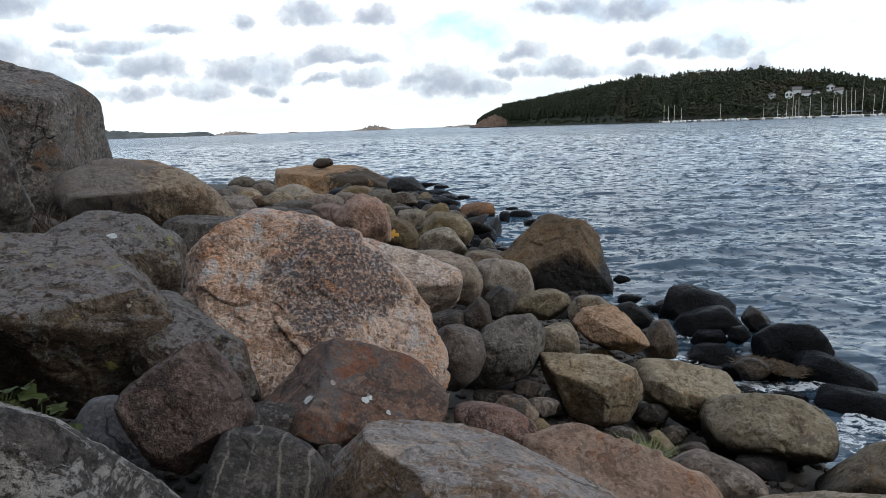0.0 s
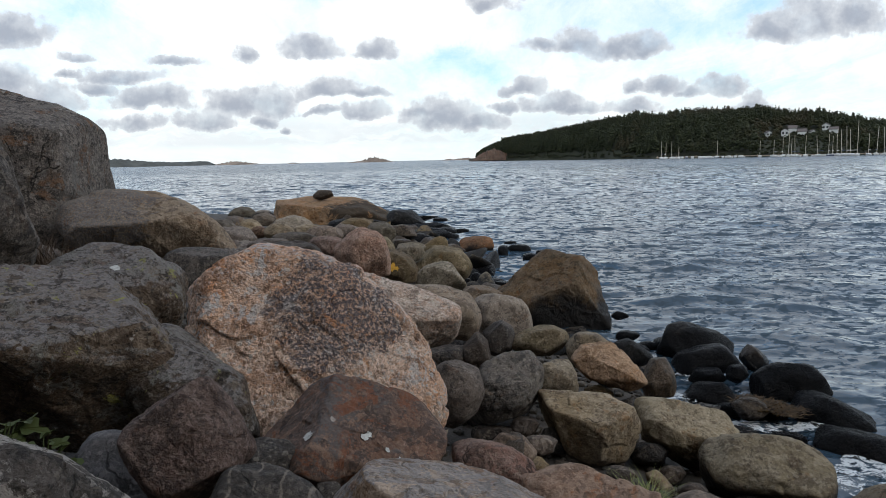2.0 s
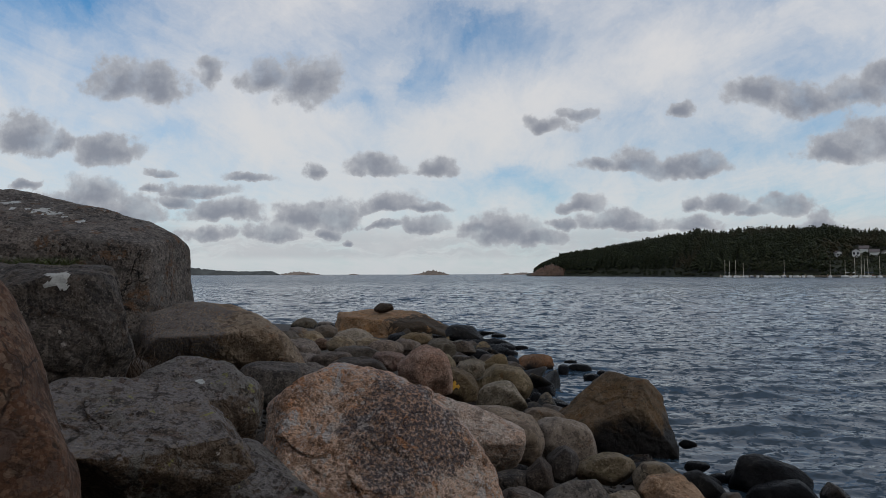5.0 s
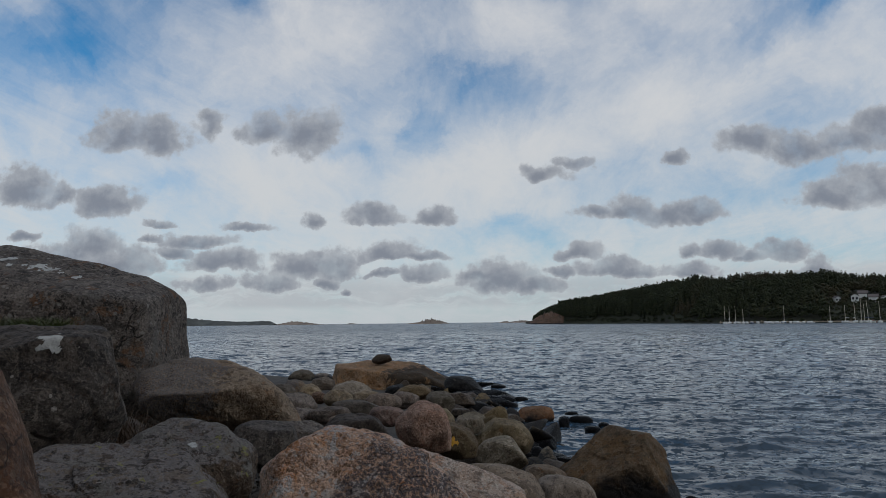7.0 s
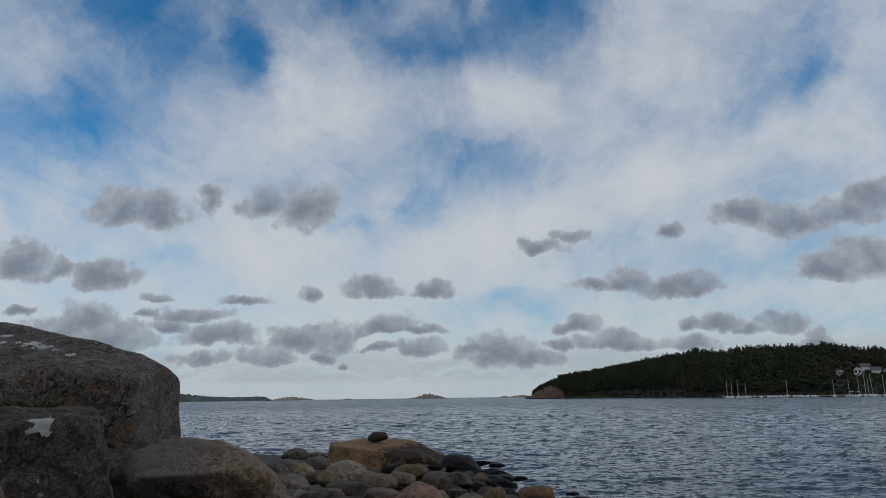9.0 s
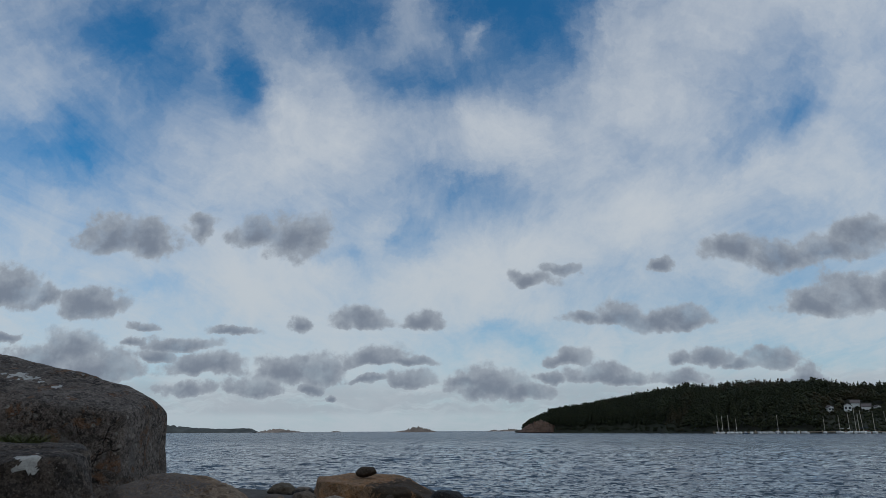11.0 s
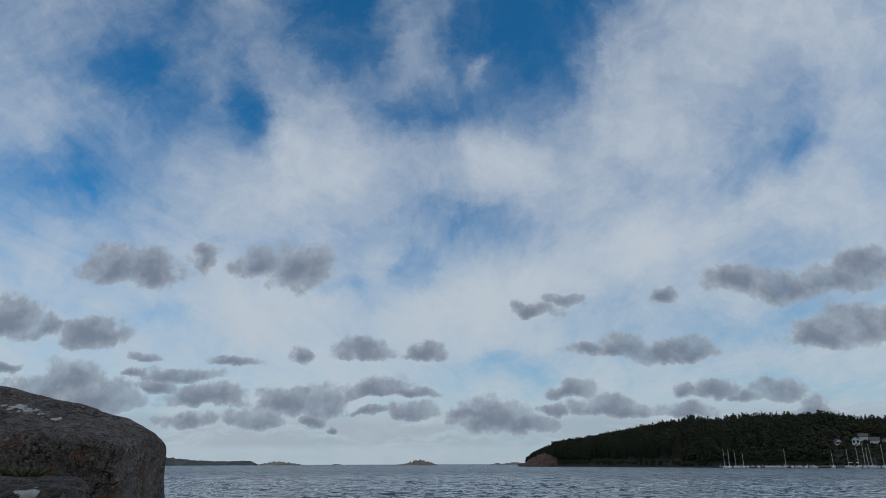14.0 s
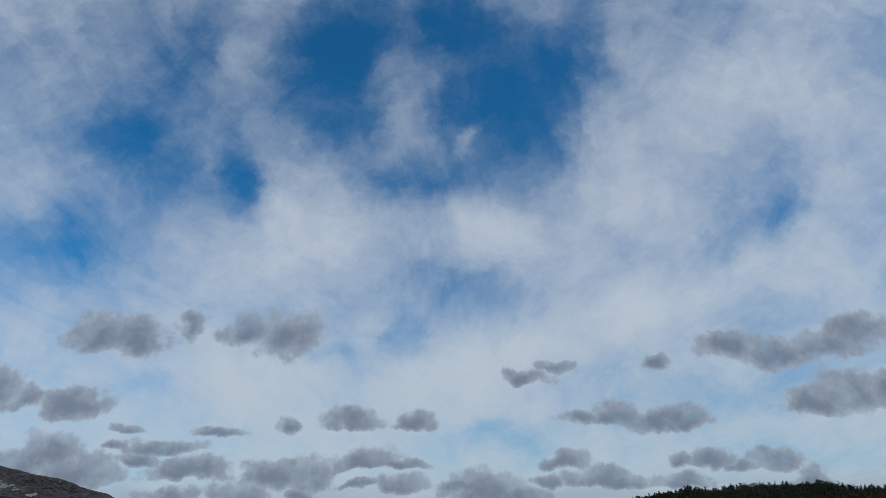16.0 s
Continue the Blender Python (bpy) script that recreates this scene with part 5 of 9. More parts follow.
boulder("boulder", (0.246, 4.900, 0.515), 12.15, "dark", 4, 35, "dark stone in the shade of a boulder",
    [(-3.43, -3.73, -5.43), (2.22, -3.28, -6.5), (5.57, -0.841, 0.646), (-0.627, 0.75, 10.2), (-1.47, 1.53, 7.98), (-5.2, -1.26, -0.109), (-0.0499, -7.5, 1.39), (0.628, 6.62, -3.74), (3.95, -5.04, 2.14), (1.07, -3.93, 6.8), (-3.45, -2.88, 1.94), (-3.39, -5.47, -2.35), (1.82, -6.79, -1.56), (-3.09, 3.83, -3.09), (1.27, 2.87, -5.95), (3.37, 3.6, 0.0115), (-2.68, 3.68, 1.87)])
boulder("boulder", (0.275, 5.400, 0.785), 9.45, "grey_tan", 4, 36, "smooth grey-tan boulder behind a pale one",
    [(-1.12, -1.94, -4.72), (3.26, -0.596, -0.848), (4.11, -0.76, 2.47), (2.01, -0.485, 6.58), (0.118, 0.718, 5.5), (-3.53, -0.313, -0.315), (-4.2, -2.88, -4.91), (-0.108, -5.16, 2.81), (0.425, 5.34, -2.42), (1.61, -2.69, -1.14), (2.2, -2.29, 2.4), (-1.2, -2.9, 4.5), (-3.01, -3.71, 0.642), (-0.153, -4.91, -2.46), (-1.18, 1.41, 0.0728), (-2.47, 3.67, -4.41), (2.23, 1.7, -1.64), (2.18, 3.78, 1.52)])
boulder("boulder", (-0.467, 6.600, 1.058), 10.8, "red_granite", 4, 37, "reddish granite boulder flecked with white",
    [(-1.57, -1.12, -4.53), (0.831, -0.69, -4.08), (3.97, 0.171, -0.0254), (2.93, 0.189, 2.92), (1.13, -0.377, 4.44), (-1.21, -0.256, 3.99), (-3.07, -1.13, 3.44), (-3.27, -0.862, -1.36), (0.783, -4.67, 0.873), (-0.312, 4.8, 0.0487), (-1.73, -3.84, -1.11), (1.34, -2.94, -2.49), (2.49, -1.65, 0.738), (1.21, -2.3, 3.22), (-1.61, -3.04, 2.48), (-2.85, 2.36, -1.24), (0.984, 2.57, -3.26), (1.92, 3.93, 0.984), (-1.81, 2.5, 2.12)])
boulder("boulder", (-0.222, 7.400, 0.810), 9.45, "olive_light", 4, 38, "rounded boulder with an orange lichen spot",
    [(-2.82, -2.42, -4.83), (1.06, -1.13, -4.51), (4.22, -0.355, -0.106), (4.38, -0.297, 2.52), (1.55, 0.0901, 5.27), (-2.06, -0.186, 4.12), (-4.4, -1.11, -0.286), (-0.0922, -5.23, 1.66), (0.825, 5.29, -1.21), (-2.9, -3.48, 0.927), (-0.667, -4.28, -1.64), (2.66, -3.84, -0.405), (2.27, -2.2, 2.36), (-0.145, -1.61, 2.84), (3.09, 3.64, 0.236), (-2.47, 4.14, 1.85), (-3.17, 3.67, -1.03), (0.98, 2.6, -4.02)])
boulder("boulder", (0.309, 8.800, 0.580), 9.45, "olive", 4, 39, "rounded olive boulder near the water",
    [(-0.586, -1.57, -4.58), (1.49, -1.58, -3.72), (2.57, -0.455, 0.186), (2.35, -0.555, 2.57), (0.475, -0.413, 4.46), (-2.31, -0.182, 3.24), (-2.47, -0.601, -0.734), (0.128, -4.08, 0.333), (0.691, 4.03, 0.025), (-1.62, -2.12, 2.67), (-1.42, -2.12, -0.338), (-0.324, -3.93, -1.72), (1.1, -1.01, -0.256), (0.683, -2.31, 1.87), (1.27, 1.9, 1.36), (-1.74, 1.59, 0.348), (-1.16, 1.86, -2.01), (1.62, 1.56, -1.33)])
boulder("boulder", (0.277, 7.800, 0.581), 10.8, "olive", 4, 40, "rounded olive-grey boulder near the water",
    [(-1.31, -1.85, -5.67), (1.03, -1.83, -4.88), (1.8, 0.304, 3.29), (4.05, 0.176, 2.67), (0.48, -0.498, 5.38), (-2.74, 0.35, 3.15), (-3.2, -0.663, 0.24), (-1.22, -5.14, 0.806), (0.944, 5.17, -0.96), (0.799, -0.829, -0.0769), (0.255, -1.87, 3.26), (-1.36, -2.85, 2.54), (-1.81, -3.28, -1.42), (1.44, -3.55, -2.85), (2.12, 2.63, 1.23), (-0.617, 3.62, 1.75), (-2.25, 2.18, -2.92), (2.19, 3.41, -2.87)])
boulder("boulder", (-2.83, 20.2, 0.15), 46, "flat_tan", 5, 41, "broad flat tan rock with a dark seaward end",
    [(-0.5817, -0.08996, 0.07197), (-0.3108, -0.2664, 0.7815), (0.1261, -0.2163, 1.766), (0.5181, -0.1151, 1.013), (0.5728, 0, 0.1809), (-0.1191, -1.155, 0.2382), (0.3865, -0.9939, -0.2209), (0, 0.8124, 0.1675), (0, 0, -1.538), (0.2436, -0.6699, 0.9744), (0.4277, 0.4989, 0.2138), (-0.4205, 0.4905, 0.2102)])
boulder("boulder", (-3.078, 20.500, 0.969), 12.15, "dark_brown", 3, 42, "small dark stone lying on a flat rock",
    [(-1.17, -1.77, -5.69), (2.75, -2.52, -8.43), (3.24, 0.475, 1.66), (0.331, -0.183, 7.01), (-2.94, -1.14, 3.82), (-3.04, -1.13, -0.647), (1.28, -6.05, -0.12), (-1.25, 6.06, -0.23), (2.85, -4.07, -4), (1.8, -2.04, -0.0641), (1.63, -4.47, 3.24), (-1.52, -4.49, 2.21), (-1.51, -4.09, -1.01), (-2.7, 3.09, -2.44), (1.54, 2.99, -1.1), (1.52, 4.19, 2.53), (-3.52, 3.96, 1.08)])
boulder("boulder", (-0.544, 18.500, 0.281), 8, "black", 4, 43, "dark seaweed-stained rock by the sea",
    [(-0.306, -0.539, -4.02), (0.605, -0.356, -2.48), (2.06, -0.296, 2.09), (2.03, -0.588, 2.68), (0.397, -0.455, 3.47), (-1.42, -0.477, 1.62), (-1.72, -0.3, -0.659), (0.198, -3.48, 0.149), (-0.291, 3.41, -0.702), (-1.3, -2.42, -1.66), (0.586, -2.26, -2.08), (0.977, -1.29, 0.42), (0.017, -2.46, 1.94), (-1.21, -2.06, 0.657), (-1.5, 1.05, -0.62), (0.434, 2, -2.62), (1.54, 1.55, 0.715), (-0.687, 1.95, 1.95)])
boulder("boulder", (1.069, 14.400, 0.103), 12.15, "rust_tan", 4, 44, "orange-brown rock in the shallows",
    [(-2.05, -0.315, -0.987), (0.0984, -2.23, -5.24), (0.961, -1.76, -5.72), (2.31, -0.591, 0.146), (1.32, -0.389, 3.09), (-0.806, -0.674, 5.75), (-2.59, -0.0167, 1.87), (0.555, -4.7, 0.538), (-0.824, 4.58, -1.04), (0.0226, -4.22, -2), (1.07, -1.41, -0.268), (1.35, -2.66, 2.51), (-1.77, -2.26, 3.36), (-1.76, -2.04, -0.779), (2.12, 2.73, -2.33), (1.96, 3.44, 1.56), (-1.7, 2.32, 1.02), (-1.2, 3.33, -2.91)])
boulder("boulder", (2.661, 6.500, 0.110), 8, "black", 5, 45, "black wet boulder in the shallows",
    [(-2.41, -0.735, -2.65), (0.237, -1.92, -5.18), (2.53, -1.18, 0.618), (2.39, -0.304, 3.09), (1.4, 0.256, 4.83), (-0.63, 1.1, 3.66), (-2.77, 0.598, 1.4), (-1.7, -4.79, 2.22), (1.48, 5.17, -1.33), (1.52, -2.91, 2.33), (-0.677, -2.77, 3.87), (-2.97, -1.28, 0.819), (-2.78, -2.65, -1.07), (0.17, -4.68, -1.07), (2.25, 3.82, 1.81), (-1.09, 3.41, -0.107), (-0.211, 2.03, -3.58), (2.02, 0.523, -0.954)])
boulder("boulder", (2.582, 6.000, 0.121), 8, "black", 4, 46, "black wet boulder in the shallows",
    [(-0.937, 0.0387, -0.455), (-0.954, -2.62, -6.87), (0.699, -4.36, -6.17), (3.2, -1.14, 1.86), (1.74, -0.623, 5.32), (-1.76, 1.37, 7.7), (-2.47, 1.4, 2.48), (-2.68, -6.87, 2.36), (3.64, 6.23, -2.81), (-1.86, -1.19, -0.308), (-1.1, -7.09, -2.56), (0.888, -2.88, 1.38), (-2.19, -3.81, 5.4), (-4.03, -2.61, 1.64), (4.72, 2.07, -4.57), (2.7, 4.05, 1.8), (-1.11, 4.49, 1.45), (-1.35, 3.3, -5.47)])
boulder("boulder", (3.038, 6.100, 0.105), 10.8, "wet_brown", 4, 47, "small wet brown stone in shallow water",
    [(-10.3, -0.934, -8.09), (3.6, -5.74, -7.76), (7.9, -3.32, 7.78), (4.32, -0.57, 9.52), (-8.55, 2.88, 5.61), (-4.63, -10, 1.25), (4.13, 9.48, -4.11), (-3.58, -3.43, 7.28), (-5.39, -2.41, 0.807), (-3.36, -5.05, -2.17), (2.37, -6.84, -1.1), (1.32, -5.37, 6.13), (-2.34, 5.64, -1.76), (0.812, 4.03, -5.56), (6.43, 2.56, -2.38), (5.84, 6.16, 4.85)])
boulder("boulder", (3.000, 5.400, 0.105), 8, "black", 5, 48, "long black wet boulder in shallow water",
    [(-3.25, 0.395, -0.849), (-1.58, -2.78, -5.46), (0.489, -3.18, -4.57), (2.82, -1.71, 1.71), (2.23, -1.09, 3.8), (1.32, 0.473, 5.24), (-0.557, 1.7, 4.92), (-2.72, 1.3, 1.79), (-2.49, -5.66, 1.87), (3.95, 4.44, -2.54), (-0.0746, -5.77, -0.172), (-0.545, -3.44, 4.51), (-2.97, -2.57, 4.34), (-3.64, -1.37, -0.0524), (-1.51, -4.59, -3.15), (3.5, 1.71, 1.83), (-0.858, 4.09, 1.39), (-0.269, 2.23, -5.24), (3.74, 1.97, -3.19)])
boulder("boulder", (3.043, 4.900, -0.000), 9, "black", 5, 49, "black wet boulder at the waterline",
    [(-3.66, 0.984, -0.922), (-2.24, -2.39, -5.71), (0.411, -3.16, -3.76), (3.27, -1.97, 3.08), (2.64, -0.278, 5.66), (0.324, 0.305, 5.55), (-3.28, 1.44, 1.29), (-4.3, -4.77, 1.53), (2.21, 6.21, -0.434), (-2.67, -2.16, 4.31), (-3.38, -1.46, 1.34), (-3.71, -3.41, -2.76), (0.571, -4.68, -0.547), (0.829, -3.34, 5.2), (2.56, 4.62, 1.72), (-0.918, 3.08, -0.377), (1.25, 0.93, -4.7), (3.19, 1.2, -0.73)])
boulder("boulder", (2.957, 4.400, -0.015), 8, "black", 5, 50, "low black wet boulder at the waterline",
    [(-3.15, 0.128, -3.54), (-2.16, -2.33, -6.11), (1.11, -3.17, -3.81), (3, -1.48, 4.45), (1.49, 1.12, 7.59), (0.366, 1.74, 5.46), (-2.6, 1.63, 1.06), (-3.39, -5.24, 3.75), (3.87, 5.24, -3.24), (-4.35, -3.85, -2.61), (0.36, -3.44, 0.661), (0.434, -3.98, 5.66), (-2.42, -0.697, 4.76), (-3.56, -0.693, 0.286), (-1.17, 2.85, -1.3), (3.41, 0.0842, -4.16), (1.57, 0.544, -0.114), (1.55, 4.44, 2.1)])
boulder("boulder", (2.374, 5.400, 0.028), 7, "black", 4, 51, "black wet stone in shallow water",
    [(-3.54, 0.141, -3.18), (-2.03, -6.12, -9.52), (4.18, -3.08, 0.182), (4.53, -1.1, 4.65), (-0.946, 1.6, 8.66), (-4.86, 1.74, 2.92), (-3.07, -7.9, 4.43), (3.7, 4.89, -4.21), (1.06, -3.43, -0.0579), (1.55, -5.18, 4.65), (-4.24, -3.03, 6.42), (-5.23, -2.25, 0.129), (-3.49, -7.56, -4.09), (5.12, 3.95, 1.63), (0.0865, 5.61, 0.866), (-0.787, 3.96, -4.21), (3.12, 1.8, -3.22)])
boulder("boulder", (1.811, 5.000, 0.318), 9.45, "wet_brown", 4, 52, "wet brown stone at the waterline",
    [(-7.11, 0.271, -2.61), (0.251, -3.52, -6.9), (7.89, -4.75, 0.327), (6.61, -2.59, 4.71), (-1.08, 1.48, 6.49), (-8.62, 2.39, 2.82), (-2.54, -7.91, 3.12), (1.04, 8.64, -1.71), (-6.29, -3.63, -1.09), (-1.05, -8.26, -2.05), (2.51, -4.43, 2.07), (2.37, -4.8, 6.35), (-4.51, -3.16, 5.11), (6.71, 5.75, 0.709), (-0.256, 5.91, 1.4), (-2.64, 5.61, -5.3), (3.28, 3.2, -4.78)])
boulder("boulder", (2.462, 5.700, 0.086), 7, "black", 4, 53, "small black wet stone in shallow water",
    [(-4.76, -2.34, -9.54), (3.33, -5.85, -9.23), (6.11, -1.37, 4.79), (0.102, 2.03, 13.7), (-6.78, 3.04, 5.64), (-2.06, -5.81, -0.173), (4.5, 10.5, -2.89), (-6.82, -8.83, -2.75), (-0.384, -10.6, -1.55), (2.62, -7.07, 2.59), (-3.45, -3.46, 11.4), (-8.06, -4.36, 3.15), (6.28, 3.84, 1.9), (-0.296, 6.8, 1.41), (-3.38, 6.29, -6.02), (5.94, 3.14, -9.52)])
boulder("boulder", (2.659, 5.600, 0.145), 7, "black", 4, 54, "small black wet stone in shallow water",
    [(-8.51, -4.72, -12), (6.8, -8.55, -8.1), (9.87, -3.27, 6.67), (-2.11, 1.85, 16), (-11.9, 4.81, 3.48), (-7.1, -11.3, 5.65), (4.96, 13.2, -3.33), (-0.586, -4.58, 5.32), (-12.4, -4.02, 4.87), (-8.34, -9.4, -3.08), (-0.921, -4.81, -1.85), (3.92, -10.5, 5.74), (-1.75, 7.12, -5.92), (10, 2.82, -9.68), (6.74, 4.1, 3.02), (0.49, 8.2, 3.12)])
boulder("boulder", (1.793, 5.600, 0.326), 7, "black", 4, 55, "black wet stone in shallow water",
    [(2.2, -4.41, -6.95), (6.11, -2.17, 4.52), (5.56, 0.0726, 9.06), (-0.157, 1.71, 7.94), (-6.48, 0.747, 2.25), (-7.33, -0.537, -7.14), (-3.25, -9.36, 2.39), (3.46, 9.09, -3.06), (1.75, -7.09, -3.62), (3.51, -5.5, 3.96), (-1.36, -3.95, 6.08), (-4.19, -1.77, 0.95), (-6.3, -5.98, -4.14), (-0.741, 7.41, 2.61), (-2.93, 6.68, -3.43), (4.41, 3.34, -6.74), (6.96, 5.6, 0.279)])
boulder("boulder", (2.046, 6.600, 0.201), 7, "black", 3, 56, "black wet stone in shallow water",
    [(-6.9, -2.75, -11.5), (5.75, -10.5, -14.6), (6.02, -1.14, 6.74), (-0.243, 1.37, 19.1), (-8.8, 3.07, 5.82), (-8.37, -11.5, 4.97), (6.43, 13.4, -4.97), (-3.75, -9.95, -7.09), (1.16, -4.54, 0.24), (1.95, -7.01, 6.63), (-8.62, -6.16, 5.93), (-9.06, -7.78, -2.77), (-0.764, 9.58, 4.38), (-4.17, 6.31, -4.63), (7.46, 3.48, -6.44), (8.97, 6.27, 3.12)])
boulder("boulder", (2.259, 7.600, 0.164), 7, "black", 3, 57, "small black stone awash in the sea",
    [(-9.74, -1.17, -11.7), (4.48, -6.99, -20.2), (9.11, -1.65, 6.88), (5.31, 2.19, 20.3), (-8.6, 3.69, 11.5), (-5.08, -17.3, 8.51), (9.07, 15.9, -7.8), (-10.7, -10.1, 9.64), (-9.22, -10.1, -5.82), (-2.38, -19.5, -7.95), (5.11, -7.69, 1.73), (-3.98, -12.1, 13.8), (-0.449, 7.93, -9.94), (11.4, 4.54, -7.79), (11.6, 12.7, 6.32), (-3.53, 16.1, 4.66)])
boulder("boulder", (0.560, 3.500, 0.477), 10.8, "brown_grey", 4, 58, "dark stone down in a gap",
    [(-1.69, -5.84, -10.3), (6.33, -6.05, -5.56), (7.82, 0.631, 6.54), (1.69, 3.52, 10.3), (-6.41, 2.57, 6.69), (-8.38, -3.19, -3.23), (-0.756, -9.3, 6.3), (2.88, 9.9, -4.53), (-5.59, -5.54, 4.79), (-4.24, -7.87, -0.78), (2.64, -6.7, -2.3), (5.06, -5.79, 2.74), (1.43, -4.56, 7.78), (0.215, 9.49, 2.46), (-4.64, 5.18, -5.78), (1.83, 3.57, -7.99), (5.73, 3.62, -1.87)])
boulder("boulder", (1.344, 3.600, 0.227), 10.8, "tan", 4, 59, "small tan stone beside a grass tuft",
    [(-0.805, -12.4, -13.3), (13.7, -6.45, 4.93), (14.5, -1.37, 15.9), (-5.34, 4.66, 10.4), (-22, -0.429, -4.77), (-12.4, -12.5, 6.17), (7, 14.5, -9.41), (7.52, -8.9, 12.3), (-2.49, -3.27, 13.4), (-15.3, -10.5, 4.42), (-4.7, -5.2, -2.47), (3.24, -9.19, -0.618), (12.9, 10.7, 1.78), (-1.07, 12, -0.0584), (-3.73, 7.85, -9.47), (6.13, 2.89, -9.55)])
boulder("boulder", (1.270, 4.600, 0.361), 9.45, "tan", 4, 60, "small brown stone under a boulder",
    [(-1.53, -9.37, -14.6), (9.35, -5.03, -1.68), (8.21, 0.769, 13.6), (-3.71, 3.84, 12.1), (-14.5, -1.93, -3.05), (-3.17, -14.3, 5.27), (5.92, 13.1, -5.91), (-7.25, -4.54, 4.1), (-5.8, -12.1, -3.97), (2.6, -10.4, -0.845), (4.67, -10.7, 4.79), (-1, -6.16, 7.88), (-4.17, 7.58, 0.63), (1.25, 6.84, -13), (7.81, 2.45, -4.9), (7.54, 10.4, 6.8)])
boulder("boulder", (0.527, 3.900, 0.372), 9.45, "dark", 4, 61, "dark stone down in a gap",
    [(-0.702, -7.57, -11.6), (6.89, -2.19, -0.34), (0.403, 3.81, 12.9), (0.323, 2.93, 13.3), (-7.48, -1.86, -2.05), (-4.68, -9.43, 4.96), (2.05, 11, -3.73), (4.21, -5.59, 8.15), (-3.87, -6.81, 9.18), (-6.53, -5.43, 0.435), (1.44, -9.89, -4.93), (5.49, -5.05, 2.09), (-2.05, 2.87, -7.99), (5.93, 5.08, -2.82), (1.82, 10.5, 2.62), (-4.42, 4.4, -0.453)])
# a pale stone; its dark colour stands for the shade under the boulder
boulder("boulder", (-0.144, 2.300, 0.881), 9.45, "dark", 4, 62, "pale stone tucked under a boulder, coloured dark for shade",
    [(-11.1, -9.39, -8.39), (16.9, -6.29, -8.54), (18.3, 4.88, 6.89), (-1.03, 5.44, 13.6), (-23.5, -7.52, 3.49), (1.24, -16.7, 12.6), (-0.958, 19.6, -7.3), (-0.333, -17.2, -3.42), (10.9, -17.3, -1.05), (12.2, -6.81, 12.9), (-0.319, -6.13, 14.5), (-8.3, -16.1, 9.74), (5.23, 9.45, -15.1), (6.45, 16.6, 1.2), (-9.62, 10.2, 1.39), (-10.5, 4.57, -12.7)])
boulder("boulder", (-5.947, 22.000, 0.299), 13, "olive", 4, 63, "rounded olive-brown stone on the shore",
    [(-1.16, -1.35, -3.61), (0.889, -0.365, -3.62), (2.13, -0.102, -1.32), (2.23, 0.506, 1.13), (1.15, -0.622, 4.28), (-0.668, -0.0856, 3.54), (-1.89, -0.774, 2.06), (-1.76, -1.05, -1.71), (0.996, -3.36, 0.145), (-1.09, 3.33, 0.0543), (-0.199, -2.26, 2.74), (-0.661, -1.6, 0.418), (-0.503, -2.73, -1.74), (1.94, -1.39, -0.833), (2.17, -1.27, 1.26), (-2.02, 1.74, -1.3), (1.05, 2.12, -1.97), (0.842, 1.94, 0.32), (-1.58, 1.91, 2.51)])
boulder("boulder", (-5.482, 23.000, 0.191), 13, "grey_tan", 4, 64, "smooth grey-tan stone on the shore",
    [(-2.64, -2.15, -3.38), (-0.0256, -1.93, -6.49), (2.26, -1.15, -4.47), (3.2, 0.121, -1.75), (2.52, 0.357, 4.37), (0.903, -0.477, 6.3), (-1.18, -1.03, 4.49), (-2.69, -0.851, 0.702), (0.689, -4.73, 1.32), (-1.97, 4.52, 0.494), (1.08, -3.47, 2.78), (-0.996, -3.82, 1.82), (-1.21, -3.9, -2.01), (2.01, -2.87, -2.75), (0.878, -0.537, 0.0852), (-1.43, 1.03, -0.624), (0.107, 3.07, -2.46), (0.543, 1.21, 0.374), (-2.43, 3.46, 2.32)])
boulder("boulder", (-4.743, 17.000, 0.469), 13, "tan_granite", 4, 65, "weathered brown granite stone",
    [(-1.4, -1.14, -4.96), (1.15, -0.513, -5.05), (3.67, -0.263, -2.37), (3.17, 0.962, 2.07), (1.95, -0.435, 5.61), (-0.616, -0.828, 5.55), (-2.91, -1.59, 2.88), (-3.08, -1.81, -2.72), (2.11, -4.3, 1.11), (-1.04, 4.79, -0.328), (-0.425, -3.87, 2.32), (-1.7, -3.12, -0.672), (0.987, -2.91, -2.25), (2.62, -1.42, -0.407), (1.76, -2.78, 3.5), (-1.15, 2.83, 3.07), (-2.32, 1.15, -0.337), (-0.562, 2.01, -2.88), (0.866, 2.07, -0.192)])
boulder("boulder", (-4.264, 18.000, 0.428), 13, "grey_tan", 4, 66, "smooth grey-tan stone on the shore",
    [(-1.73, -2.16, -4.16), (0.584, -1.39, -5.3), (2.56, -0.86, -3.27), (3.14, 0.123, 0.00791), (2.05, 0.0702, 4.15), (-0.477, -0.984, 5.66), (-1.77, -1.12, 3.21), (-2.84, -1.17, 0.437), (0.921, -4.46, -0.408), (-1.02, 4.46, -0.12), (1.45, -3.04, 3.43), (-1.93, -3.19, 1.76), (-1.86, -2.99, -1.26), (1.88, -2.71, -2.01), (3.01, -1.76, 0.187), (0.138, 2.81, -3.37), (1.4, 1.93, 0.53), (-1.8, 2.21, 2.86), (-2.17, 1.55, -0.825)])
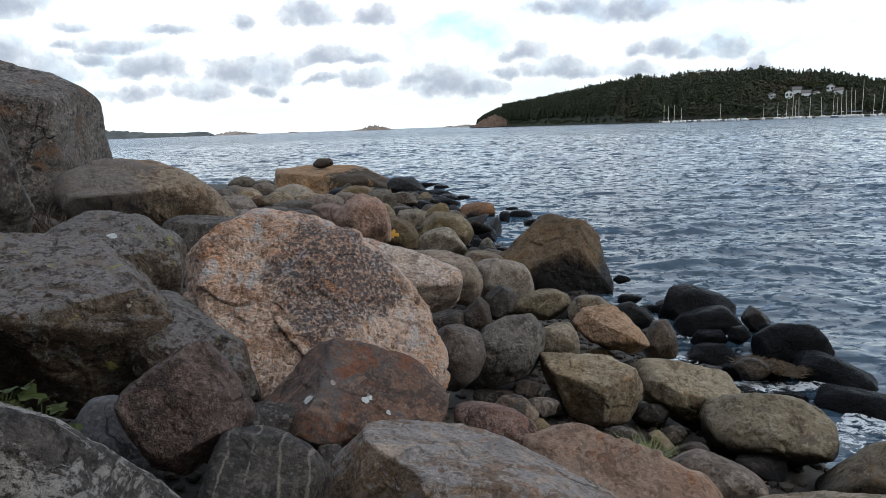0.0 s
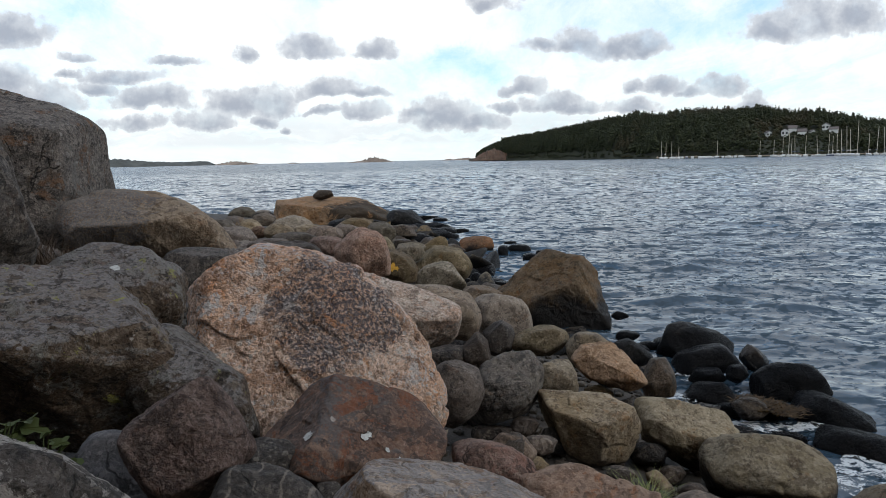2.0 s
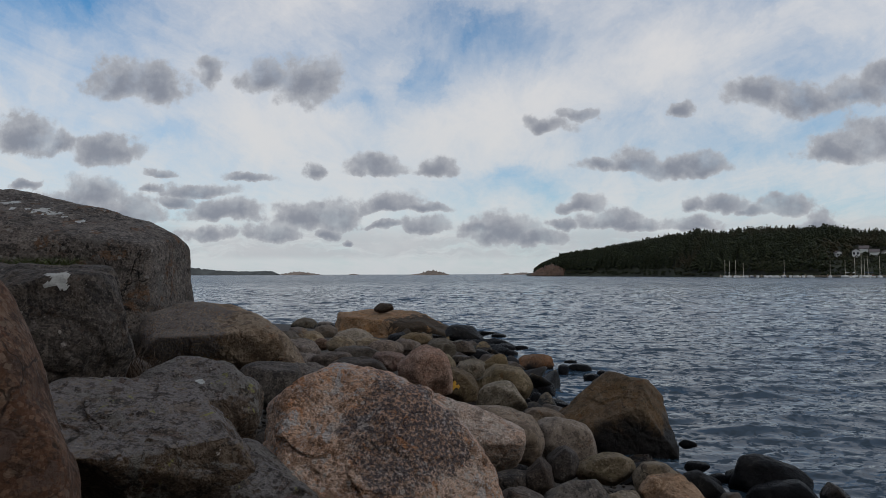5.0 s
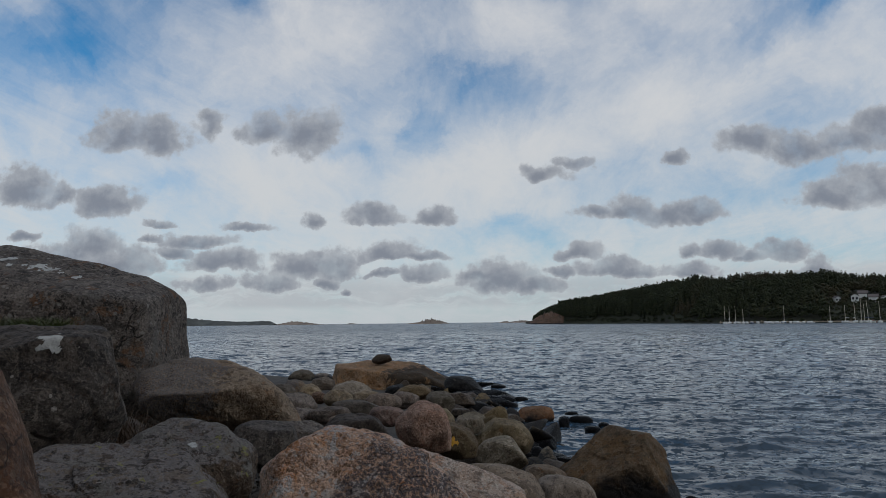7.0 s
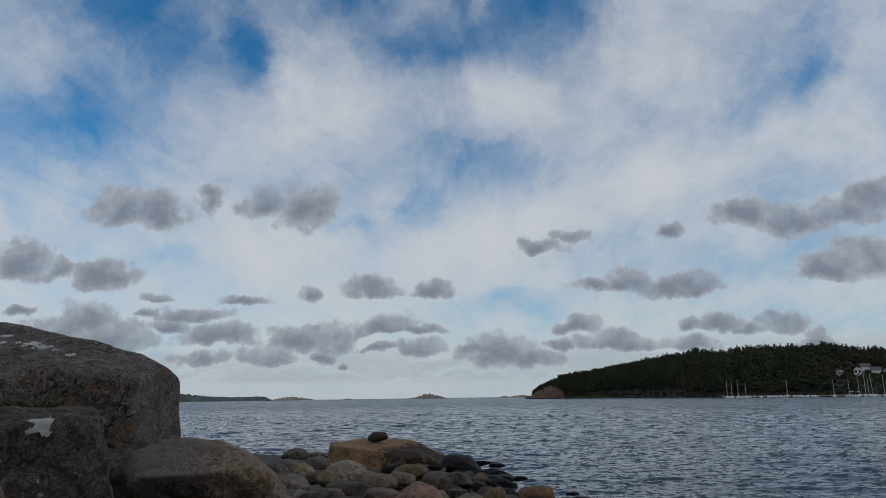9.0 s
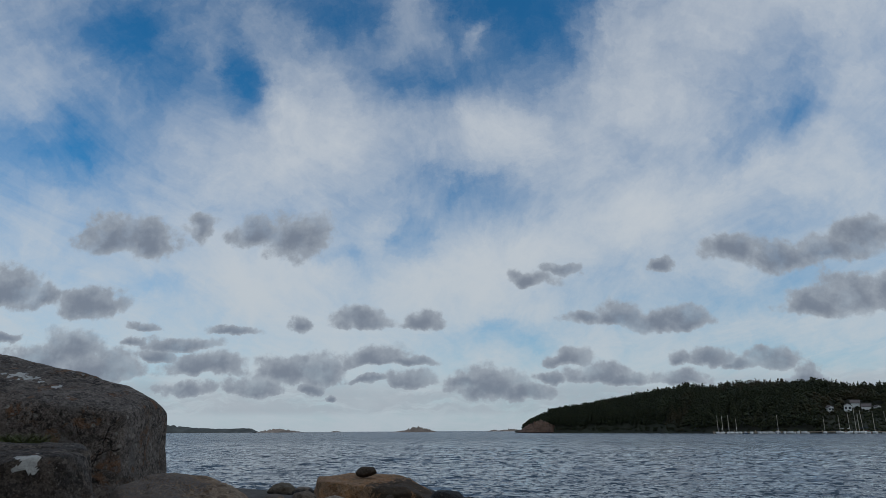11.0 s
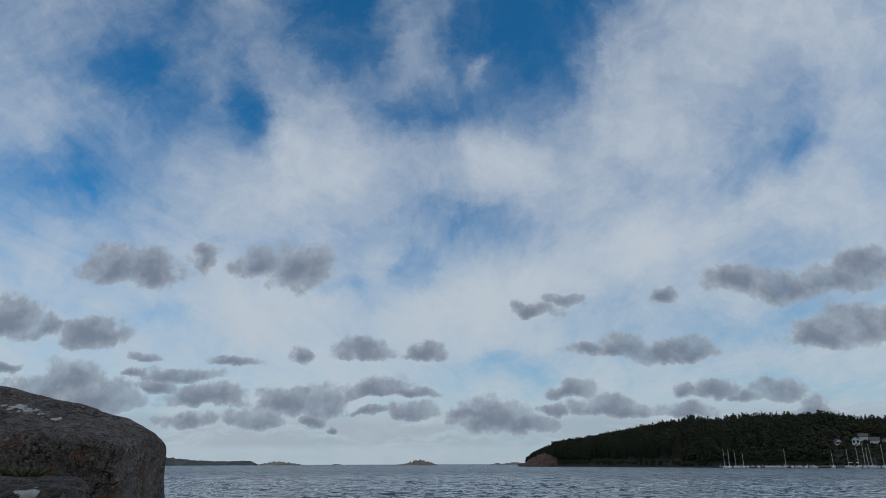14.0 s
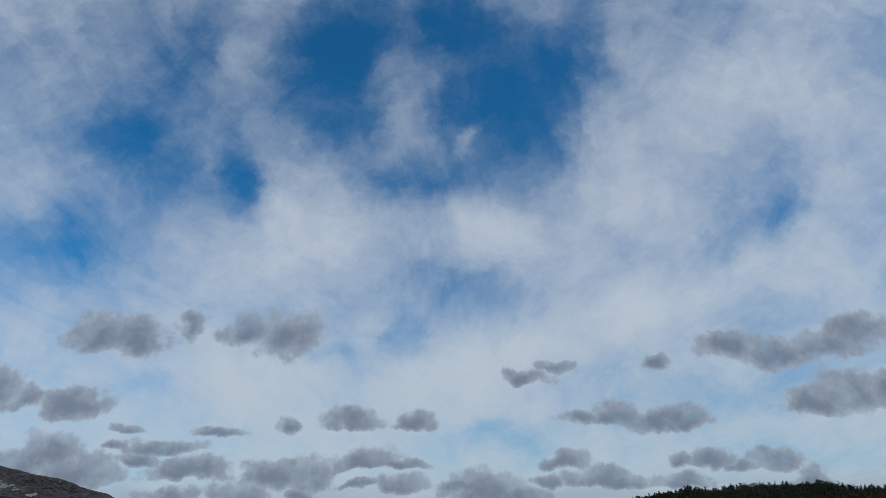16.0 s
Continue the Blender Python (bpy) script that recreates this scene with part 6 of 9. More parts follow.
boulder("boulder", (-3.668, 14.500, 0.560), 13, "tan", 4, 67, "rounded tan stone on the shore",
    [(-3.21, -2.82, -3.94), (-0.738, -1.26, -4.72), (3.87, -0.801, -3.57), (4.57, 0.437, -0.588), (3.73, 0.253, 3.34), (1.14, -0.675, 5.4), (-2.5, -0.486, 3.62), (-4.06, -1.18, 0.68), (2.28, -3.79, 1.6), (-0.394, 4.68, 0.234), (-0.929, -3.54, 2.28), (-1.58, -4.15, -1.75), (1.72, -2.85, -1.52), (3.65, -2.91, -0.159), (1.91, -2.58, 3.43), (-0.0881, 2.09, -2.62), (1.3, 3.38, 0.0196), (-1.37, 1.98, 2.2), (-2.78, 2.29, -0.471)])
boulder("boulder", (-2.879, 15.000, 0.565), 13, "olive_light", 4, 68, "smooth light olive stone on the shore",
    [(-0.577, -1.13, -4.78), (0.899, -1.73, -6.02), (2.25, -0.365, -2.67), (2.16, 0.126, 1.39), (0.869, 0.306, 4.31), (-0.722, -0.515, 4.83), (-1.85, -0.453, 2.33), (-1.83, -0.823, -1.06), (0.755, -4.02, 0.3), (-0.422, 4.08, 0.077), (0.209, -2.86, -2.68), (1.54, -1.79, -0.739), (2.07, -2.72, 2.23), (-0.279, -3.21, 2.67), (-1.31, -1.88, -0.323), (0.444, 0.816, -0.4), (0.6, 3.59, 1.71), (-2.09, 3.01, 2.09), (-2.07, 1.53, -1.31)])
boulder("boulder", (-3.157, 13.200, 0.620), 13, "rust_tan", 4, 69, "orange-brown stone among tan ones",
    [(-3.08, -2.7, -7.12), (2.04, -3.06, -9.69), (5.59, -0.501, -3.39), (5.96, 1.4, 1.77), (3.52, 1.04, 6.78), (-1.6, -0.3, 8.73), (-4.73, -1.05, 5.27), (-5.76, -1.88, -1.37), (2.7, -7.77, 0.155), (-2.63, 7.67, -1.42), (4.66, -4.71, 3.87), (-2.59, -4.76, 4.24), (-3.44, -5.48, -1.25), (2.68, -6.69, -3.45), (4.86, -4.76, -0.394), (3.34, 4.99, -3.42), (2.18, 6.2, 3.96), (-5.47, 4.69, 0.977), (-4.79, 3.55, -4.36)])
boulder("boulder", (-2.693, 12.800, 0.652), 13, "tan", 4, 70, "rounded tan stone on the shore",
    [(-2.47, -1.32, -4.3), (0.88, -2.43, -6.82), (2.32, -0.416, -3.9), (3.52, 0.252, 0.521), (2.46, 0.302, 4.87), (-0.09, -0.0485, 6.23), (-2.68, -1.29, 3.73), (-3.27, -1.73, -0.31), (-0.0946, -4.85, 2.03), (-1.05, 5.46, -0.281), (1.62, -3.45, -2.8), (3.24, -1.82, 0.122), (1.19, -4.09, 3.47), (-1.09, -4.4, 2.24), (-1.8, -3.24, -1.4), (0.581, 2.62, -3.99), (2.19, 3.23, -0.302), (-1.5, 3.59, 3.79), (-3.24, 2.27, -0.495)])
boulder("boulder", (-1.842, 10.500, 0.737), 13, "grey_tan", 4, 71, "smooth grey-tan stone on the shore",
    [(-2.69, -2.16, -4.32), (0.0731, -2.91, -7.54), (1.45, -1.63, -4.72), (2.44, 0.239, -0.712), (2.12, 0.348, 5.67), (0.485, -0.117, 7.38), (-0.905, 0.226, 5.43), (-0.676, -0.229, 0.0179), (0.975, -5.22, 0.999), (-0.442, 5.38, -0.209), (-0.127, -3.09, 4.19), (-1.45, -2.01, 0.611), (-0.459, -4.71, -3.03), (2.34, -3.81, -1.55), (0.963, -0.997, 0.476), (-0.864, 0.388, -0.165), (0.0663, 2.87, -3.89), (0.664, 1.16, 0.389), (-1.53, 3.99, 2.58)])
boulder("boulder", (-2.701, 10.000, 0.855), 13, "brown_grey", 4, 72, "rounded brown-grey stone on the shore",
    [(-0.763, -1.81, -5.01), (0.959, -0.809, -5.11), (3.09, -0.395, -2.69), (3.15, 0.474, 1.71), (1.16, 0.318, 4.9), (-0.909, -0.141, 4.96), (-2.47, -1.43, 2.67), (-2.82, -1.75, -1.43), (0.535, -4.64, 0.484), (-1.53, 4.39, -0.694), (-1.5, -2.68, 1.57), (-1.13, -2.14, -0.264), (1.96, -3.25, -2.94), (1.7, -0.847, 0.227), (1.98, -3.04, 3.14), (0.947, 1.75, -0.128), (-2.04, 3.19, 2.87), (-1.8, 1.26, -0.314), (-0.522, 2.77, -3.27)])
boulder("boulder", (-2.041, 9.300, 0.822), 13, "brown_grey", 4, 73, "rounded brown-grey stone on the shore",
    [(-0.398, -3.14, -7.69), (0.66, -1.42, -9.42), (2.72, -1.22, -6.81), (1.81, 0.0308, 3.38), (1.19, 0.39, 7.31), (-0.372, -1.26, 11.5), (-2.88, -0.25, 6.88), (-2.96, -2.46, -3.57), (1.01, -6.91, -0.565), (-1.21, 6.85, -0.784), (-0.94, -6.52, -2.4), (3.91, -5.17, -3.48), (3.13, -2.99, 1.58), (0.923, -5.15, 4.79), (-0.491, -0.994, -0.00198), (-1.49, 0.813, 0.644), (-2.52, 2.96, -6.09), (0.486, 0.876, -0.176), (1.47, 4.41, 3.16)])
boulder("boulder", (-1.707, 12.000, 0.675), 13, "brown_grey", 4, 74, "rounded brown-grey stone on the shore",
    [(-0.909, -2.54, -5.92), (1.33, -2.2, -6.07), (3.17, -1.22, -3.78), (3.27, -0.252, 2.32), (0.757, 0.402, 6.09), (-0.539, -0.309, 6.49), (-2.51, -0.848, 2.9), (-2.83, -1.62, -3.15), (1.56, -4.85, 1.09), (-1.88, 4.74, -1.08), (-1.95, -3.65, 3.5), (-0.553, -1.05, -0.0992), (1.15, -4.43, -2.76), (1.04, -1.11, -0.234), (2.63, -2.95, 3.5), (-0.78, 0.46, -0.113), (-0.131, 2.63, -4.19), (0.625, 0.944, 0.0714), (-1.75, 3.89, 2.85)])
boulder("boulder", (-1.370, 14.000, 0.636), 13, "olive_light", 4, 75, "smooth light olive stone on the shore",
    [(-2.45, -1.54, -3.55), (-0.705, -0.886, -5.92), (1.7, -2.21, -6.29), (3.06, -0.0608, -2.14), (2.62, -0.122, 4.16), (0.686, -0.21, 6.72), (-1.34, -0.963, 5.65), (-2.66, -0.426, 1.23), (0.662, -5.21, 0.563), (-1.59, 5.02, -0.451), (1.52, -4.09, -2.77), (0.758, -0.957, 0.0929), (-0.223, -3.35, 3.95), (-1.7, -3.74, 1.58), (-1.52, -3.63, -1.38), (-0.802, 0.695, -0.0376), (-2.15, 2.52, -4.14), (0.702, 1.13, -0.434), (-0.367, 4.59, 2.88)])
boulder("boulder", (-1.414, 12.600, 0.637), 13, "brown_grey", 4, 76, "rounded brown-grey stone on the shore",
    [(-2.28, -1.35, -4.37), (0.209, -2.09, -6.41), (2.48, -1.47, -4.8), (3.77, -0.485, 0.464), (2.69, -0.521, 4.82), (0.544, -0.973, 6.5), (-2.56, -0.793, 3.98), (-3.39, -0.781, -0.238), (0.78, -5.41, 1.19), (-1.66, 5.21, -1.19), (1.2, -4.08, -4.14), (2.66, -2.4, 0.243), (1.93, -3.49, 3.26), (-1.86, -3.36, 2.7), (-2.15, -3.99, -1.54), (2.1, 2.48, -0.653), (-0.246, 4.04, 4.45), (-3.02, 3.12, 0.582), (-0.777, 3.97, -4.3)])
boulder("boulder", (-1.103, 8.400, 0.929), 13, "salmon_dark", 4, 77, "rounded dull red granite stone",
    [(-3.06, -2.5, -5.27), (-0.556, -2.29, -8.51), (2.37, -1.96, -6.76), (4.05, -0.169, -2.83), (3.27, 0.777, 5.6), (1.5, -1.15, 9.22), (-1.8, -1.52, 7.91), (-4.17, -1.35, 4.21), (0.216, -6.79, 2.15), (-2.08, 6.39, -2.36), (2.05, -4.59, 4.72), (-2.12, -4.84, 3.34), (-1.98, -5.08, -1.88), (0.645, -6.03, -3.46), (2.77, -2.25, -0.861), (-1.09, 4.09, -6.51), (0.89, 1.35, -0.497), (-0.536, 5.61, 4.55), (-1.14, 1.12, 0.115)])
boulder("boulder", (-0.612, 10.500, 0.849), 13, "olive", 4, 78, "rounded olive-brown stone on the shore",
    [(-2.7, -1.9, -5.05), (0.263, -0.907, -6.15), (3.4, -0.917, -3.81), (4.34, 0.108, 0.579), (3.51, 0.0774, 4.31), (-0.301, -1.27, 7.4), (-3.75, -0.65, 3.92), (-4.4, -0.742, 0.515), (0.777, -5.77, 0.31), (-1.03, 5.45, -1.79), (0.311, -4.86, -3.13), (3.52, -3.46, -0.298), (2.44, -3.56, 2.66), (-1.13, -3.02, 2.48), (-2.67, -4.18, 0.315), (2.78, 2.44, 0.59), (-1.26, 3.99, 2.15), (-3.18, 2.05, -0.7), (1.71, 2.83, -3.92)])
boulder("boulder", (-2.350, 14.000, 0.569), 13, "tan", 4, 79, "rounded tan stone on the shore",
    [(-1.96, -1.21, -4), (0.544, -3.3, -10.2), (2.92, -3.27, -9.74), (2.02, 0.0538, -0.958), (3.06, -0.553, 5.33), (0.581, -0.234, 9.63), (-1.93, -0.774, 8.04), (-3.3, -1.29, 0.883), (-0.344, -7.34, 1.36), (0.697, 5.45, -1.44), (-2.64, -3.14, 1.09), (0.305, -6, -3.45), (4.02, -4.43, -2.54), (2.45, -2.27, 1.13), (-0.0614, -5.59, 4.87), (1.69, 1.99, -0.8), (0.482, 6.35, 4.8), (-2.36, 1.85, -0.194), (-2.51, 3.82, -5.49)])
boulder("boulder", (-1.518, 22.100, 0.076), 7, "black", 3, 80, "black wet stone awash among others",
    [(-1.11, -1.29, -3.09), (1.35, -0.514, -2.45), (2.17, 0.0496, -0.384), (1.56, -0.147, 1.63), (0.219, -0.0741, 3.41), (-0.739, -0.559, 2.65), (-1.75, -0.424, 1.27), (-1.51, -0.307, -1.35), (0.35, -2.98, -0.117), (0.347, 2.92, -0.601), (-0.0502, -2.02, -1.51), (1.34, -2.09, -0.986), (1.32, -1.57, 1.33), (-0.0412, -2.02, 1.6), (-1.17, -1.94, 0.417), (1.15, 1.81, 0.517), (-1.4, 1.73, 1.27), (-1.75, 1.57, -0.949), (0.372, 1.51, -1.45)])
boulder("boulder", (-1.385, 7.500, 0.963), 13, "brown_grey", 4, 81, "rounded brown-grey stone on the shore",
    [(-2.21, -1.6, -4.77), (0.104, -3.27, -9.85), (3.2, -1.12, -6.58), (4.33, 0.246, -0.336), (2.91, -0.115, 5.56), (-0.238, -1.29, 11.6), (-2.59, -0.461, 6.33), (-4.23, -1.3, -0.538), (1.06, -7.6, 0.702), (-2.36, 7.27, -1.05), (3.48, -4.06, 2.53), (1.57, -3.97, 7.06), (-2.45, -3.21, 1.17), (-1.59, -4.89, -2.47), (3.68, -3.6, -2.61), (-3.51, 3.43, 1.79), (-2.93, 2.57, -4.32), (0.994, 4.28, -3.09), (2.18, 4.46, 2.54)])
boulder("boulder", (0.623, 6.400, 0.669), 13, "grey_tan", 4, 82, "smooth grey-tan stone on the shore",
    [(-3.39, -1.52, -4.94), (-0.667, -4, -10), (3.13, -4.49, -7.84), (4.77, -1.29, -0.857), (3.85, -0.883, 5.43), (0.889, -0.497, 10.8), (-3.38, -0.407, 7.49), (-5.32, -0.415, 2.35), (-0.27, -8.16, 1.33), (1.26, 7.73, -2.65), (-3.83, -4.68, -0.0591), (-0.627, -7.1, -4.04), (3.15, -3.49, -0.203), (2.27, -5.18, 3.92), (-2.33, -3.29, 5.35), (4.12, 2.8, -3.67), (3.32, 5.59, 1.94), (-2.78, 7.25, 2.33), (-2.32, 3.29, -4.72)])
boulder("boulder", (-0.115, 8.600, 0.790), 13, "olive", 4, 83, "rounded olive-brown stone on the shore",
    [(-1.9, -3.25, -7.1), (1.33, -1.48, -7.67), (4.54, -0.952, -3.54), (5.01, -0.803, 1.81), (1.98, -0.725, 7.17), (-1.29, -1.31, 9.39), (-5.11, -0.624, 3.99), (-4.99, -1.33, -1.33), (1.53, -7.09, 0.81), (1.12, 7.09, -1.36), (1.47, -3.13, 4.96), (-2.85, -4.21, 3.52), (-3.59, -4.76, -1.18), (-0.0272, -5.81, -2.59), (2.87, -2.18, 0.351), (-1.64, 4.89, -5.16), (3.78, 3, -2.15), (1.83, 5.68, 3.42), (-2.59, 3.04, 0.346)])
boulder("boulder", (-0.375, 8.200, 0.899), 13, "olive", 4, 84, "rounded olive-brown stone on the shore",
    [(-7.51, -2.67, -4.71), (-3.47, -3.44, -7.16), (3.94, -1.47, -6.12), (10.3, -2.29, -1.05), (9.23, -1.53, 4.63), (3.48, -0.891, 7.72), (-4.25, 0.205, 5.96), (-8.61, -1.41, 2.17), (1.78, -7.6, 3.12), (0.122, 8.36, -0.924), (5.24, -5.36, 3.3), (-1.01, -5.32, 4.89), (-4.32, -6.51, 0.134), (-1.43, -6.88, -4.09), (6.41, -5.25, -1.33), (-3.04, 3.14, -4.45), (2.73, 3.24, -3.69), (2.09, 5.67, 2.23), (-2.97, 4.61, 1.75)])
boulder("boulder", (-0.470, 14.500, 0.421), 13, "wet_brown", 4, 85, "wet brown stone low on the shore",
    [(-1.29, -2.15, -6.34), (0.9, -2.2, -7.2), (1.69, -0.52, -1.54), (2.99, 0.319, 3.24), (1.39, 0.177, 5.96), (-0.774, -0.0492, 6.35), (-2.54, -0.487, 2.72), (-2.73, -1.03, -1.6), (0.108, -5.32, 1.17), (0.456, 5.43, -0.213), (3.13, -2.69, 2.83), (-1.53, -4.47, 3.02), (-1.49, -2.52, -0.0864), (0.0349, -3.91, -2.73), (0.826, -0.681, -0.0143), (-2.18, 3.59, -2.63), (2.06, 2.15, -2.27), (1.46, 4.3, 2.62), (-2.66, 2.39, 1.83)])
boulder("boulder", (-0.146, 15.937, 0.045), 7, "black", 3, 86, "black wet stone awash among others",
    [(-1.62, -0.976, -4.24), (0.574, -1.23, -5.8), (2.36, -0.594, -3.08), (2.86, -0.588, 1.73), (1.01, 0.232, 5.59), (-0.281, -0.939, 6.64), (-1.79, 0.0614, 4.69), (-2.98, -0.885, -1.08), (0.737, -4.97, 1.52), (0.312, 5, -1.55), (-0.145, -3.87, -2.18), (0.649, -0.917, 0.088), (2.11, -3.44, 2.81), (-1.58, -2.59, 2.25), (-1.93, -3.86, -0.899), (-0.517, 4.6, 2.52), (-0.818, 0.858, -0.169), (-0.286, 2.6, -3.3), (0.734, 0.811, 0.0204)])
boulder("boulder", (0.102, 17.622, 0.039), 7, "black", 3, 87, "black wet stone awash among others",
    [(-1.48, -1.11, -2.68), (-0.305, -2.47, -6.67), (1.93, -1.57, -3.84), (2.09, -0.186, 0.187), (1.28, -0.249, 4.51), (0.133, 0.272, 6.14), (-0.843, -0.908, 5.59), (-2.19, -0.22, -0.34), (-0.642, -3.19, -0.5), (-0.293, 4.86, -1.12), (0.422, -4.19, -2.95), (1.77, -2.57, 0.659), (0.329, -2.91, 3.78), (-1.97, -2.64, 2.66), (-1.43, -2.19, -1.44), (0.819, 4.02, 2.95), (-1.8, 2.07, 1.09), (-1.42, 1.93, -2.27), (1.32, 1.42, -1.5)])
boulder("boulder", (-0.132, 11.500, 0.419), 13, "olive", 4, 88, "rounded olive-brown stone on the shore",
    [(-2.28, -1.06, -5.35), (0.695, -2.31, -6.68), (4.09, -1.17, -3.38), (4.47, -0.954, 1.07), (2.79, -0.787, 6.21), (-0.264, 0.332, 6.15), (-3.82, -0.745, 3.53), (-4.53, -0.981, -0.681), (0.383, -5.92, 0.937), (0.605, 5.91, -0.881), (-1.11, -4.76, -2.56), (3.17, -3.1, -1.68), (3.04, -3.27, 3.25), (-1.04, -4.26, 3.59), (-3.68, -3.37, 0.151), (3.53, 2.95, 0.317), (-1.64, 4.03, 3.97), (-3.66, 2.6, -1.06), (-0.459, 2.63, -3.8)])
boulder("boulder", (0.569, 17.839, 0.036), 7, "black", 3, 89, "black wet stone awash among others",
    [(-1.7, -1.63, -5.48), (0.735, -1.41, -5.97), (2.65, -0.591, -2.37), (3.47, -0.64, 3.73), (1.09, -1.33, 7.4), (-0.272, -0.581, 6.71), (-2.33, -0.147, 3.8), (-3.23, -0.43, -1.49), (-0.0734, -5.58, 1.62), (-0.689, 5.64, -1.22), (-0.761, -0.962, 0.359), (-1.58, -5.08, -2.62), (2.59, -3.66, -2.06), (0.7, -0.701, 0.114), (0.0203, -3.13, 4.83), (-0.788, 0.624, 0.118), (0.939, 4.05, -4.3), (0.733, 0.839, -0.0959), (-0.943, 4.36, 3.47)])
boulder("boulder", (0.969, 17.908, 0.024), 7, "black", 3, 90, "black wet stone awash among others",
    [(-4.59, -1.29, -5.19), (0.353, -3.72, -9.66), (4.37, -1.86, -5.37), (4.92, -1.25, 0.269), (2.54, -0.272, 7.75), (0.256, 0.561, 9.79), (-2.58, 0.48, 6.71), (-5.2, -0.729, -0.00923), (-1.19, -8.69, 1.1), (-0.556, 8.81, -0.55), (-3.12, -3.82, 4.77), (-4.46, -4.58, -0.656), (2.21, -5.38, -4.72), (3.69, -4.2, 0.225), (0.223, -5.99, 5.39), (-0.509, 6.11, 6.67), (-3.5, 5.59, -2.89), (0.693, 5.95, -5.75), (4.01, 5.1, 1.05)])
boulder("boulder", (0.429, 21.238, 0.030), 7, "black", 3, 91, "black wet stone awash among others",
    [(-3.65, -2.18, -4.87), (-0.52, -1.4, -7.78), (3.77, -1.84, -3.87), (3.46, -0.794, -0.838), (2.14, -1.44, 7.26), (0.617, -1.06, 10), (-1.82, -0.125, 6.19), (-4.31, -0.266, -0.457), (1.05, -7.16, 0.0087), (1.33, 7.02, -1.14), (-1.92, -3.19, 2.66), (-3.62, -5.25, -1.9), (0.865, -5.94, -3.8), (2.45, -3.42, 0.0449), (1.51, -4.22, 2.98), (-2.03, 3.36, 2.26), (-1.91, 2.99, -3.43), (3.67, 2.61, -1.54), (2.23, 3.49, 1.65)])
boulder("boulder", (1.611, 13.748, 0.046), 7, "black", 3, 92, "black wet stone awash among others",
    [(-2.89, -1.61, -5.61), (3.6, -2.32, -5.34), (10.2, -3.67, -0.781), (6.69, -1.7, 2.66), (1.35, -1.12, 6.73), (-2.67, -0.277, 6.39), (-7.64, -0.463, 2.19), (-9.08, -0.33, -2.46), (0.692, -8.65, 1.78), (0.42, 8.81, -0.83), (2.54, -4.38, -1.91), (4.48, -4.9, 3.69), (-0.543, -3.61, 5.9), (-5.4, -4.8, 2.17), (-4.79, -6.1, -2.5), (-2.29, 5.04, -3.97), (4.2, 4.22, -2.94), (4.24, 4.86, 2.55), (-3.64, 7.35, 1.2)])
boulder("boulder", (1.986, 14.116, 0.040), 7, "black", 3, 93, "black wet stone awash among others",
    [(-2.94, -0.83, -4.64), (-0.866, -3.02, -8.37), (2.14, -1.48, -5.02), (3.59, -1.09, 0.216), (2.63, -0.0144, 4.8), (0.186, 0.103, 9.02), (-1.4, 0.669, 5.85), (-3.83, -0.163, 1.12), (-1.72, -6.5, 2.39), (0.377, 6.94, -1.64), (-3.55, -4.93, -0.866), (-1.44, -6.24, -2.84), (2.5, -4.63, -1.4), (1.55, -3.75, 3.54), (-1.89, -2.91, 3.15), (3.01, 2.7, 2.11), (-2.42, 4.58, 1.84), (-1.03, 4.25, -3.76), (3.56, 2.26, -3.31)])
boulder("boulder", (2.046, 12.946, 0.031), 7, "black", 3, 94, "black wet stone awash among others",
    [(-6.48, -2.19, -6.59), (-1.51, -4.17, -10.3), (6.02, -3.65, -5.4), (6.15, -1.39, -0.27), (3.18, -0.806, 7.59), (0.0163, 0.187, 10.4), (-3.69, 0.19, 7.87), (-7.41, -1.03, -1.04), (-1.74, -9.1, -0.0802), (1.82, 9.05, -0.745), (-4.71, -4.48, 4.58), (-5.25, -5.88, -1.63), (-0.607, -7.98, -3.91), (3.28, -6.24, 1.6), (1.68, -5.3, 5.5), (4.49, 2.22, -1.27), (2.65, 5.68, 4.4), (-2.52, 5.15, 0.86), (-0.864, 4.63, -3.92)])
boulder("boulder", (1.313, 12.730, 0.021), 7, "black", 3, 95, "black wet stone awash among others",
    [(-2.27, -3.59, -12.7), (3.12, -5.01, -10.1), (7.18, -1.54, -2.66), (5.47, -0.225, 11.2), (1.56, -0.746, 15.4), (-1.73, 0.635, 11.1), (-7.1, -0.864, 2.22), (-6.75, -1.65, -5.22), (0.416, -10.8, 6.14), (1.33, 12.1, -2.66), (0.233, -7.09, -4.41), (3.37, -6.39, 0.273), (0.181, -8, 10), (-5.28, -6.58, 3.12), (-4.58, -8.24, -3.1), (3.64, 4.93, -9.11), (2.94, 3.51, 0.815), (-2.14, 9.12, 5.99), (-4.35, 6.76, -6.92)])
boulder("boulder", (1.180, 12.817, 0.016), 7, "black", 3, 96, "black wet stone awash among others",
    [(-4.95, -4.78, -14.1), (2.58, -4.5, -15), (9.67, -1.72, -3.83), (8.51, -2.65, 5.86), (3.2, -1.22, 16), (-3, -1.15, 17), (-6.67, -0.0303, 7.92), (-9.75, -1.59, -3.13), (-2.62, -15.1, 2.13), (0.467, 15.3, -1.9), (2.1, -10, 10.4), (-7.14, -7.66, 11.4), (-7, -7.2, -2.12), (2.07, -11.7, -10.1), (6.14, -11.3, -0.868), (-6.01, 9.44, -9.19), (6.11, 9.26, -8.77), (5.88, 13.7, 5.81), (-4.65, 13.1, 5)])
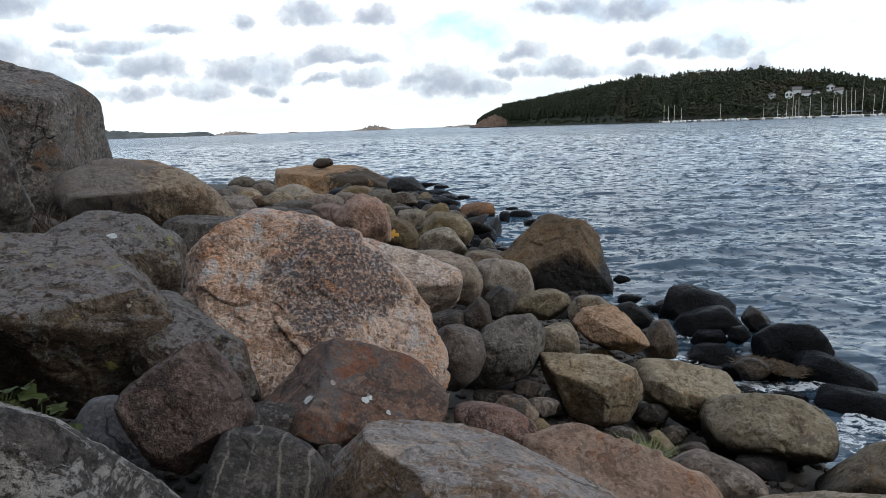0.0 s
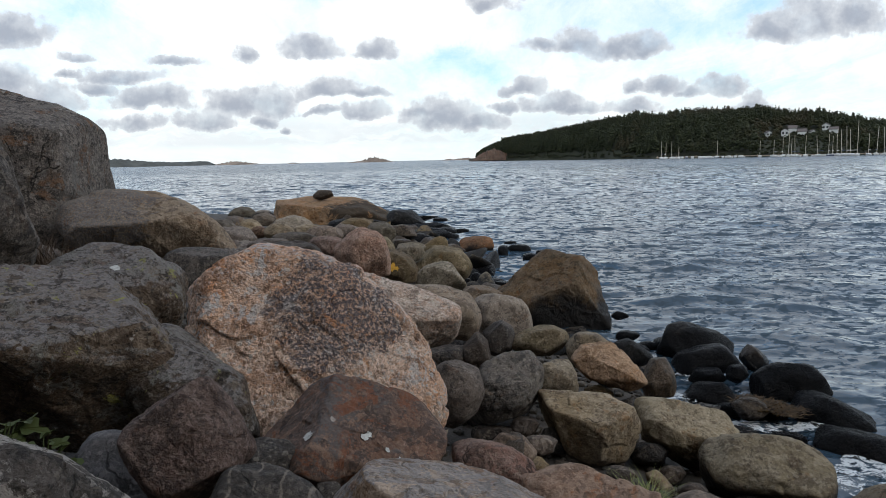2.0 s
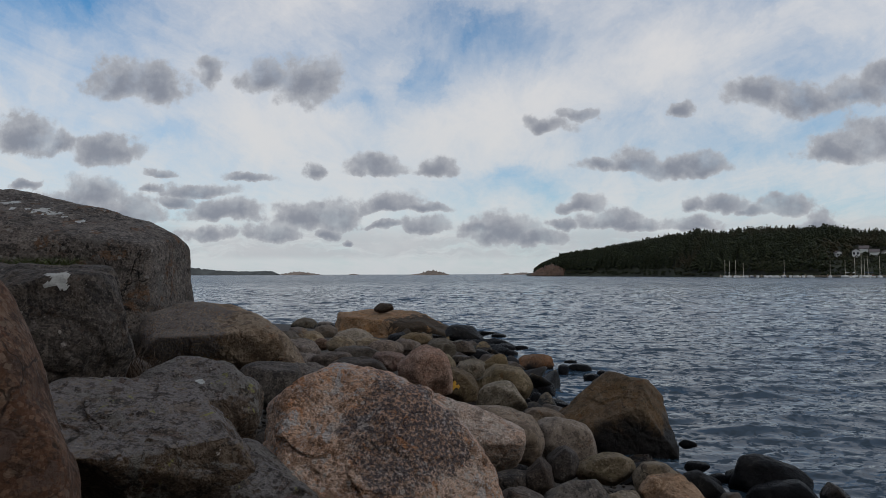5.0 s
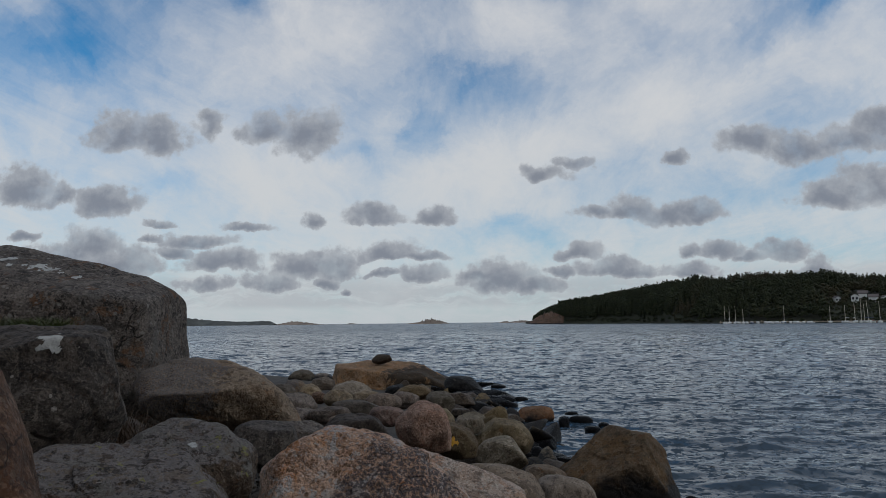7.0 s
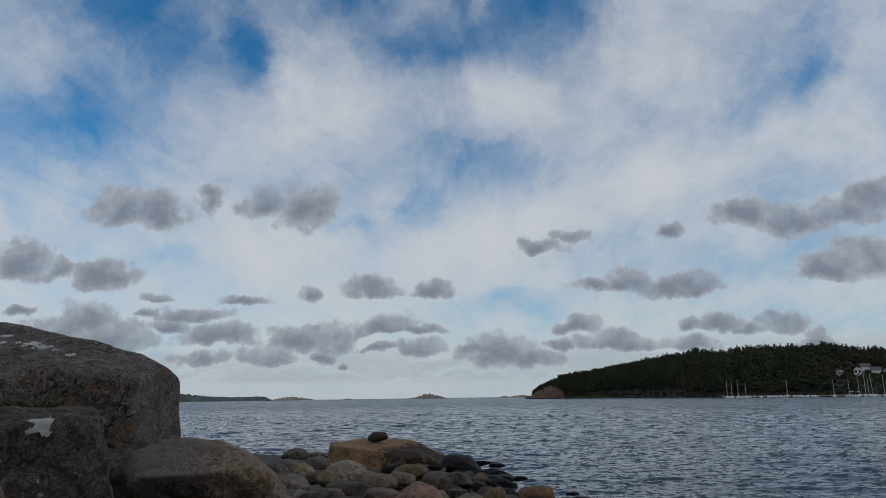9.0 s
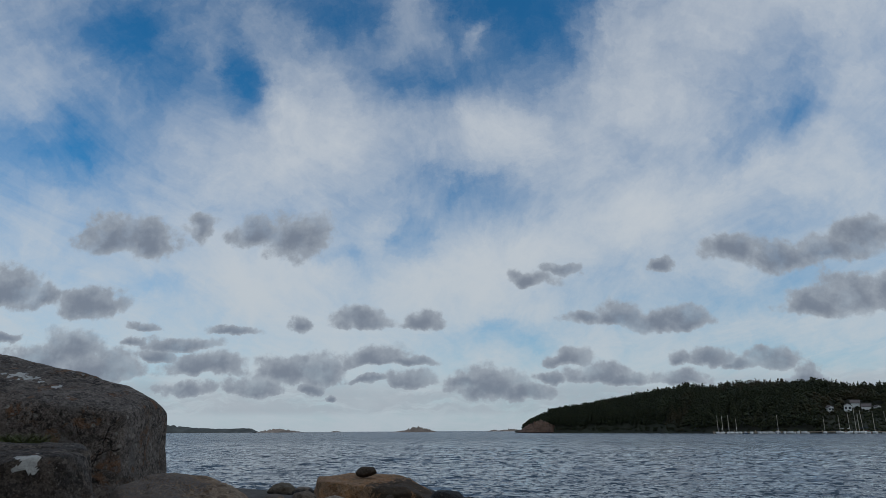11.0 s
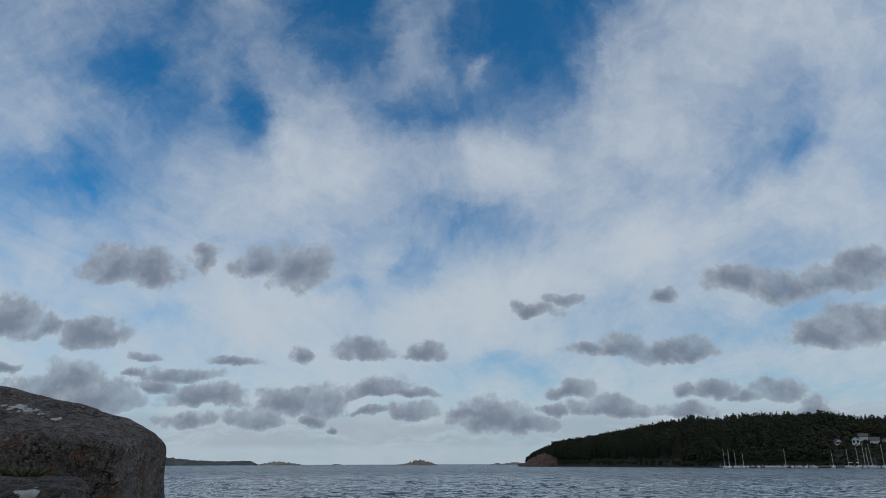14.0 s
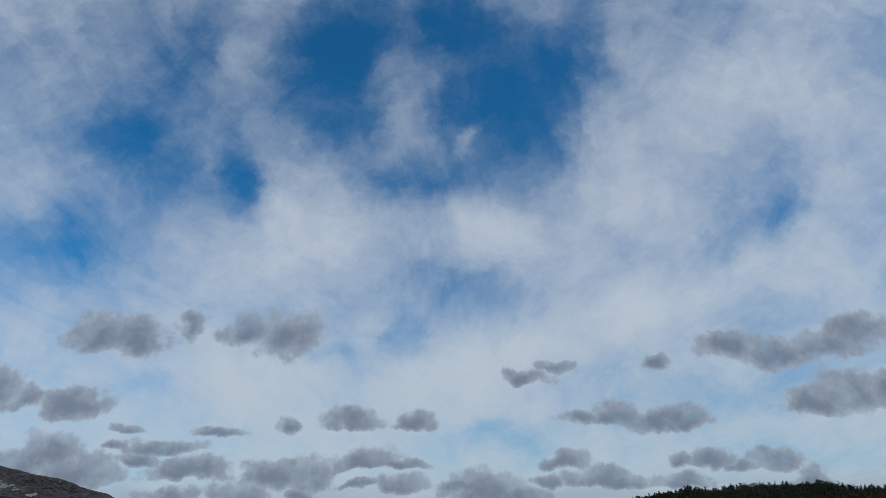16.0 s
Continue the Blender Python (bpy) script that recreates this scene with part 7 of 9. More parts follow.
boulder("boulder", (1.099, 10.086, 0.033), 7, "black", 3, 97, "black wet stone awash among others",
    [(-1.93, -2.77, -5.79), (4.87, -3.6, -5.28), (7.56, -2.81, -0.85), (3.97, -0.703, 3.22), (0.882, -0.129, 6.67), (-2.56, -0.134, 6.25), (-6.28, 0.0215, 2.19), (-6.68, -0.0522, -1.93), (-0.031, -7.12, 1.09), (0.786, 6.95, -1.72), (-2.61, -2.78, 5.05), (-4.47, -5.26, -0.661), (-0.441, -5.18, -2.13), (3.73, -5.28, -2.6), (1.43, -4.36, 4.18), (1.25, 1.96, -4.19), (3.82, 3.89, 2.58), (-0.56, 5.09, 2.74), (-3.45, 3.21, -3.31)])
boulder("boulder", (0.852, 10.421, 0.043), 7, "black", 3, 98, "black wet stone awash among others",
    [(-2.9, -0.973, -4.33), (4.33, -2.58, -3.92), (8.97, -1.21, -0.681), (5.87, -0.0886, 3.16), (2.9, 0.28, 5.59), (-2.83, -0.188, 5.12), (-8.64, -0.893, 1.66), (-9.87, -2.09, -1.89), (-0.692, -8.05, 2.34), (-0.0363, 8.23, -1.73), (0.0874, -4.25, -3.06), (3.84, -6.13, 1.81), (1.86, -5.47, 4.07), (-3.25, -5.18, 3.8), (-5.5, -6.35, -0.637), (-3.49, 3.49, -3.9), (2.5, 4.39, -5.09), (3.89, 4.43, 0.504), (-0.791, 6.06, 2.69)])
boulder("boulder", (0.141, 15.633, 0.045), 7, "black", 3, 99, "black wet stone awash among others",
    [(-0.603, -2.63, -6.46), (1.78, -1.61, -4.82), (3.59, -0.433, -0.389), (2.69, -0.453, 4.55), (0.866, -0.666, 6.77), (-1.11, -0.272, 5.56), (-3.27, -0.166, 1.09), (-3.02, -0.902, -2.71), (0.472, -5.7, 0.58), (0.184, 5.75, 0.0699), (-2.17, -3.75, -2.6), (2.36, -4.7, -2.08), (1.97, -2.66, 1.94), (-0.919, -3.9, 3.82), (-1.94, -1.74, 0.11), (-3.14, 2.5, -1.73), (0.283, 2.27, -4), (1.83, 2.8, 0.536), (0.0105, 4.77, 2.74)])
boulder("boulder", (0.973, 11.750, 0.033), 7, "black", 3, 100, "black wet stone awash among others",
    [(-8.11, -1.51, -5.78), (-1.54, -4.72, -10.4), (6.7, -4.74, -7.93), (8.61, -1.3, -0.351), (6.05, -1.92, 8.74), (1.11, -0.947, 11.3), (-3.03, 0.741, 7.86), (-9.21, -1.88, 0.587), (0.306, -9.94, -0.845), (-0.998, 9.91, -0.59), (3.51, -7.87, -5.09), (2.99, -4.87, 2.47), (1.07, -7.32, 7.37), (-4.48, -4.29, 4.01), (-4.67, -6.8, -3.25), (4.62, 3.64, 1.9), (-2.9, 7.46, 3.32), (-2.16, 3.49, -4.12), (3.6, 4.02, -2.73)])
boulder("boulder", (-0.361, 12.500, 0.410), 13, "wet_brown", 4, 101, "wet brown stone low on the shore",
    [(-3.77, -1.96, -6.52), (-0.51, -2.66, -10.5), (2.27, -1.42, -6.77), (5.29, 0.0508, 0.385), (4.24, -0.933, 5.69), (1.02, -0.414, 11.1), (-2.76, 0.227, 6.5), (-5.14, -0.496, 0.9), (0.978, -8.44, 2.01), (0.0323, 8.43, -2.28), (4.13, -4.19, -1.48), (4.6, -5.48, 2.92), (-1.36, -4.55, 4.2), (-3.53, -5.45, -0.44), (-1.09, -6.66, -5.27), (-4.01, 3.64, -3.9), (3.88, 5.19, -4.37), (2.79, 4.78, 3.56), (-4.49, 4.57, 3.5)])
boulder("boulder", (-0.801, 15.500, 0.344), 13, "olive", 4, 102, "rounded olive-brown stone on the shore",
    [(-1.33, -3.72, -9.2), (1.38, -1.89, -7.32), (2.9, -0.803, -2.8), (3.25, 0.27, 4.41), (0.979, 0.561, 7.39), (-1.02, -1.1, 8.13), (-3.66, -0.381, 3.39), (-2.28, -0.642, -2.74), (-0.731, -6.35, 0.112), (0.425, 6.25, -1.26), (-0.695, -0.922, 0.14), (-0.123, -5.72, -4.05), (2.68, -2.28, -1.21), (2.78, -3.3, 2.58), (-2.01, -3.95, 4.53), (1.68, 5.49, 3.2), (-0.994, 1.19, 0.27), (-2.49, 2.46, -2.75), (2.32, 3.34, -2.24)])
boulder("boulder", (-0.146, 17.806, 0.037), 7, "black", 3, 103, "black wet stone awash among others",
    [(-3.14, -2.18, -4.89), (0.305, -1.35, -6.08), (2.89, -1.19, -2.83), (3.67, -0.415, 1.51), (1.98, -0.074, 5.34), (-0.221, -0.459, 7.06), (-2.02, -0.32, 4.55), (-3.71, -0.462, -0.987), (0.271, -5.94, 1.03), (0.578, 6, 0.345), (-1.84, -2.25, 0.857), (-0.816, -3.12, -2.32), (2.67, -4.33, -0.624), (2.5, -4.04, 1.59), (-1.47, -4.4, 4.24), (-2.46, 1.63, -0.317), (1.53, 3.17, -4.98), (2.02, 2.16, -0.0439), (-0.711, 5.44, 3.18)])
boulder("boulder", (0.633, 16.631, 0.037), 7, "black", 3, 104, "black wet stone awash among others",
    [(-4.38, -1.94, -4.11), (-1.05, -1.58, -8.11), (2.77, -1.28, -6.5), (4.84, -1.51, -1.9), (3.26, -1.14, 6.75), (0.984, 0.244, 9.29), (-1.76, -1.31, 8.35), (-4.4, -0.499, 0.673), (-0.827, -8.04, 0.44), (1.84, 7.54, -2.28), (-1.11, -6.4, -4.82), (2.59, -2.16, 0.0818), (1.87, -6.2, 4.62), (-3, -5.54, 4.55), (-3.83, -4.86, 0.154), (2.56, 1.75, -0.164), (1.04, 6.63, 3.86), (-3.3, 4.17, -0.476), (-1.21, 5.51, -6.08)])
boulder("boulder", (1.939, 15.284, 0.019), 7, "black", 3, 105, "black wet stone awash among others",
    [(-5.73, -2.42, -7.39), (-1.36, -3.81, -14.5), (4.38, -1.93, -7.73), (5.88, -1.08, -0.2), (3.04, 0.0636, 11.2), (0.112, 0.643, 16), (-3.56, 0.844, 12.1), (-7.15, -0.441, -0.555), (-2.71, -12.5, 0.448), (4.02, 9.04, -0.66), (-2.51, -11.1, -6), (4.74, -7.15, -1.03), (3.47, -9.23, 4.99), (-3.8, -8.67, 6.69), (-6.22, -6.09, -0.647), (6.43, 6.89, 2.69), (-3.05, 4.88, 2.55), (-3.12, 7.26, -5.85), (6.16, 4.95, -5.81)])
boulder("boulder", (2.380, 13.750, 0.016), 7, "black", 3, 106, "black wet stone awash among others",
    [(-6.17, -6.11, -15.6), (6.53, -6.82, -12.4), (8.91, -3.9, -3.63), (6.5, -1.4, 11.1), (2.11, -2.19, 16.8), (-4.11, -1.23, 15), (-9.58, -0.626, 6.56), (-9.2, -1.24, -7.26), (1.57, -14.3, -1.15), (0.642, 14, -3.82), (-5.12, -10.3, 8.34), (-8.28, -6.5, -0.901), (-5.91, -9.12, -8.59), (4.79, -9.89, -1.24), (4.11, -8.17, 4.71), (-5.44, 5.41, -1.52), (1.42, 4.83, -7.41), (6.98, 6.96, -1.53), (3.23, 12.6, 6.69)])
boulder("boulder", (3.170, 9.838, 0.012), 7, "black", 3, 107, "black wet stone awash among others",
    [(-9.11, -4.78, -14.7), (-5.05, -7.69, -19.9), (2.62, -7.55, -12.6), (7.9, -7.01, -6.26), (5.15, 0.341, 14.2), (0.217, -1.24, 23), (-3.6, 1.08, 19), (-7.74, 1.28, 11.5), (-6.5, -14.9, 4.26), (3.26, 16.3, -2.88), (-4.78, -9.88, 11.9), (-2.56, -1.69, 0.736), (-7.61, -14.2, -6.54), (1.77, -14.4, -6.45), (1.14, -3.03, 1.32), (6.78, 14, 8.68), (-1.04, 3, -0.222), (3.91, 7.57, -11.7), (2.26, 0.815, 0.0823)])
boulder("boulder", (3.617, 8.354, 0.007), 7, "black", 3, 108, "black wet stone awash among others",
    [(-7.91, -10.1, -22.9), (-2.14, -14.2, -35.8), (8.32, -13.1, -19.5), (6.9, -3.35, 7.27), (1.74, 0.881, 30.3), (0.206, 6.12, 34.2), (-6.55, 5.2, 24.1), (-1.14, 0.288, -0.62), (-15.7, -19.7, 3.83), (9.01, 23.9, -0.916), (-2.94, -1.26, 0.681), (-11.9, -9.16, -7.5), (3.27, -11.3, -3.89), (2.45, -17.9, 10.8), (-11.6, -11.2, 22.4), (-4.57, 11.2, -11.2), (4.02, 1.24, -1.41), (11.1, 17.2, 10.1), (-4.72, 13.4, 5.57)])
boulder("boulder", (2.456, 6.792, 0.030), 7, "black", 4, 109, "black wet stone awash among others",
    [(-3.46, -2.3, -9.28), (4.94, -6.54, -8.45), (11.2, -7.94, -0.555), (8.49, -2.12, 4.68), (2.16, 1.16, 10.4), (-5.14, 1.5, 11), (-11.1, 2.26, 4.07), (-13, -0.276, -4.78), (-5.32, -9.38, 5.54), (2.96, 11.5, -2.55), (3.17, -10.8, 2.19), (2.38, -7.69, 6.3), (-7.25, -4.79, 5.78), (-8.56, -7.37, -1.68), (-4.32, -8.88, -4.35), (2.64, 7.52, 3.1), (-3.1, 6.67, -1.35), (1.59, 2.74, -6.55), (8.76, 4.37, -1.45)])
boulder("boulder", (2.318, 6.797, 0.022), 7, "black", 4, 110, "black wet stone awash among others",
    [(-7.83, -2.4, -10.9), (-0.791, -7.34, -12.8), (8.94, -8.46, -5.58), (9.22, -2.24, 4.53), (5.35, 0.245, 12.4), (-1.9, 0.755, 14.8), (-6.45, 2.89, 8.5), (-10.4, -0.16, -3.22), (-6.95, -11.5, 3.91), (3.74, 11.9, -6.2), (-3.25, -7.06, -3.04), (2.38, -12.1, -1.12), (2.18, -9.43, 8.61), (-5.24, -4.97, 10.8), (-9.64, -4.95, 1.53), (7.82, 4.22, -0.136), (0.447, 10.4, 7.77), (-5.19, 9.85, -4.2), (2.23, 5.98, -9.9)])
boulder("boulder", (2.113, 6.486, 0.034), 7, "black", 4, 111, "black wet stone awash among others",
    [(-9.5, -0.149, -3.45), (-1.27, -2.72, -7.16), (5.76, -6.54, -5.75), (9.5, -6.22, -0.214), (4.96, -1.73, 7.1), (0.445, 0.505, 7.93), (-3.57, 2.77, 6.73), (-8.14, 0.747, 0.346), (-3.29, -7.81, 4.3), (2.32, 8.12, -4.36), (-0.598, -7.59, -2.13), (2.29, -7.57, 4.54), (0.308, -3.53, 5.86), (-5.89, -2.16, 4), (-3.92, -5.49, -2.03), (4.76, 1.35, -2.63), (1.69, 6.92, 4.87), (-4.42, 6.9, 0.0784), (0.715, 4.99, -6.13)])
boulder("boulder", (2.430, 4.900, 0.115), 13, "wet_brown", 4, 112, "wet brown stone low on the shore",
    [(-6.85, -2.39, -8.32), (-0.162, -7.75, -11.5), (4.99, -6.12, -6.96), (7.3, -4.34, 2.4), (5.37, -1.47, 9.39), (-0.273, 2.98, 12.7), (-5.64, 4.85, 7.32), (-9.17, 1.12, -2.31), (-4.42, -8.7, 5.72), (5.36, 9.42, -3.23), (-2.89, -3.1, 9.98), (-7.37, -4.05, 4.77), (-7.51, -6.28, -1.42), (0.753, -9.63, -0.186), (2.16, -7.55, 4.26), (5.23, 6.05, 3.14), (-2.59, 6.3, -1.93), (0.166, 3.47, -7.6), (7.42, 3.33, -3.56)])
boulder("boulder", (2.652, 5.035, 0.027), 7, "black", 4, 113, "black wet stone awash among others",
    [(-6.99, -0.565, -4.98), (-1.08, -6.62, -9.67), (4.95, -8.61, -5.58), (6.46, -4.77, 0.877), (3.94, -0.571, 8.38), (0.492, 3.01, 10.6), (-5.03, 3.04, 7.41), (-7.38, 2.46, 0.178), (-3.37, -7.88, 5.72), (2.72, 9.08, -4.02), (0.272, -4.14, 8.36), (-6.54, -1.69, 5.69), (-7.56, -4.14, -1.43), (-0.33, -5.63, -2.27), (3.69, -7.17, 2.58), (6.14, 2.25, 0.392), (0.699, 7.9, 1.79), (-3.36, 5.38, -4.87), (4.94, 2.55, -5.37)])
boulder("boulder", (2.364, 5.100, 0.021), 7, "black", 4, 114, "black wet stone awash among others",
    [(-8.38, 0.0971, -7.78), (-3.11, -8.98, -13.1), (5.08, -8.93, -7.85), (8.63, -4.82, 1.02), (4.8, 0.235, 10.3), (1.51, 3.33, 14.9), (-5.97, 3.2, 12.8), (-9.38, 2.78, -0.294), (-5.01, -12.4, 3.72), (6.33, 12.3, -0.835), (3.63, -9.13, 0.805), (2.51, -7.64, 8.64), (-5.18, -6.06, 9.44), (-9.34, -4.39, 1.4), (-5.62, -8.18, -3.05), (8.37, 6.15, 3.27), (-3.87, 7.69, 0.153), (-1.67, 7.45, -7.87), (9.18, 4.02, -7.66)])
boulder("boulder", (2.042, 4.741, 0.022), 7, "black", 4, 115, "black wet stone awash among others",
    [(-5.15, -4.28, -8.84), (2.57, -8.57, -9.41), (5.32, -5.02, -4.4), (5.38, -2.22, 5.83), (1.2, 1.78, 11.6), (-1.03, 3.81, 14.9), (-6.51, 3.62, 8.22), (-6.86, 0.474, -4.17), (-3.41, -10.7, 4.54), (6.27, 8.68, -5.62), (-3.4, -5.67, -3.64), (1.17, -8.73, 0.979), (-0.27, -6.69, 9.42), (-6.25, -1.15, 5.6), (-3.98, -2.07, 1.05), (-1.49, 4.98, 0.464), (-0.119, 4.97, -9.56), (7.06, 4.25, -6.95), (5.99, 8.12, 2.85)])
boulder("boulder", (1.435, 3.700, 0.238), 13, "wet_brown", 4, 116, "wet brown stone low on the shore",
    [(-12.7, -1.35, -7.95), (-4.94, -9.14, -16.6), (8.43, -12.1, -13.6), (12.1, -9.56, -6.6), (10.9, -1.63, 12), (2.26, 3.2, 21.7), (-9.69, 7.12, 18.9), (-16.6, 4.45, 8.99), (-6.47, -14.4, 9.79), (2.36, 15.4, -10.2), (-4.5, -4.17, 11.8), (-8.72, -3.95, 1.07), (-6.8, -16.8, -3.46), (3.1, -18.4, 0.915), (3.7, -9.93, 10), (-3.68, 8.2, -3.72), (5.46, 3.58, -12.7), (12.2, 2.75, -3.28), (4.95, 14.2, 4.71)])
boulder("boulder", (1.394, 3.300, 0.350), 13, "brown_grey", 4, 117, "rounded brown-grey stone on the shore",
    [(-12.3, -2.07, -11), (-4.56, -12.2, -19.9), (3.98, -14.2, -16.5), (12.7, -9.24, -0.634), (12.6, -2.81, 11.5), (2.77, 4.34, 25.4), (-6.22, 8.55, 19.9), (-13, 6.15, 3.93), (-5.63, -15.4, 12.5), (6.32, 17, -9.79), (-13.2, -14.3, -6.53), (-0.948, -19.7, -2.23), (4.67, -8.33, 6.68), (-6.75, -7.46, 14.8), (-9.76, -3.73, 2.42), (10.9, 4.82, 1.6), (2.09, 18, 4.37), (-3.57, 8.98, -7.68), (7.44, 5.11, -16.3)])
boulder("boulder", (1.379, 3.900, 0.265), 13, "dark", 4, 118, "stone down between boulders, coloured dark for the shade there",
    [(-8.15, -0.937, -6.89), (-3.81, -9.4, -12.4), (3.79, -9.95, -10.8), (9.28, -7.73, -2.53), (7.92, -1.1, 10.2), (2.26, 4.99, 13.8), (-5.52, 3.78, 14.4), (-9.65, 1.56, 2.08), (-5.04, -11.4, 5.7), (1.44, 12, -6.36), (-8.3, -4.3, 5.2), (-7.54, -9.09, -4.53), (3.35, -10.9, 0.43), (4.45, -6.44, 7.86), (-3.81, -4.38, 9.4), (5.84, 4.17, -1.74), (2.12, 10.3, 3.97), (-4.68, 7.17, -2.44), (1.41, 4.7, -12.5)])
boulder("boulder", (1.105, 3.500, 0.348), 13, "dark", 4, 119, "stone down between boulders, coloured dark for the shade there",
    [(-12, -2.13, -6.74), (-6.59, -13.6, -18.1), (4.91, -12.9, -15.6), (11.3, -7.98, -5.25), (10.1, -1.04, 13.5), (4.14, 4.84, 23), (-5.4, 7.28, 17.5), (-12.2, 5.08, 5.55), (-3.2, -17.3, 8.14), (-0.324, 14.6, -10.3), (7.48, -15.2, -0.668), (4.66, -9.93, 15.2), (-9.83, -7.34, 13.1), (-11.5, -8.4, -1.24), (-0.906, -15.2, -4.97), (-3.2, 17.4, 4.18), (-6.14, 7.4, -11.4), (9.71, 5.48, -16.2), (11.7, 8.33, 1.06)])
boulder("boulder", (0.721, 3.600, 0.472), 13, "brown_grey", 4, 120, "rounded brown-grey stone on the shore",
    [(-11.1, -3.58, -8.52), (-1.77, -9.96, -15.8), (8.24, -7.41, -12), (11.9, -5.17, -2.41), (8.7, 0.544, 14.3), (1.39, 6.61, 17.7), (-5.69, 6.01, 14.9), (-12.2, 0.966, -0.0736), (-0.631, -15.2, 8.43), (0.649, 16.1, -6.48), (-7.41, -13.1, -5.51), (6.08, -15.6, -3.82), (7.85, -7.5, 6.36), (-3.07, -7.34, 13.1), (-10.6, -6, 6.07), (-6.9, 11.5, -3.13), (-1.01, 3.85, -16.4), (8.9, 8.75, -2.72), (3.07, 16.3, 5.48)])
boulder("boulder", (0.676, 3.900, 0.446), 13, "brown_grey", 4, 121, "rounded brown-grey stone on the shore",
    [(-11.3, -2.54, -7.12), (-3.51, -8.31, -15.8), (6.93, -8.19, -13.1), (11.7, -7.91, -5.77), (10.3, 0.756, 9.17), (2.23, 3.06, 20.1), (-6.27, 3.23, 18.3), (-13.5, -0.133, 4.28), (-4.83, -14.2, 7.29), (1.63, 15.8, -5.19), (-4.95, -15.4, -4), (6.46, -13.9, 0.1), (6.3, -6.47, 6.36), (-6.95, -4.85, 14.8), (-7.25, -6.78, 1.32), (1.47, 12.5, 6.88), (-6.35, 5.49, -1.94), (4.81, 6.12, -12.6), (7.21, 7.83, -0.498)])
boulder("boulder", (1.432, 5.300, 0.435), 13, "dark", 4, 122, "stone down between boulders, coloured dark for the shade there",
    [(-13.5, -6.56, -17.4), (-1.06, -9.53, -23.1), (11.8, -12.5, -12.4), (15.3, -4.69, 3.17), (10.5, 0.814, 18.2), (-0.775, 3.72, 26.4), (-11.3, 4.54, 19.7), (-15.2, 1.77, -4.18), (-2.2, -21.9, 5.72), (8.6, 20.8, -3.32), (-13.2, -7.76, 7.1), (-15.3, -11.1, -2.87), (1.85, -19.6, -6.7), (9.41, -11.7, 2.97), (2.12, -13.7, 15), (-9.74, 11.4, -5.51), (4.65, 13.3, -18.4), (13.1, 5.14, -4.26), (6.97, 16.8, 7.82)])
boulder("boulder", (1.437, 4.900, 0.383), 13, "dark", 4, 123, "stone down between boulders, coloured dark for the shade there",
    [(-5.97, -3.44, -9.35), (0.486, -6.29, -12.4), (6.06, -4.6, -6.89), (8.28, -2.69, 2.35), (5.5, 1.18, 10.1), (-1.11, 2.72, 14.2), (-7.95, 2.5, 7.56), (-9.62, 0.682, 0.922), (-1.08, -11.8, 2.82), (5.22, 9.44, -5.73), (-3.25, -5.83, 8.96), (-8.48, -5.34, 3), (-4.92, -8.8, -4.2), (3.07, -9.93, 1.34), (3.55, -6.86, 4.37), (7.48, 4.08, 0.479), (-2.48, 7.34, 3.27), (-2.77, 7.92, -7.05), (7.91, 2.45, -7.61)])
boulder("boulder", (0.924, 4.300, 0.456), 13, "dark", 4, 124, "stone down between boulders, coloured dark for the shade there",
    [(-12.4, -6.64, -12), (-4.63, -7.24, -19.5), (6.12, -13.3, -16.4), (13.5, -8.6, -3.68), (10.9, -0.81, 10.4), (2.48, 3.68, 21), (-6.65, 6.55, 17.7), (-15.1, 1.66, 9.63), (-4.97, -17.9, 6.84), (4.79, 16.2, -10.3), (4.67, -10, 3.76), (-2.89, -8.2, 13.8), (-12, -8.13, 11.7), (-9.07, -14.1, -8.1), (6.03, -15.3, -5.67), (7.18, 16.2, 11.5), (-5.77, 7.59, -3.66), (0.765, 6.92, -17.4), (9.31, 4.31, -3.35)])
boulder("boulder", (0.144, 3.900, 0.635), 13, "dark", 4, 125, "stone down between boulders, coloured dark for the shade there",
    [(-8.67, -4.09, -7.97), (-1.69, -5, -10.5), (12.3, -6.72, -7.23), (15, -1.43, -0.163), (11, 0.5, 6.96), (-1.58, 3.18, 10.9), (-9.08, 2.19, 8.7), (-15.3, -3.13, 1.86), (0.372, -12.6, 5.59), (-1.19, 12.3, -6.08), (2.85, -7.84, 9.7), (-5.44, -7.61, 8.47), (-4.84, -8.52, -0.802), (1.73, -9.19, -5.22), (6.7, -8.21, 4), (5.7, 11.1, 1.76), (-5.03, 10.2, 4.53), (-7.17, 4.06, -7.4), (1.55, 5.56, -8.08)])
boulder("boulder", (2.497, 4.332, 0.020), 7, "black", 4, 126, "black wet stone awash among others",
    [(-8.44, -2.35, -7.42), (-3.79, -6.74, -12.2), (7.3, -8.06, -6.41), (8.68, -5.96, 0.775), (5.37, -0.409, 10.4), (-0.824, 4.29, 15.2), (-3.78, 5.28, 9.81), (-9.96, 2.59, 0.19), (-2.85, -12.8, 5.02), (2.46, 12.4, -4.27), (-10.2, -5.66, -1.15), (-1.64, -6.32, -2.26), (1.12, -8.64, 6.24), (-3.91, -6.33, 11.5), (-9.36, -2, 3.95), (8.82, 4.93, 2.15), (-0.0603, 12.8, 3.48), (-4.34, 7.11, -8.98), (9.91, 0.276, -8.37)])
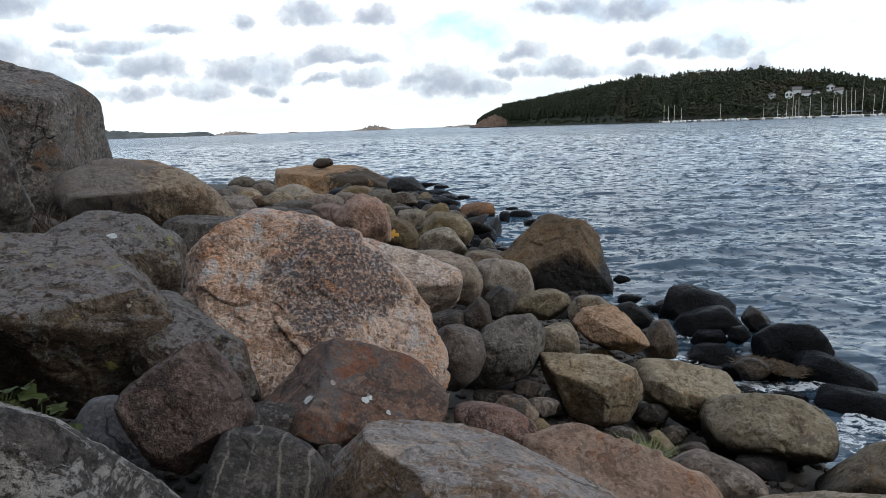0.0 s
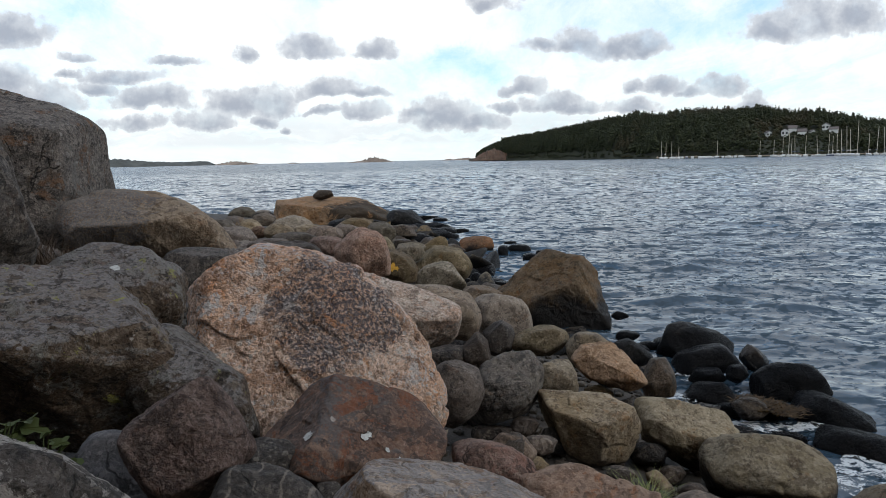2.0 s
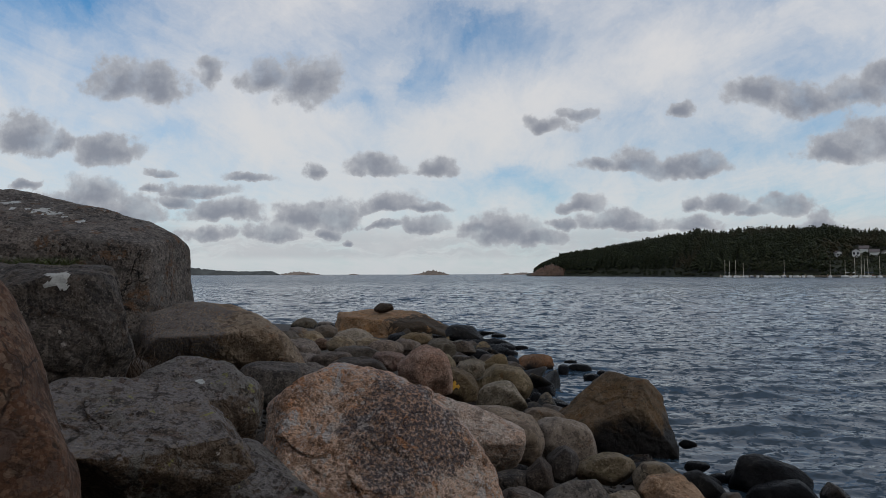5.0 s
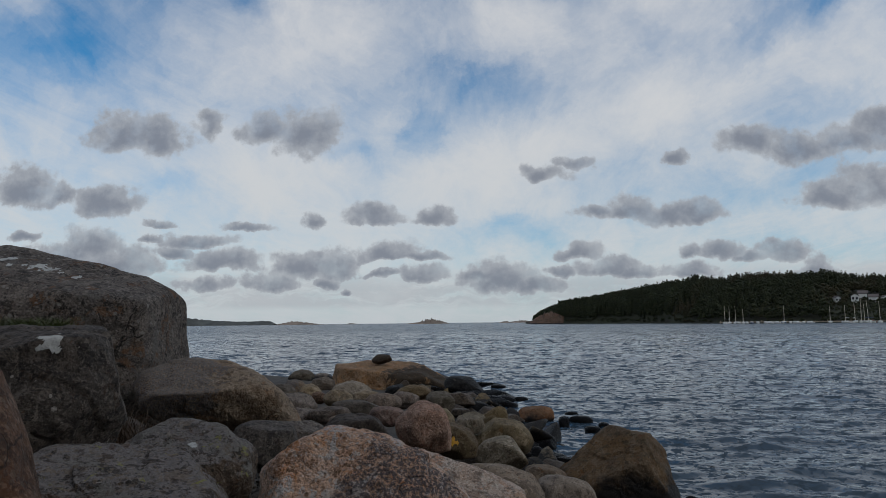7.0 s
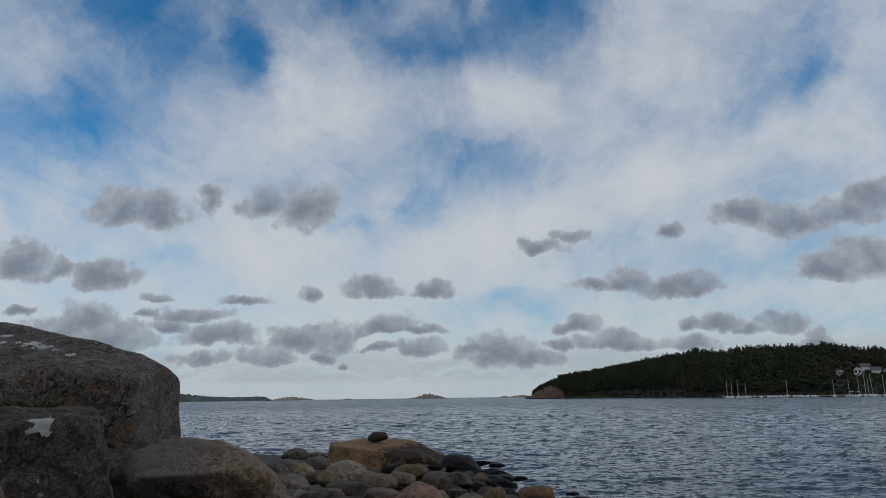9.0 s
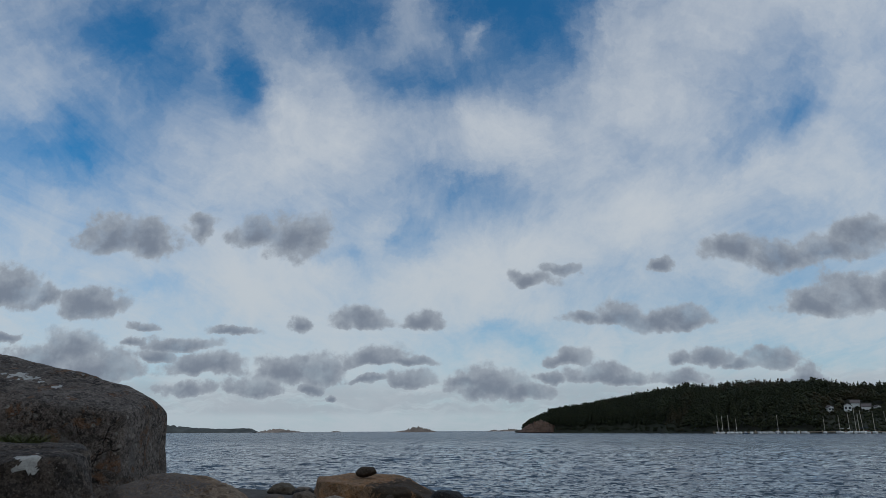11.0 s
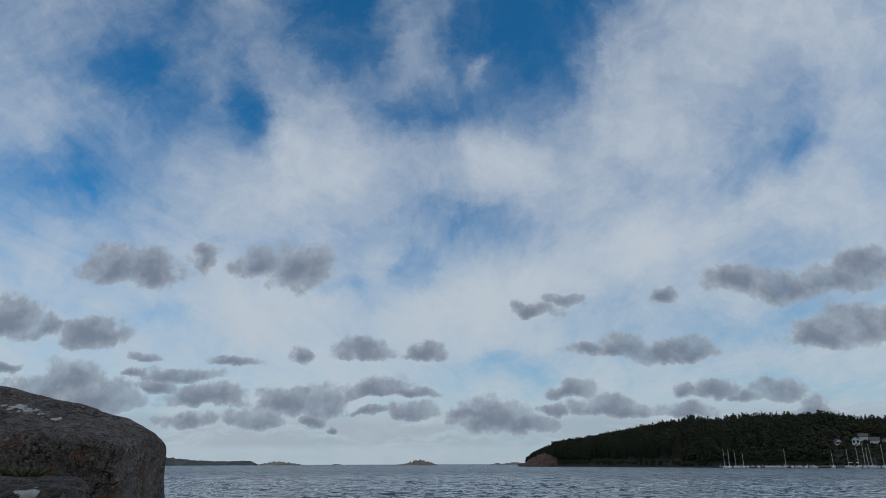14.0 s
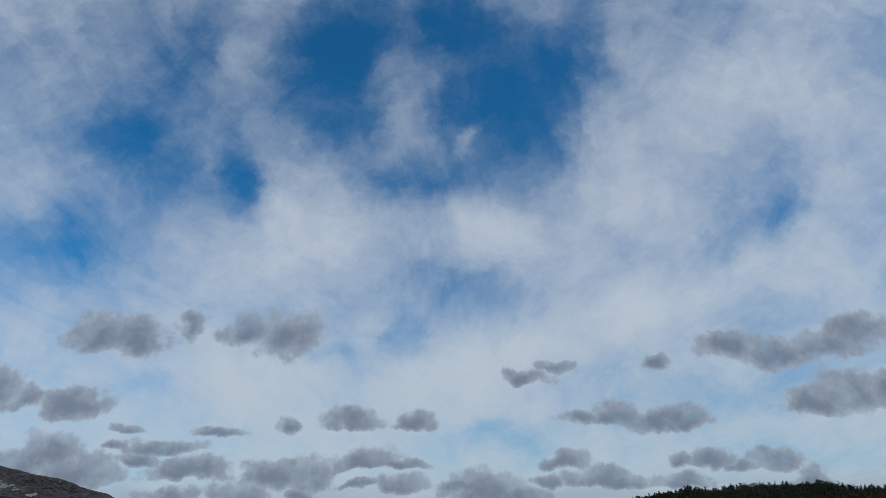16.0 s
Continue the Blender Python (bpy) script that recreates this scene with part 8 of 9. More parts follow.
boulder("boulder", (2.532, 4.563, 0.014), 7, "black", 4, 127, "black wet stone awash among others",
    [(-7.98, -1.39, -7.21), (-2.56, -7.6, -14), (4.68, -8.92, -7.87), (6.5, -5.99, -0.128), (4.05, 2.15, 12.9), (0.377, 3.86, 17.2), (-3.94, 4.52, 10.2), (-8.4, 3.46, 2.97), (-7.39, -11.5, 4.28), (6.33, 11.8, -5.09), (-7.31, -10.4, -5.2), (1.5, -13.2, -2.94), (1.68, -5.63, 5.17), (-5.68, -3.29, 8.93), (-8.61, -3.39, 3.76), (6.75, 3.92, 1.87), (-1.23, 11.8, 1.84), (-0.867, 5.53, -7.89), (9.87, 1.41, -6.87)])
boulder("boulder", (-1.156, 3.600, 0.796), 13, "brown", 4, 128, "dark brown boulder deep under others",
    [(-3.81, -3.64, -4.12), (0.493, -2.71, -5.78), (5.16, -1.52, -4.73), (6.82, 1.83, 0.313), (5.24, 2.51, 3.34), (-0.959, 0.828, 6.15), (-4.3, -0.718, 5.15), (-6.16, -3.13, 1.24), (3.57, -5.74, 2.69), (-4.14, 5.88, -1.14), (1.71, -5.17, -3.16), (6.04, -1.9, 0.0253), (3.4, -2.13, 5.09), (-0.691, -4.75, 5.38), (-1.43, -6.1, -1.99), (-2.01, 2.54, -5.79), (1.3, 5.58, -0.992), (-1.73, 5.46, 3.21), (-4.33, 1.07, -2.12)])
boulder("boulder", (-0.347, 2.400, 0.969), 13, "dark", 4, 129, "stone deep under others, coloured dark for shade",
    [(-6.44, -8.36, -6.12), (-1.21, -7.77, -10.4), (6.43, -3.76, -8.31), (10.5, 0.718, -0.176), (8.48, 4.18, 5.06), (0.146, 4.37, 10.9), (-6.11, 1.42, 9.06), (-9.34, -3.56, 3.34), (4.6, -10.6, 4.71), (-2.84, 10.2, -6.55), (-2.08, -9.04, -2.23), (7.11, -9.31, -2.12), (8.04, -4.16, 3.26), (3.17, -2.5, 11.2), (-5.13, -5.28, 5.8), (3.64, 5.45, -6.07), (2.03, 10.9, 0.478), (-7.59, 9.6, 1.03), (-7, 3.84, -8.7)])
boulder("boulder", (-1.357, 5.600, 1.111), 13, "grey", 4, 130, "grey boulder half hidden behind others",
    [(-3.09, -2.74, -3.51), (-0.632, -2.19, -6.24), (1.03, -0.713, -5.3), (3.56, 0.226, -0.96), (3.92, 0.249, 3.71), (1.84, -0.356, 6.69), (-1.56, 0.00697, 4.33), (-3.11, -1.55, 2.04), (2.63, -5, 1.06), (-1.22, 5.62, -0.183), (-0.0279, -1.93, 2.66), (-0.908, -2.79, 0.983), (-0.987, -4.86, -1.99), (3.4, -3.25, -1.78), (2.51, -2.37, 1.49), (-0.612, 3.23, -3.28), (1.12, 2.5, 0.0609), (-3.31, 2.96, 3.13), (-1.77, 1.1, -0.521)])
boulder("boulder", (-1.044, 6.200, 1.098), 13, "brown_grey", 4, 131, "brown-grey boulder half hidden behind others",
    [(-1.34, -3.03, -6.33), (0.872, -1.41, -6.1), (2.72, 0.00625, -2.66), (3.27, 0.127, 3.45), (1.52, 0.313, 5.63), (-0.5, -0.568, 7.09), (-2.67, -1.1, 3.53), (-2.96, -1.76, -3.72), (1.59, -5.51, -0.354), (-1.95, 5.39, -0.357), (1.41, -0.976, 0.686), (-1.24, -3.14, 4.22), (-0.676, -0.967, 0.413), (-0.755, -4.86, -3.41), (2.42, -4.02, -2.2), (-0.868, 0.381, 0.025), (-1.52, 3.56, -3.51), (0.721, 1.06, -0.589), (1.72, 4.15, 3.11)])
boulder("boulder", (-2.699, 5.200, 1.225), 13, "grey", 4, 132, "dark grey boulder wedged in a gap",
    [(-2.45, -2.56, -4.05), (0.38, -1.86, -6.79), (2.87, -0.822, -5.51), (3.61, 1.71, -0.456), (2.53, 1.6, 4.92), (1.7, -0.323, 8.22), (-2.21, -1.82, 4.88), (-3.5, -2.52, 0.69), (4.18, -4.92, 0.692), (-3.42, 5.2, -1.84), (3.92, -1.72, 2.55), (-0.0343, -4.68, 3.29), (-0.903, -4.23, 0.0485), (2.78, -4.24, -3.72), (4.64, -3.24, -1.59), (-1.33, 3.83, -3.61), (0.9, 4.6, 1.19), (-2.67, 2.5, 2.63), (-4.36, 1.06, -2.72)])
boulder("boulder", (0.068, 4.600, 0.538), 13, "dark", 4, 133, "stone down between boulders, coloured dark for the shade there",
    [(-5.24, -2.29, -4.54), (-0.755, -2.93, -6.59), (4.9, -3.26, -4.92), (7.14, -0.621, 0.0356), (5.49, 0.431, 5.4), (0.381, 0.896, 7.45), (-5.34, -0.266, 6.18), (-6.96, -0.515, 0.612), (0.471, -7.3, 3.03), (-0.821, 7.34, -2.84), (3.8, -4.48, -0.455), (4.12, -3.53, 4.24), (-0.671, -3.34, 6.52), (-4.51, -5.47, 2.2), (-0.52, -6.78, -3.34), (-4.8, 4.47, -1.66), (-0.622, 3.53, -6.83), (4.69, 4.51, -2.34), (1.05, 5.35, 3.44)])
boulder("boulder", (0.356, 2.600, 0.711), 13, "dark", 4, 134, "stone deep under others, coloured dark for shade",
    [(-3.47, -5.98, -8.06), (1.86, -8.12, -8.59), (5, -5.21, -4.78), (5.33, 0.156, 4.19), (3.2, 3.1, 9.52), (-2.1, 3.89, 10.3), (-4.52, 1.58, 6.21), (-5.19, -2.49, -3.53), (-0.475, -9, 5.18), (2.25, 9.64, -3.18), (4.25, -3.01, 3.55), (0.187, -4.35, 8.11), (-4.24, -4, 2.44), (-5.07, -8.27, -0.795), (4.14, -9.08, -1.19), (2.33, 4.43, -9.37), (5, 7.39, 0.375), (-3.46, 7.88, 2.26), (-4.78, 2.75, -7.1)])
boulder("boulder", (-2.363, 9.500, 0.707), 13, "brown_grey", 4, 135, "rounded brown-grey stone on the shore",
    [(-2.55, -2.25, -3.82), (-0.313, -3.07, -6.64), (1.34, -1.2, -3.81), (2.82, 0.389, -1.2), (3.1, 0.409, 4.34), (1.66, -0.416, 6.74), (-0.867, -0.401, 3.28), (-2.71, -0.768, 0.929), (0.999, -5.15, 0.556), (-1.47, 5.01, -0.777), (0.922, -2.51, 2.93), (-1.17, -3.22, 3.36), (-0.775, -2.35, -0.845), (2.62, -3.63, -2.15), (1.01, -0.422, 0.286), (-1.14, 0.435, -0.473), (0.24, 3.42, -2.88), (0.548, 0.927, -0.0659), (-2.36, 2.58, 2.71)])
boulder("boulder", (-3.182, 11.500, 0.767), 13, "olive", 4, 136, "rounded olive-brown stone on the shore",
    [(-1.27, -2.12, -4.75), (0.338, -2.5, -7.95), (2.58, -0.88, -5.56), (2.82, -0.0241, -0.578), (1.69, 0.552, 4.07), (1.02, -0.846, 8.62), (-2.23, -1.13, 5.08), (-2.75, -1.1, 0.708), (1.92, -5.78, 0.945), (-1.64, 5.91, -0.648), (3.43, -2.22, 1.39), (0.206, -3.76, 4.84), (-1.5, -2.77, 0.0459), (0.185, -4.21, -2.11), (1.49, -1.04, -0.863), (-2.57, 3.02, -2.78), (1.67, 2.21, -0.556), (0.742, 3.21, 2.47), (-1.83, 0.753, 0.55)])
boulder("boulder", (-4.151, 14.000, 0.668), 13, "grey_tan", 4, 137, "smooth grey-tan stone on the shore",
    [(-2.46, -2.14, -2.87), (-0.73, -1.45, -6.06), (2.1, -0.497, -5.15), (3.15, 0.567, -1.32), (2.3, 0.632, 2.36), (0.645, 0.235, 6.34), (-1.11, -0.713, 6.19), (-2.98, -1.02, 1.25), (1.58, -5.64, 0.494), (-2.19, 5.4, -0.708), (-1.22, -4.94, -0.669), (0.882, -3.96, -3.72), (3.46, -2.46, -0.693), (3.38, -2.22, 3.87), (-0.426, -4.44, 3.79), (-3.27, 2.46, 0.717), (-2.86, 2.51, -4.07), (1.38, 3.5, -1.19), (1.1, 4.15, 3.37)])
# ---- far shore: wooded hill, skerries ----
RIDGE_AZ = [3.3, 4.0, 4.6, 5.6, 7.5, 11.2, 13.9, 17.0, 19.1, 20.2, 24.0, 26.2, 28.0, 30.0, 31.6, 33.9, 38.0, 46.0]
RIDGE_UP = [0.0, 0.15, 0.55, 0.98, 1.22, 1.75, 2.22, 2.70, 2.42, 2.72, 2.66, 2.75, 2.28, 2.2, 1.86, 1.25, 0.7, 0.3]


def coast(az):
    """Distance from the viewing place to the shore and to the ridge behind it."""
    near = float(np.interp(az, [3.3, 5, 8, 14, 18.5, 24, 34, 46], [610, 598, 560, 470, 395, 375, 350, 330]))
    far = near + float(np.interp(az, [3.3, 5, 8, 14, 20, 46], [8, 22, 45, 85, 120, 130]))
    return near, far


def hill_z(az, r):
    near, far = coast(az)
    top = far * math.tan(radians(float(np.interp(az, RIDGE_AZ, RIDGE_UP)))) + 1.9
    if r <= near:
        return -1.0
    if r <= far:
        f = (r - near) / (far - near)
        z = top * math.sin(f * math.pi / 2) ** (0.75 if az < 16 else 1.15)
        return max(0.9, z)
    return top * max(0.25, 1 - (r - far) / 160)


def at_az(az, r, z=0.0):
    return (r * math.sin(radians(az)) + 0.15, r * math.cos(radians(az)) + 0.2, z)


az_s = np.linspace(3.2, 48, 150)
verts, faces = [], []
for a in az_s:
    near, far = coast(a)
    for k in range(22):
        f = k / 21
        r = near - 2 + f * (far + 90 - near)
        z = hill_z(a, r)
        verts.append(at_az(a, r, z + (0.6 * noise.noise((a * 3, r * 0.1, 0)) if z > 1 else 0)))
for i in range(len(az_s) - 1):
    for k in range(21):
        faces.append((i * 22 + k, (i + 1) * 22 + k, (i + 1) * 22 + k + 1, i * 22 + k + 1))
hill = new("hillside", mesh_of("hillside", verts, faces, FOREST_FLOOR))
tagged(hill, "wooded hill across the bay", "hill", kind="structure")

# houses stand in clearings: bearing, height of the ground, width, depth, height of the wall
def ground_range(az, z):
    """How far off the slope reaches the height z."""
    near, far = coast(az)
    return min(np.linspace(near + 2, far, 200), key=lambda r: abs(hill_z(az, r) - z))


HOUSES = [
    (26.7, 10.6, 2.7, 4, 1.9, 20, "small white wooden house among trees"), (27.85, 10.8, 3.4, 4, 2.4, 0, "white wooden house with a gable to the sea"),
    (28.35, 13.2, 4.6, 4, 1.7, 90, "wide grey-roofed house up the slope"), (29.0, 10.8, 4.2, 4, 1.8, 85, "wide white wooden house with a low roof"),
    (29.65, 11.0, 2.2, 3.2, 1.6, 25, "small white cottage on the hillside"), (30.55, 13.6, 3.6, 4, 2.2, -10, "white wooden house high on the hillside"),
    (31.05, 11.6, 3.5, 4, 1.8, 80, "white wooden house with a grey roof"),
]

# woods: ragged crowns of needle and leaf clumps, too far off to count
rng = random.Random(11)
wood = np.random.default_rng(11)
d0, f0 = sphere(0)
OCTA = np.array([(1, 0, 0), (-1, 0, 0), (0, 1, 0), (0, -1, 0), (0, 0, 1), (0, 0, -1)], float)
OCTA_FACES = np.array([(0, 2, 4), (2, 1, 4), (1, 3, 4), (3, 0, 4), (2, 0, 5), (1, 2, 5), (3, 1, 5), (0, 3, 5)])
clumps = []


def pine(x, y, z, tall, wide):
    """Tiers of needle clumps, narrowing to a crooked top, with gaps."""
    lean = wood.normal(0, 0.04, 2)
    for k in range(11):
        f = 0.34 + 0.66 * (k + wood.random()) / 11
        reach = wide * (1.1 - f) ** 0.7 * wood.uniform(0.25, 1.0)
        a = wood.uniform(0, math.tau)
        size = wide * wood.uniform(0.34, 0.62) * (1.2 - 0.55 * f)
        clumps.append((x + lean[0] * tall * f + reach * math.cos(a), y + lean[1] * tall * f + reach * math.sin(a), z + tall * f, size, size * wood.uniform(0.5, 1.0)))


def broadleaf(x, y, z, tall, wide):
    """Leaf clumps in a loose dome."""
    for k in range(9):
        a, f = wood.uniform(0, math.tau), wood.random()
        reach = wide * 0.85 * math.sqrt(1 - f * f) * wood.uniform(0.5, 1.0)
        size = wide * wood.uniform(0.32, 0.55)
        clumps.append((x + reach * math.cos(a), y + reach * math.sin(a), z + tall * (0.36 + 0.52 * f), size, size * wood.uniform(0.6, 0.95)))


for n in range(11500):
    a = rng.uniform(3.9, 41) if n > 2600 else rng.uniform(3.9, 15)
    near, far = coast(a)
    r = near + 1.0 + (far + 14 - near - 1.0) * rng.random() ** 0.85
    if a < 5.4 and r < near + 10:
        continue
    low = any(abs(a - h[0]) < 0.34 and r < ground_range(h[0], h[1]) + 3 for h in HOUSES) or (26.0 < a < 32.6 and near + 2 < r < near + 62 and rng.random() < 0.86)
    x, y, _ = at_az(a, r)
    z = hill_z(a, r)
    stand = noise.noise((a * 1.1, r * 0.03, 2))
    if low or r < near + 4:
        broadleaf(x, y, z - 0.4, rng.uniform(0.9, 2.2), rng.uniform(0.8, 1.5))
        continue
    tall = rng.uniform(4.2, 8.2) * (1 + 0.3 * noise.noise((a * 1.7, r * 0.05, 4))) * (0.6 if a < 6 else 1.0)
    if stand + rng.uniform(-0.3, 0.3) < 0.12 or r > far - 12:
        pine(x, y, z, tall, rng.uniform(1.1, 1.9))
    else:
        broadleaf(x, y, z, tall * 0.9, rng.uniform(1.5, 2.4))
clumps = np.array(clumps)
jag = wood.uniform(0.75, 1.25, (len(clumps), 6, 3))
wv = clumps[:, None, :3] + OCTA[None] * jag * clumps[:, None, [3, 3, 4]] + wood.normal(0, 0.10, (len(clumps), 6, 3)) * clumps[:, None, 3:4]
wf = OCTA_FACES[None] + 6 * np.arange(len(clumps))[:, None, None]
me = bpy.data.meshes.new("woods")
me.vertices.add(wv.size // 3)
me.vertices.foreach_set("co", wv.ravel())
me.loops.add(wf.size)
me.loops.foreach_set("vertex_index", wf.ravel().astype(np.int32))
me.polygons.add(wf.size // 3)
me.polygons.foreach_set("loop_start", np.arange(0, wf.size, 3, dtype=np.int32))
me.update(calc_edges=True)
me.materials.append(PINE)
tagged(new("woods", me), "dark green pine woods covering a hill", "forest", kind="stuff")


def skerry(name, y, xs, hs, mat, label, depth, broken=0.5):
    """A low island: a ridge of given heights along x at the distance y."""
    n, m = 90, 9
    verts, faces = [], []
    for i in range(n):
        x = xs[0] + (xs[-1] - xs[0]) * i / (n - 1)
        h = float(np.interp(x, xs, hs)) * (1 + broken * noise.fractal((x * 30 / (xs[-1] - xs[0]), 3.3, y), 0.8, 2.2, 4))
        for k in range(m):
            f = k / (m - 1) * 2 - 1
            verts.append((x, y + f * depth + depth * 0.2 * noise.noise((x * 0.05, f, 1)), -0.8 + (h + 0.8) * (1 - abs(f) ** 1.6) * (1 + 0.18 * noise.noise((x * 0.09, f * 2, 7)))))
    for i in range(n - 1):
        for k in range(m - 1):
            faces.append((i * m + k, (i + 1) * m + k, (i + 1) * m + k + 1, i * m + k + 1))
    return tagged(new(name, mesh_of(name, verts, faces, mat)), label, "island", kind="structure")


skerry("skerry", 1400, [-172, -160, -146, -130, -115, -100, -92, -80], [0.3, 2, 3.5, 8, 10.5, 6, 4, 0.2], SKERRY, "small bare rock island far out", 14)
skerry("island", 2300, [-1250, -1120, -1060, -960, -880, -800, -765, -740], [40, 30, 27, 17, 14, 14, 15, 3], FARWOOD, "long low wooded island on the horizon", 60, 0.14)
skerry("skerry", 2200, [-700, -678, -650, -615, -580, -545], [2, 7, 11, 10, 4, 0.2], SKERRY, "low rocky islet on the horizon", 30)
skerry("skerry", 2200, [-470, -456, -442, -428], [0.2, 3.5, 3, 0.2], SKERRY, "tiny rocky islet on the horizon", 15)
skerry("skerry", 1900, [30, 50, 65, 80, 95, 108, 135], [0.2, 5, 2, 5, 6, 5, 2], SKERRY, "low rocky islets beyond the headland", 20)

tagged(skerry("cliff", 586, [33, 37, 42, 48, 54, 60, 68, 80], [0.3, 2.4, 5.2, 8.6, 10.4, 9.4, 5.5, 0.4], STONES["cliff"], "bare pinkish cliff at the tip of a wooded headland", 9, 0.16), "", "cliff")

# ---- marina under the hill ----
def jetty(a0, r0, a1, r1, label):
    p, q = Vector(at_az(a0, r0)), Vector(at_az(a1, r1))
    base = new("jetty")
    base.location = p
    base.rotation_euler.z = math.atan2(q.y - p.y, q.x - p.x)
    length = (q - p).length
    bm = bmesh.new()
    box(bm, 0, length, -1.3, 1.3, 0.55, 0.95)
    part("deck", bm, TIMBER, base)
    for k in range(int(length / 9) + 1):
        bm = bmesh.new()
        rod(bm, (k * 9 + 0.5, -1.1, -1.5), (k * 9 + 0.5, -1.1, 1.5), 0.18, 0.16)
        part("pile", bm, TIMBER, base)
    return tagged(base, label, "jetty")


def sailboat(az, r, mast, lean=0.0, hull=WHITE, length=6.8, turn=0.0, label="moored white sailing boat with a bare mast"):
    base = new("sailboat")
    base.location = at_az(az, r, 0)
    base.rotation_euler = (0, radians(lean), radians(turn))
    bm = bmesh.new()
    rows = []
    for i in range(9):
        f = i / 8
        w = length * 0.155 * math.sin(min(1.0, 0.28 + f * 1.1) * math.pi / 2) * (1 - max(0, f - 0.55) ** 1.7 * 2.9)
        sheer = 0.6 + 0.3 * f ** 2
        x = (f - 0.5) * length
        rows.append([bm.verts.new(c) for c in ((x, -w, sheer), (x, -w * 0.86, 0.2), (x, -w * 0.3, -0.35), (x, w * 0.3, -0.35), (x, w * 0.86, 0.2), (x, w, sheer))])
    for a, b in zip(rows, rows[1:]):
        for k in range(5):
            bm.faces.new((a[k], a[k + 1], b[k + 1], b[k]))
        bm.faces.new((a[5], a[0], b[0], b[5]))
    bm.faces.new(rows[0])
    bm.faces.new(rows[-1][::-1])
    part("hull", bm, hull, base)
    bm = bmesh.new()
    made = box(bm, -length * 0.16, length * 0.2, -0.6, 0.6, 0.6, 1.0)
    for v in made:
        if v.co.z > 0.8:
            v.co.x *= 0.82
            v.co.y *= 0.85
    part("cabin", bm, WHITE, base)
    if mast:
        bm = bmesh.new()
        rod(bm, (length * 0.08, 0, 0.8), (length * 0.08, 0, mast), 0.11, 0.08)
        pole = part("mast", bm, MAST, base)
        bm = bmesh.new()
        rod(bm, (length * 0.07, 0, 2.3), (-length * 0.36, 0, 2.2), 0.14, 0.12)
        part("boom", bm, HULL_BLUE if rng.random() < 0.5 else WHITE, pole, "boom under a furled sail cover")
    return tagged(base, label, "boat", "boats in the marina")


jetty(18.6, 352, 28.5, 352, "long low timber jetty with piles")
jetty(28.6, 345, 40.0, 338, "timber jetty in front of moored boats")
for az, mast, lean in ((19.0, 8.4, 0), (19.3, 8.0, 1), (19.75, 8.4, -2), (20.3, 6.8, 0), (23.15, 8.2, -1), (26.2, 7.6, 0), (27.2, 7.8, 0)):
    sailboat(az, 349 - rng.uniform(0, 3), mast, lean, turn=rng.uniform(55, 110), length=5.6)
for az, mast, lean in ((27.75, 8.6, -3), (28.15, 12.0, 3), (28.4, 8.0, 0), (28.65, 9.5, 4), (29.3, 9.0, 0), (30.15, 8.8, 5), (30.8, 9.2, 0),
                       (31.05, 8.6, 2), (31.35, 9.5, 7), (31.7, 11.2, 6), (32.0, 12.5, 5), (32.25, 11.0, 4), (32.6, 15.0, 4), (33.3, 9.2, 0),
                       (33.75, 12.0, 7), (34.3, 11.5, 6), (34.6, 12.0, 2), (35.1, 10, 0), (35.7, 11, 3), (36.4, 9, 0), (37.2, 12, 2), (38.3, 10, 4)):
    sailboat(az, 336 - rng.uniform(0, 8), mast, lean * 0.9, HULL_BLUE if rng.random() < 0.2 else WHITE, turn=rng.uniform(35, 120), length=6.0)
for k in range(12):
    sailboat(20.0 + k * 0.45 + rng.uniform(-0.1, 0.1), 346, 0, 0, HULL_BLUE if k % 5 == 2 else WHITE, rng.uniform(3.6, 5.0), rng.uniform(70, 110), "small moored motor boat with a low cabin")


def house(az, r, w, d, h, wall, label, roof=ROOF, turn=0.0):
    base = new("house")
    base.location = at_az(az, r, hill_z(az, r) - 0.3)
    base.rotation_euler.z = radians(turn - az)
    bm = bmesh.new()
    box(bm, -w / 2, w / 2, -d / 2, d / 2, -3.0, h)
    part("wall", bm, wall, base)
    bm = bmesh.new()
    t = w * 0.56
    e = d / 2 + 0.35
    prof = ((-t, h - 0.25), (0, h + w * 0.3), (t, h - 0.25), (t, h), (0, h + w * 0.3 + 0.25), (-t, h))
    a = [bm.verts.new((x, -e, z)) for x, z in prof]
    b = [bm.verts.new((x, e, z)) for x, z in prof]
    for k in range(6):
        bm.faces.new((a[k], a[(k + 1) % 6], b[(k + 1) % 6], b[k]))
    bm.faces.new(a[::-1])
    bm.faces.new(b)
    part("roof", bm, roof, base)
    for y in (-d / 2, d / 2):
        bm = bmesh.new()
        bm.faces.new([bm.verts.new(c) for c in ((-w / 2, y, h), (w / 2, y, h), (0, y, h + w * 0.28))])
        part("gable", bm, wall, base)
    n = max(2, int(w / 2.4))
    for k in range(n):
        x = -w / 2 + (k + 0.5) * w / n
        bm = bmesh.new()
        box(bm, x - 0.5, x + 0.5, -d / 2 - 0.05, -d / 2 + 0.05, h * 0.38, h * 0.78)
        part("window", bm, GLASS, base)
    return tagged(base, label, "house", "houses on the hill")


for az, z, w, d, h, turn, label in HOUSES:
    house(az, ground_range(az, z), w, d, h * 1.3, WHITE, label, turn=turn)
house(28.85, 356, 2.6, 4, 1.9, HULL_RED, "red boathouse beside the marina", turn=0)

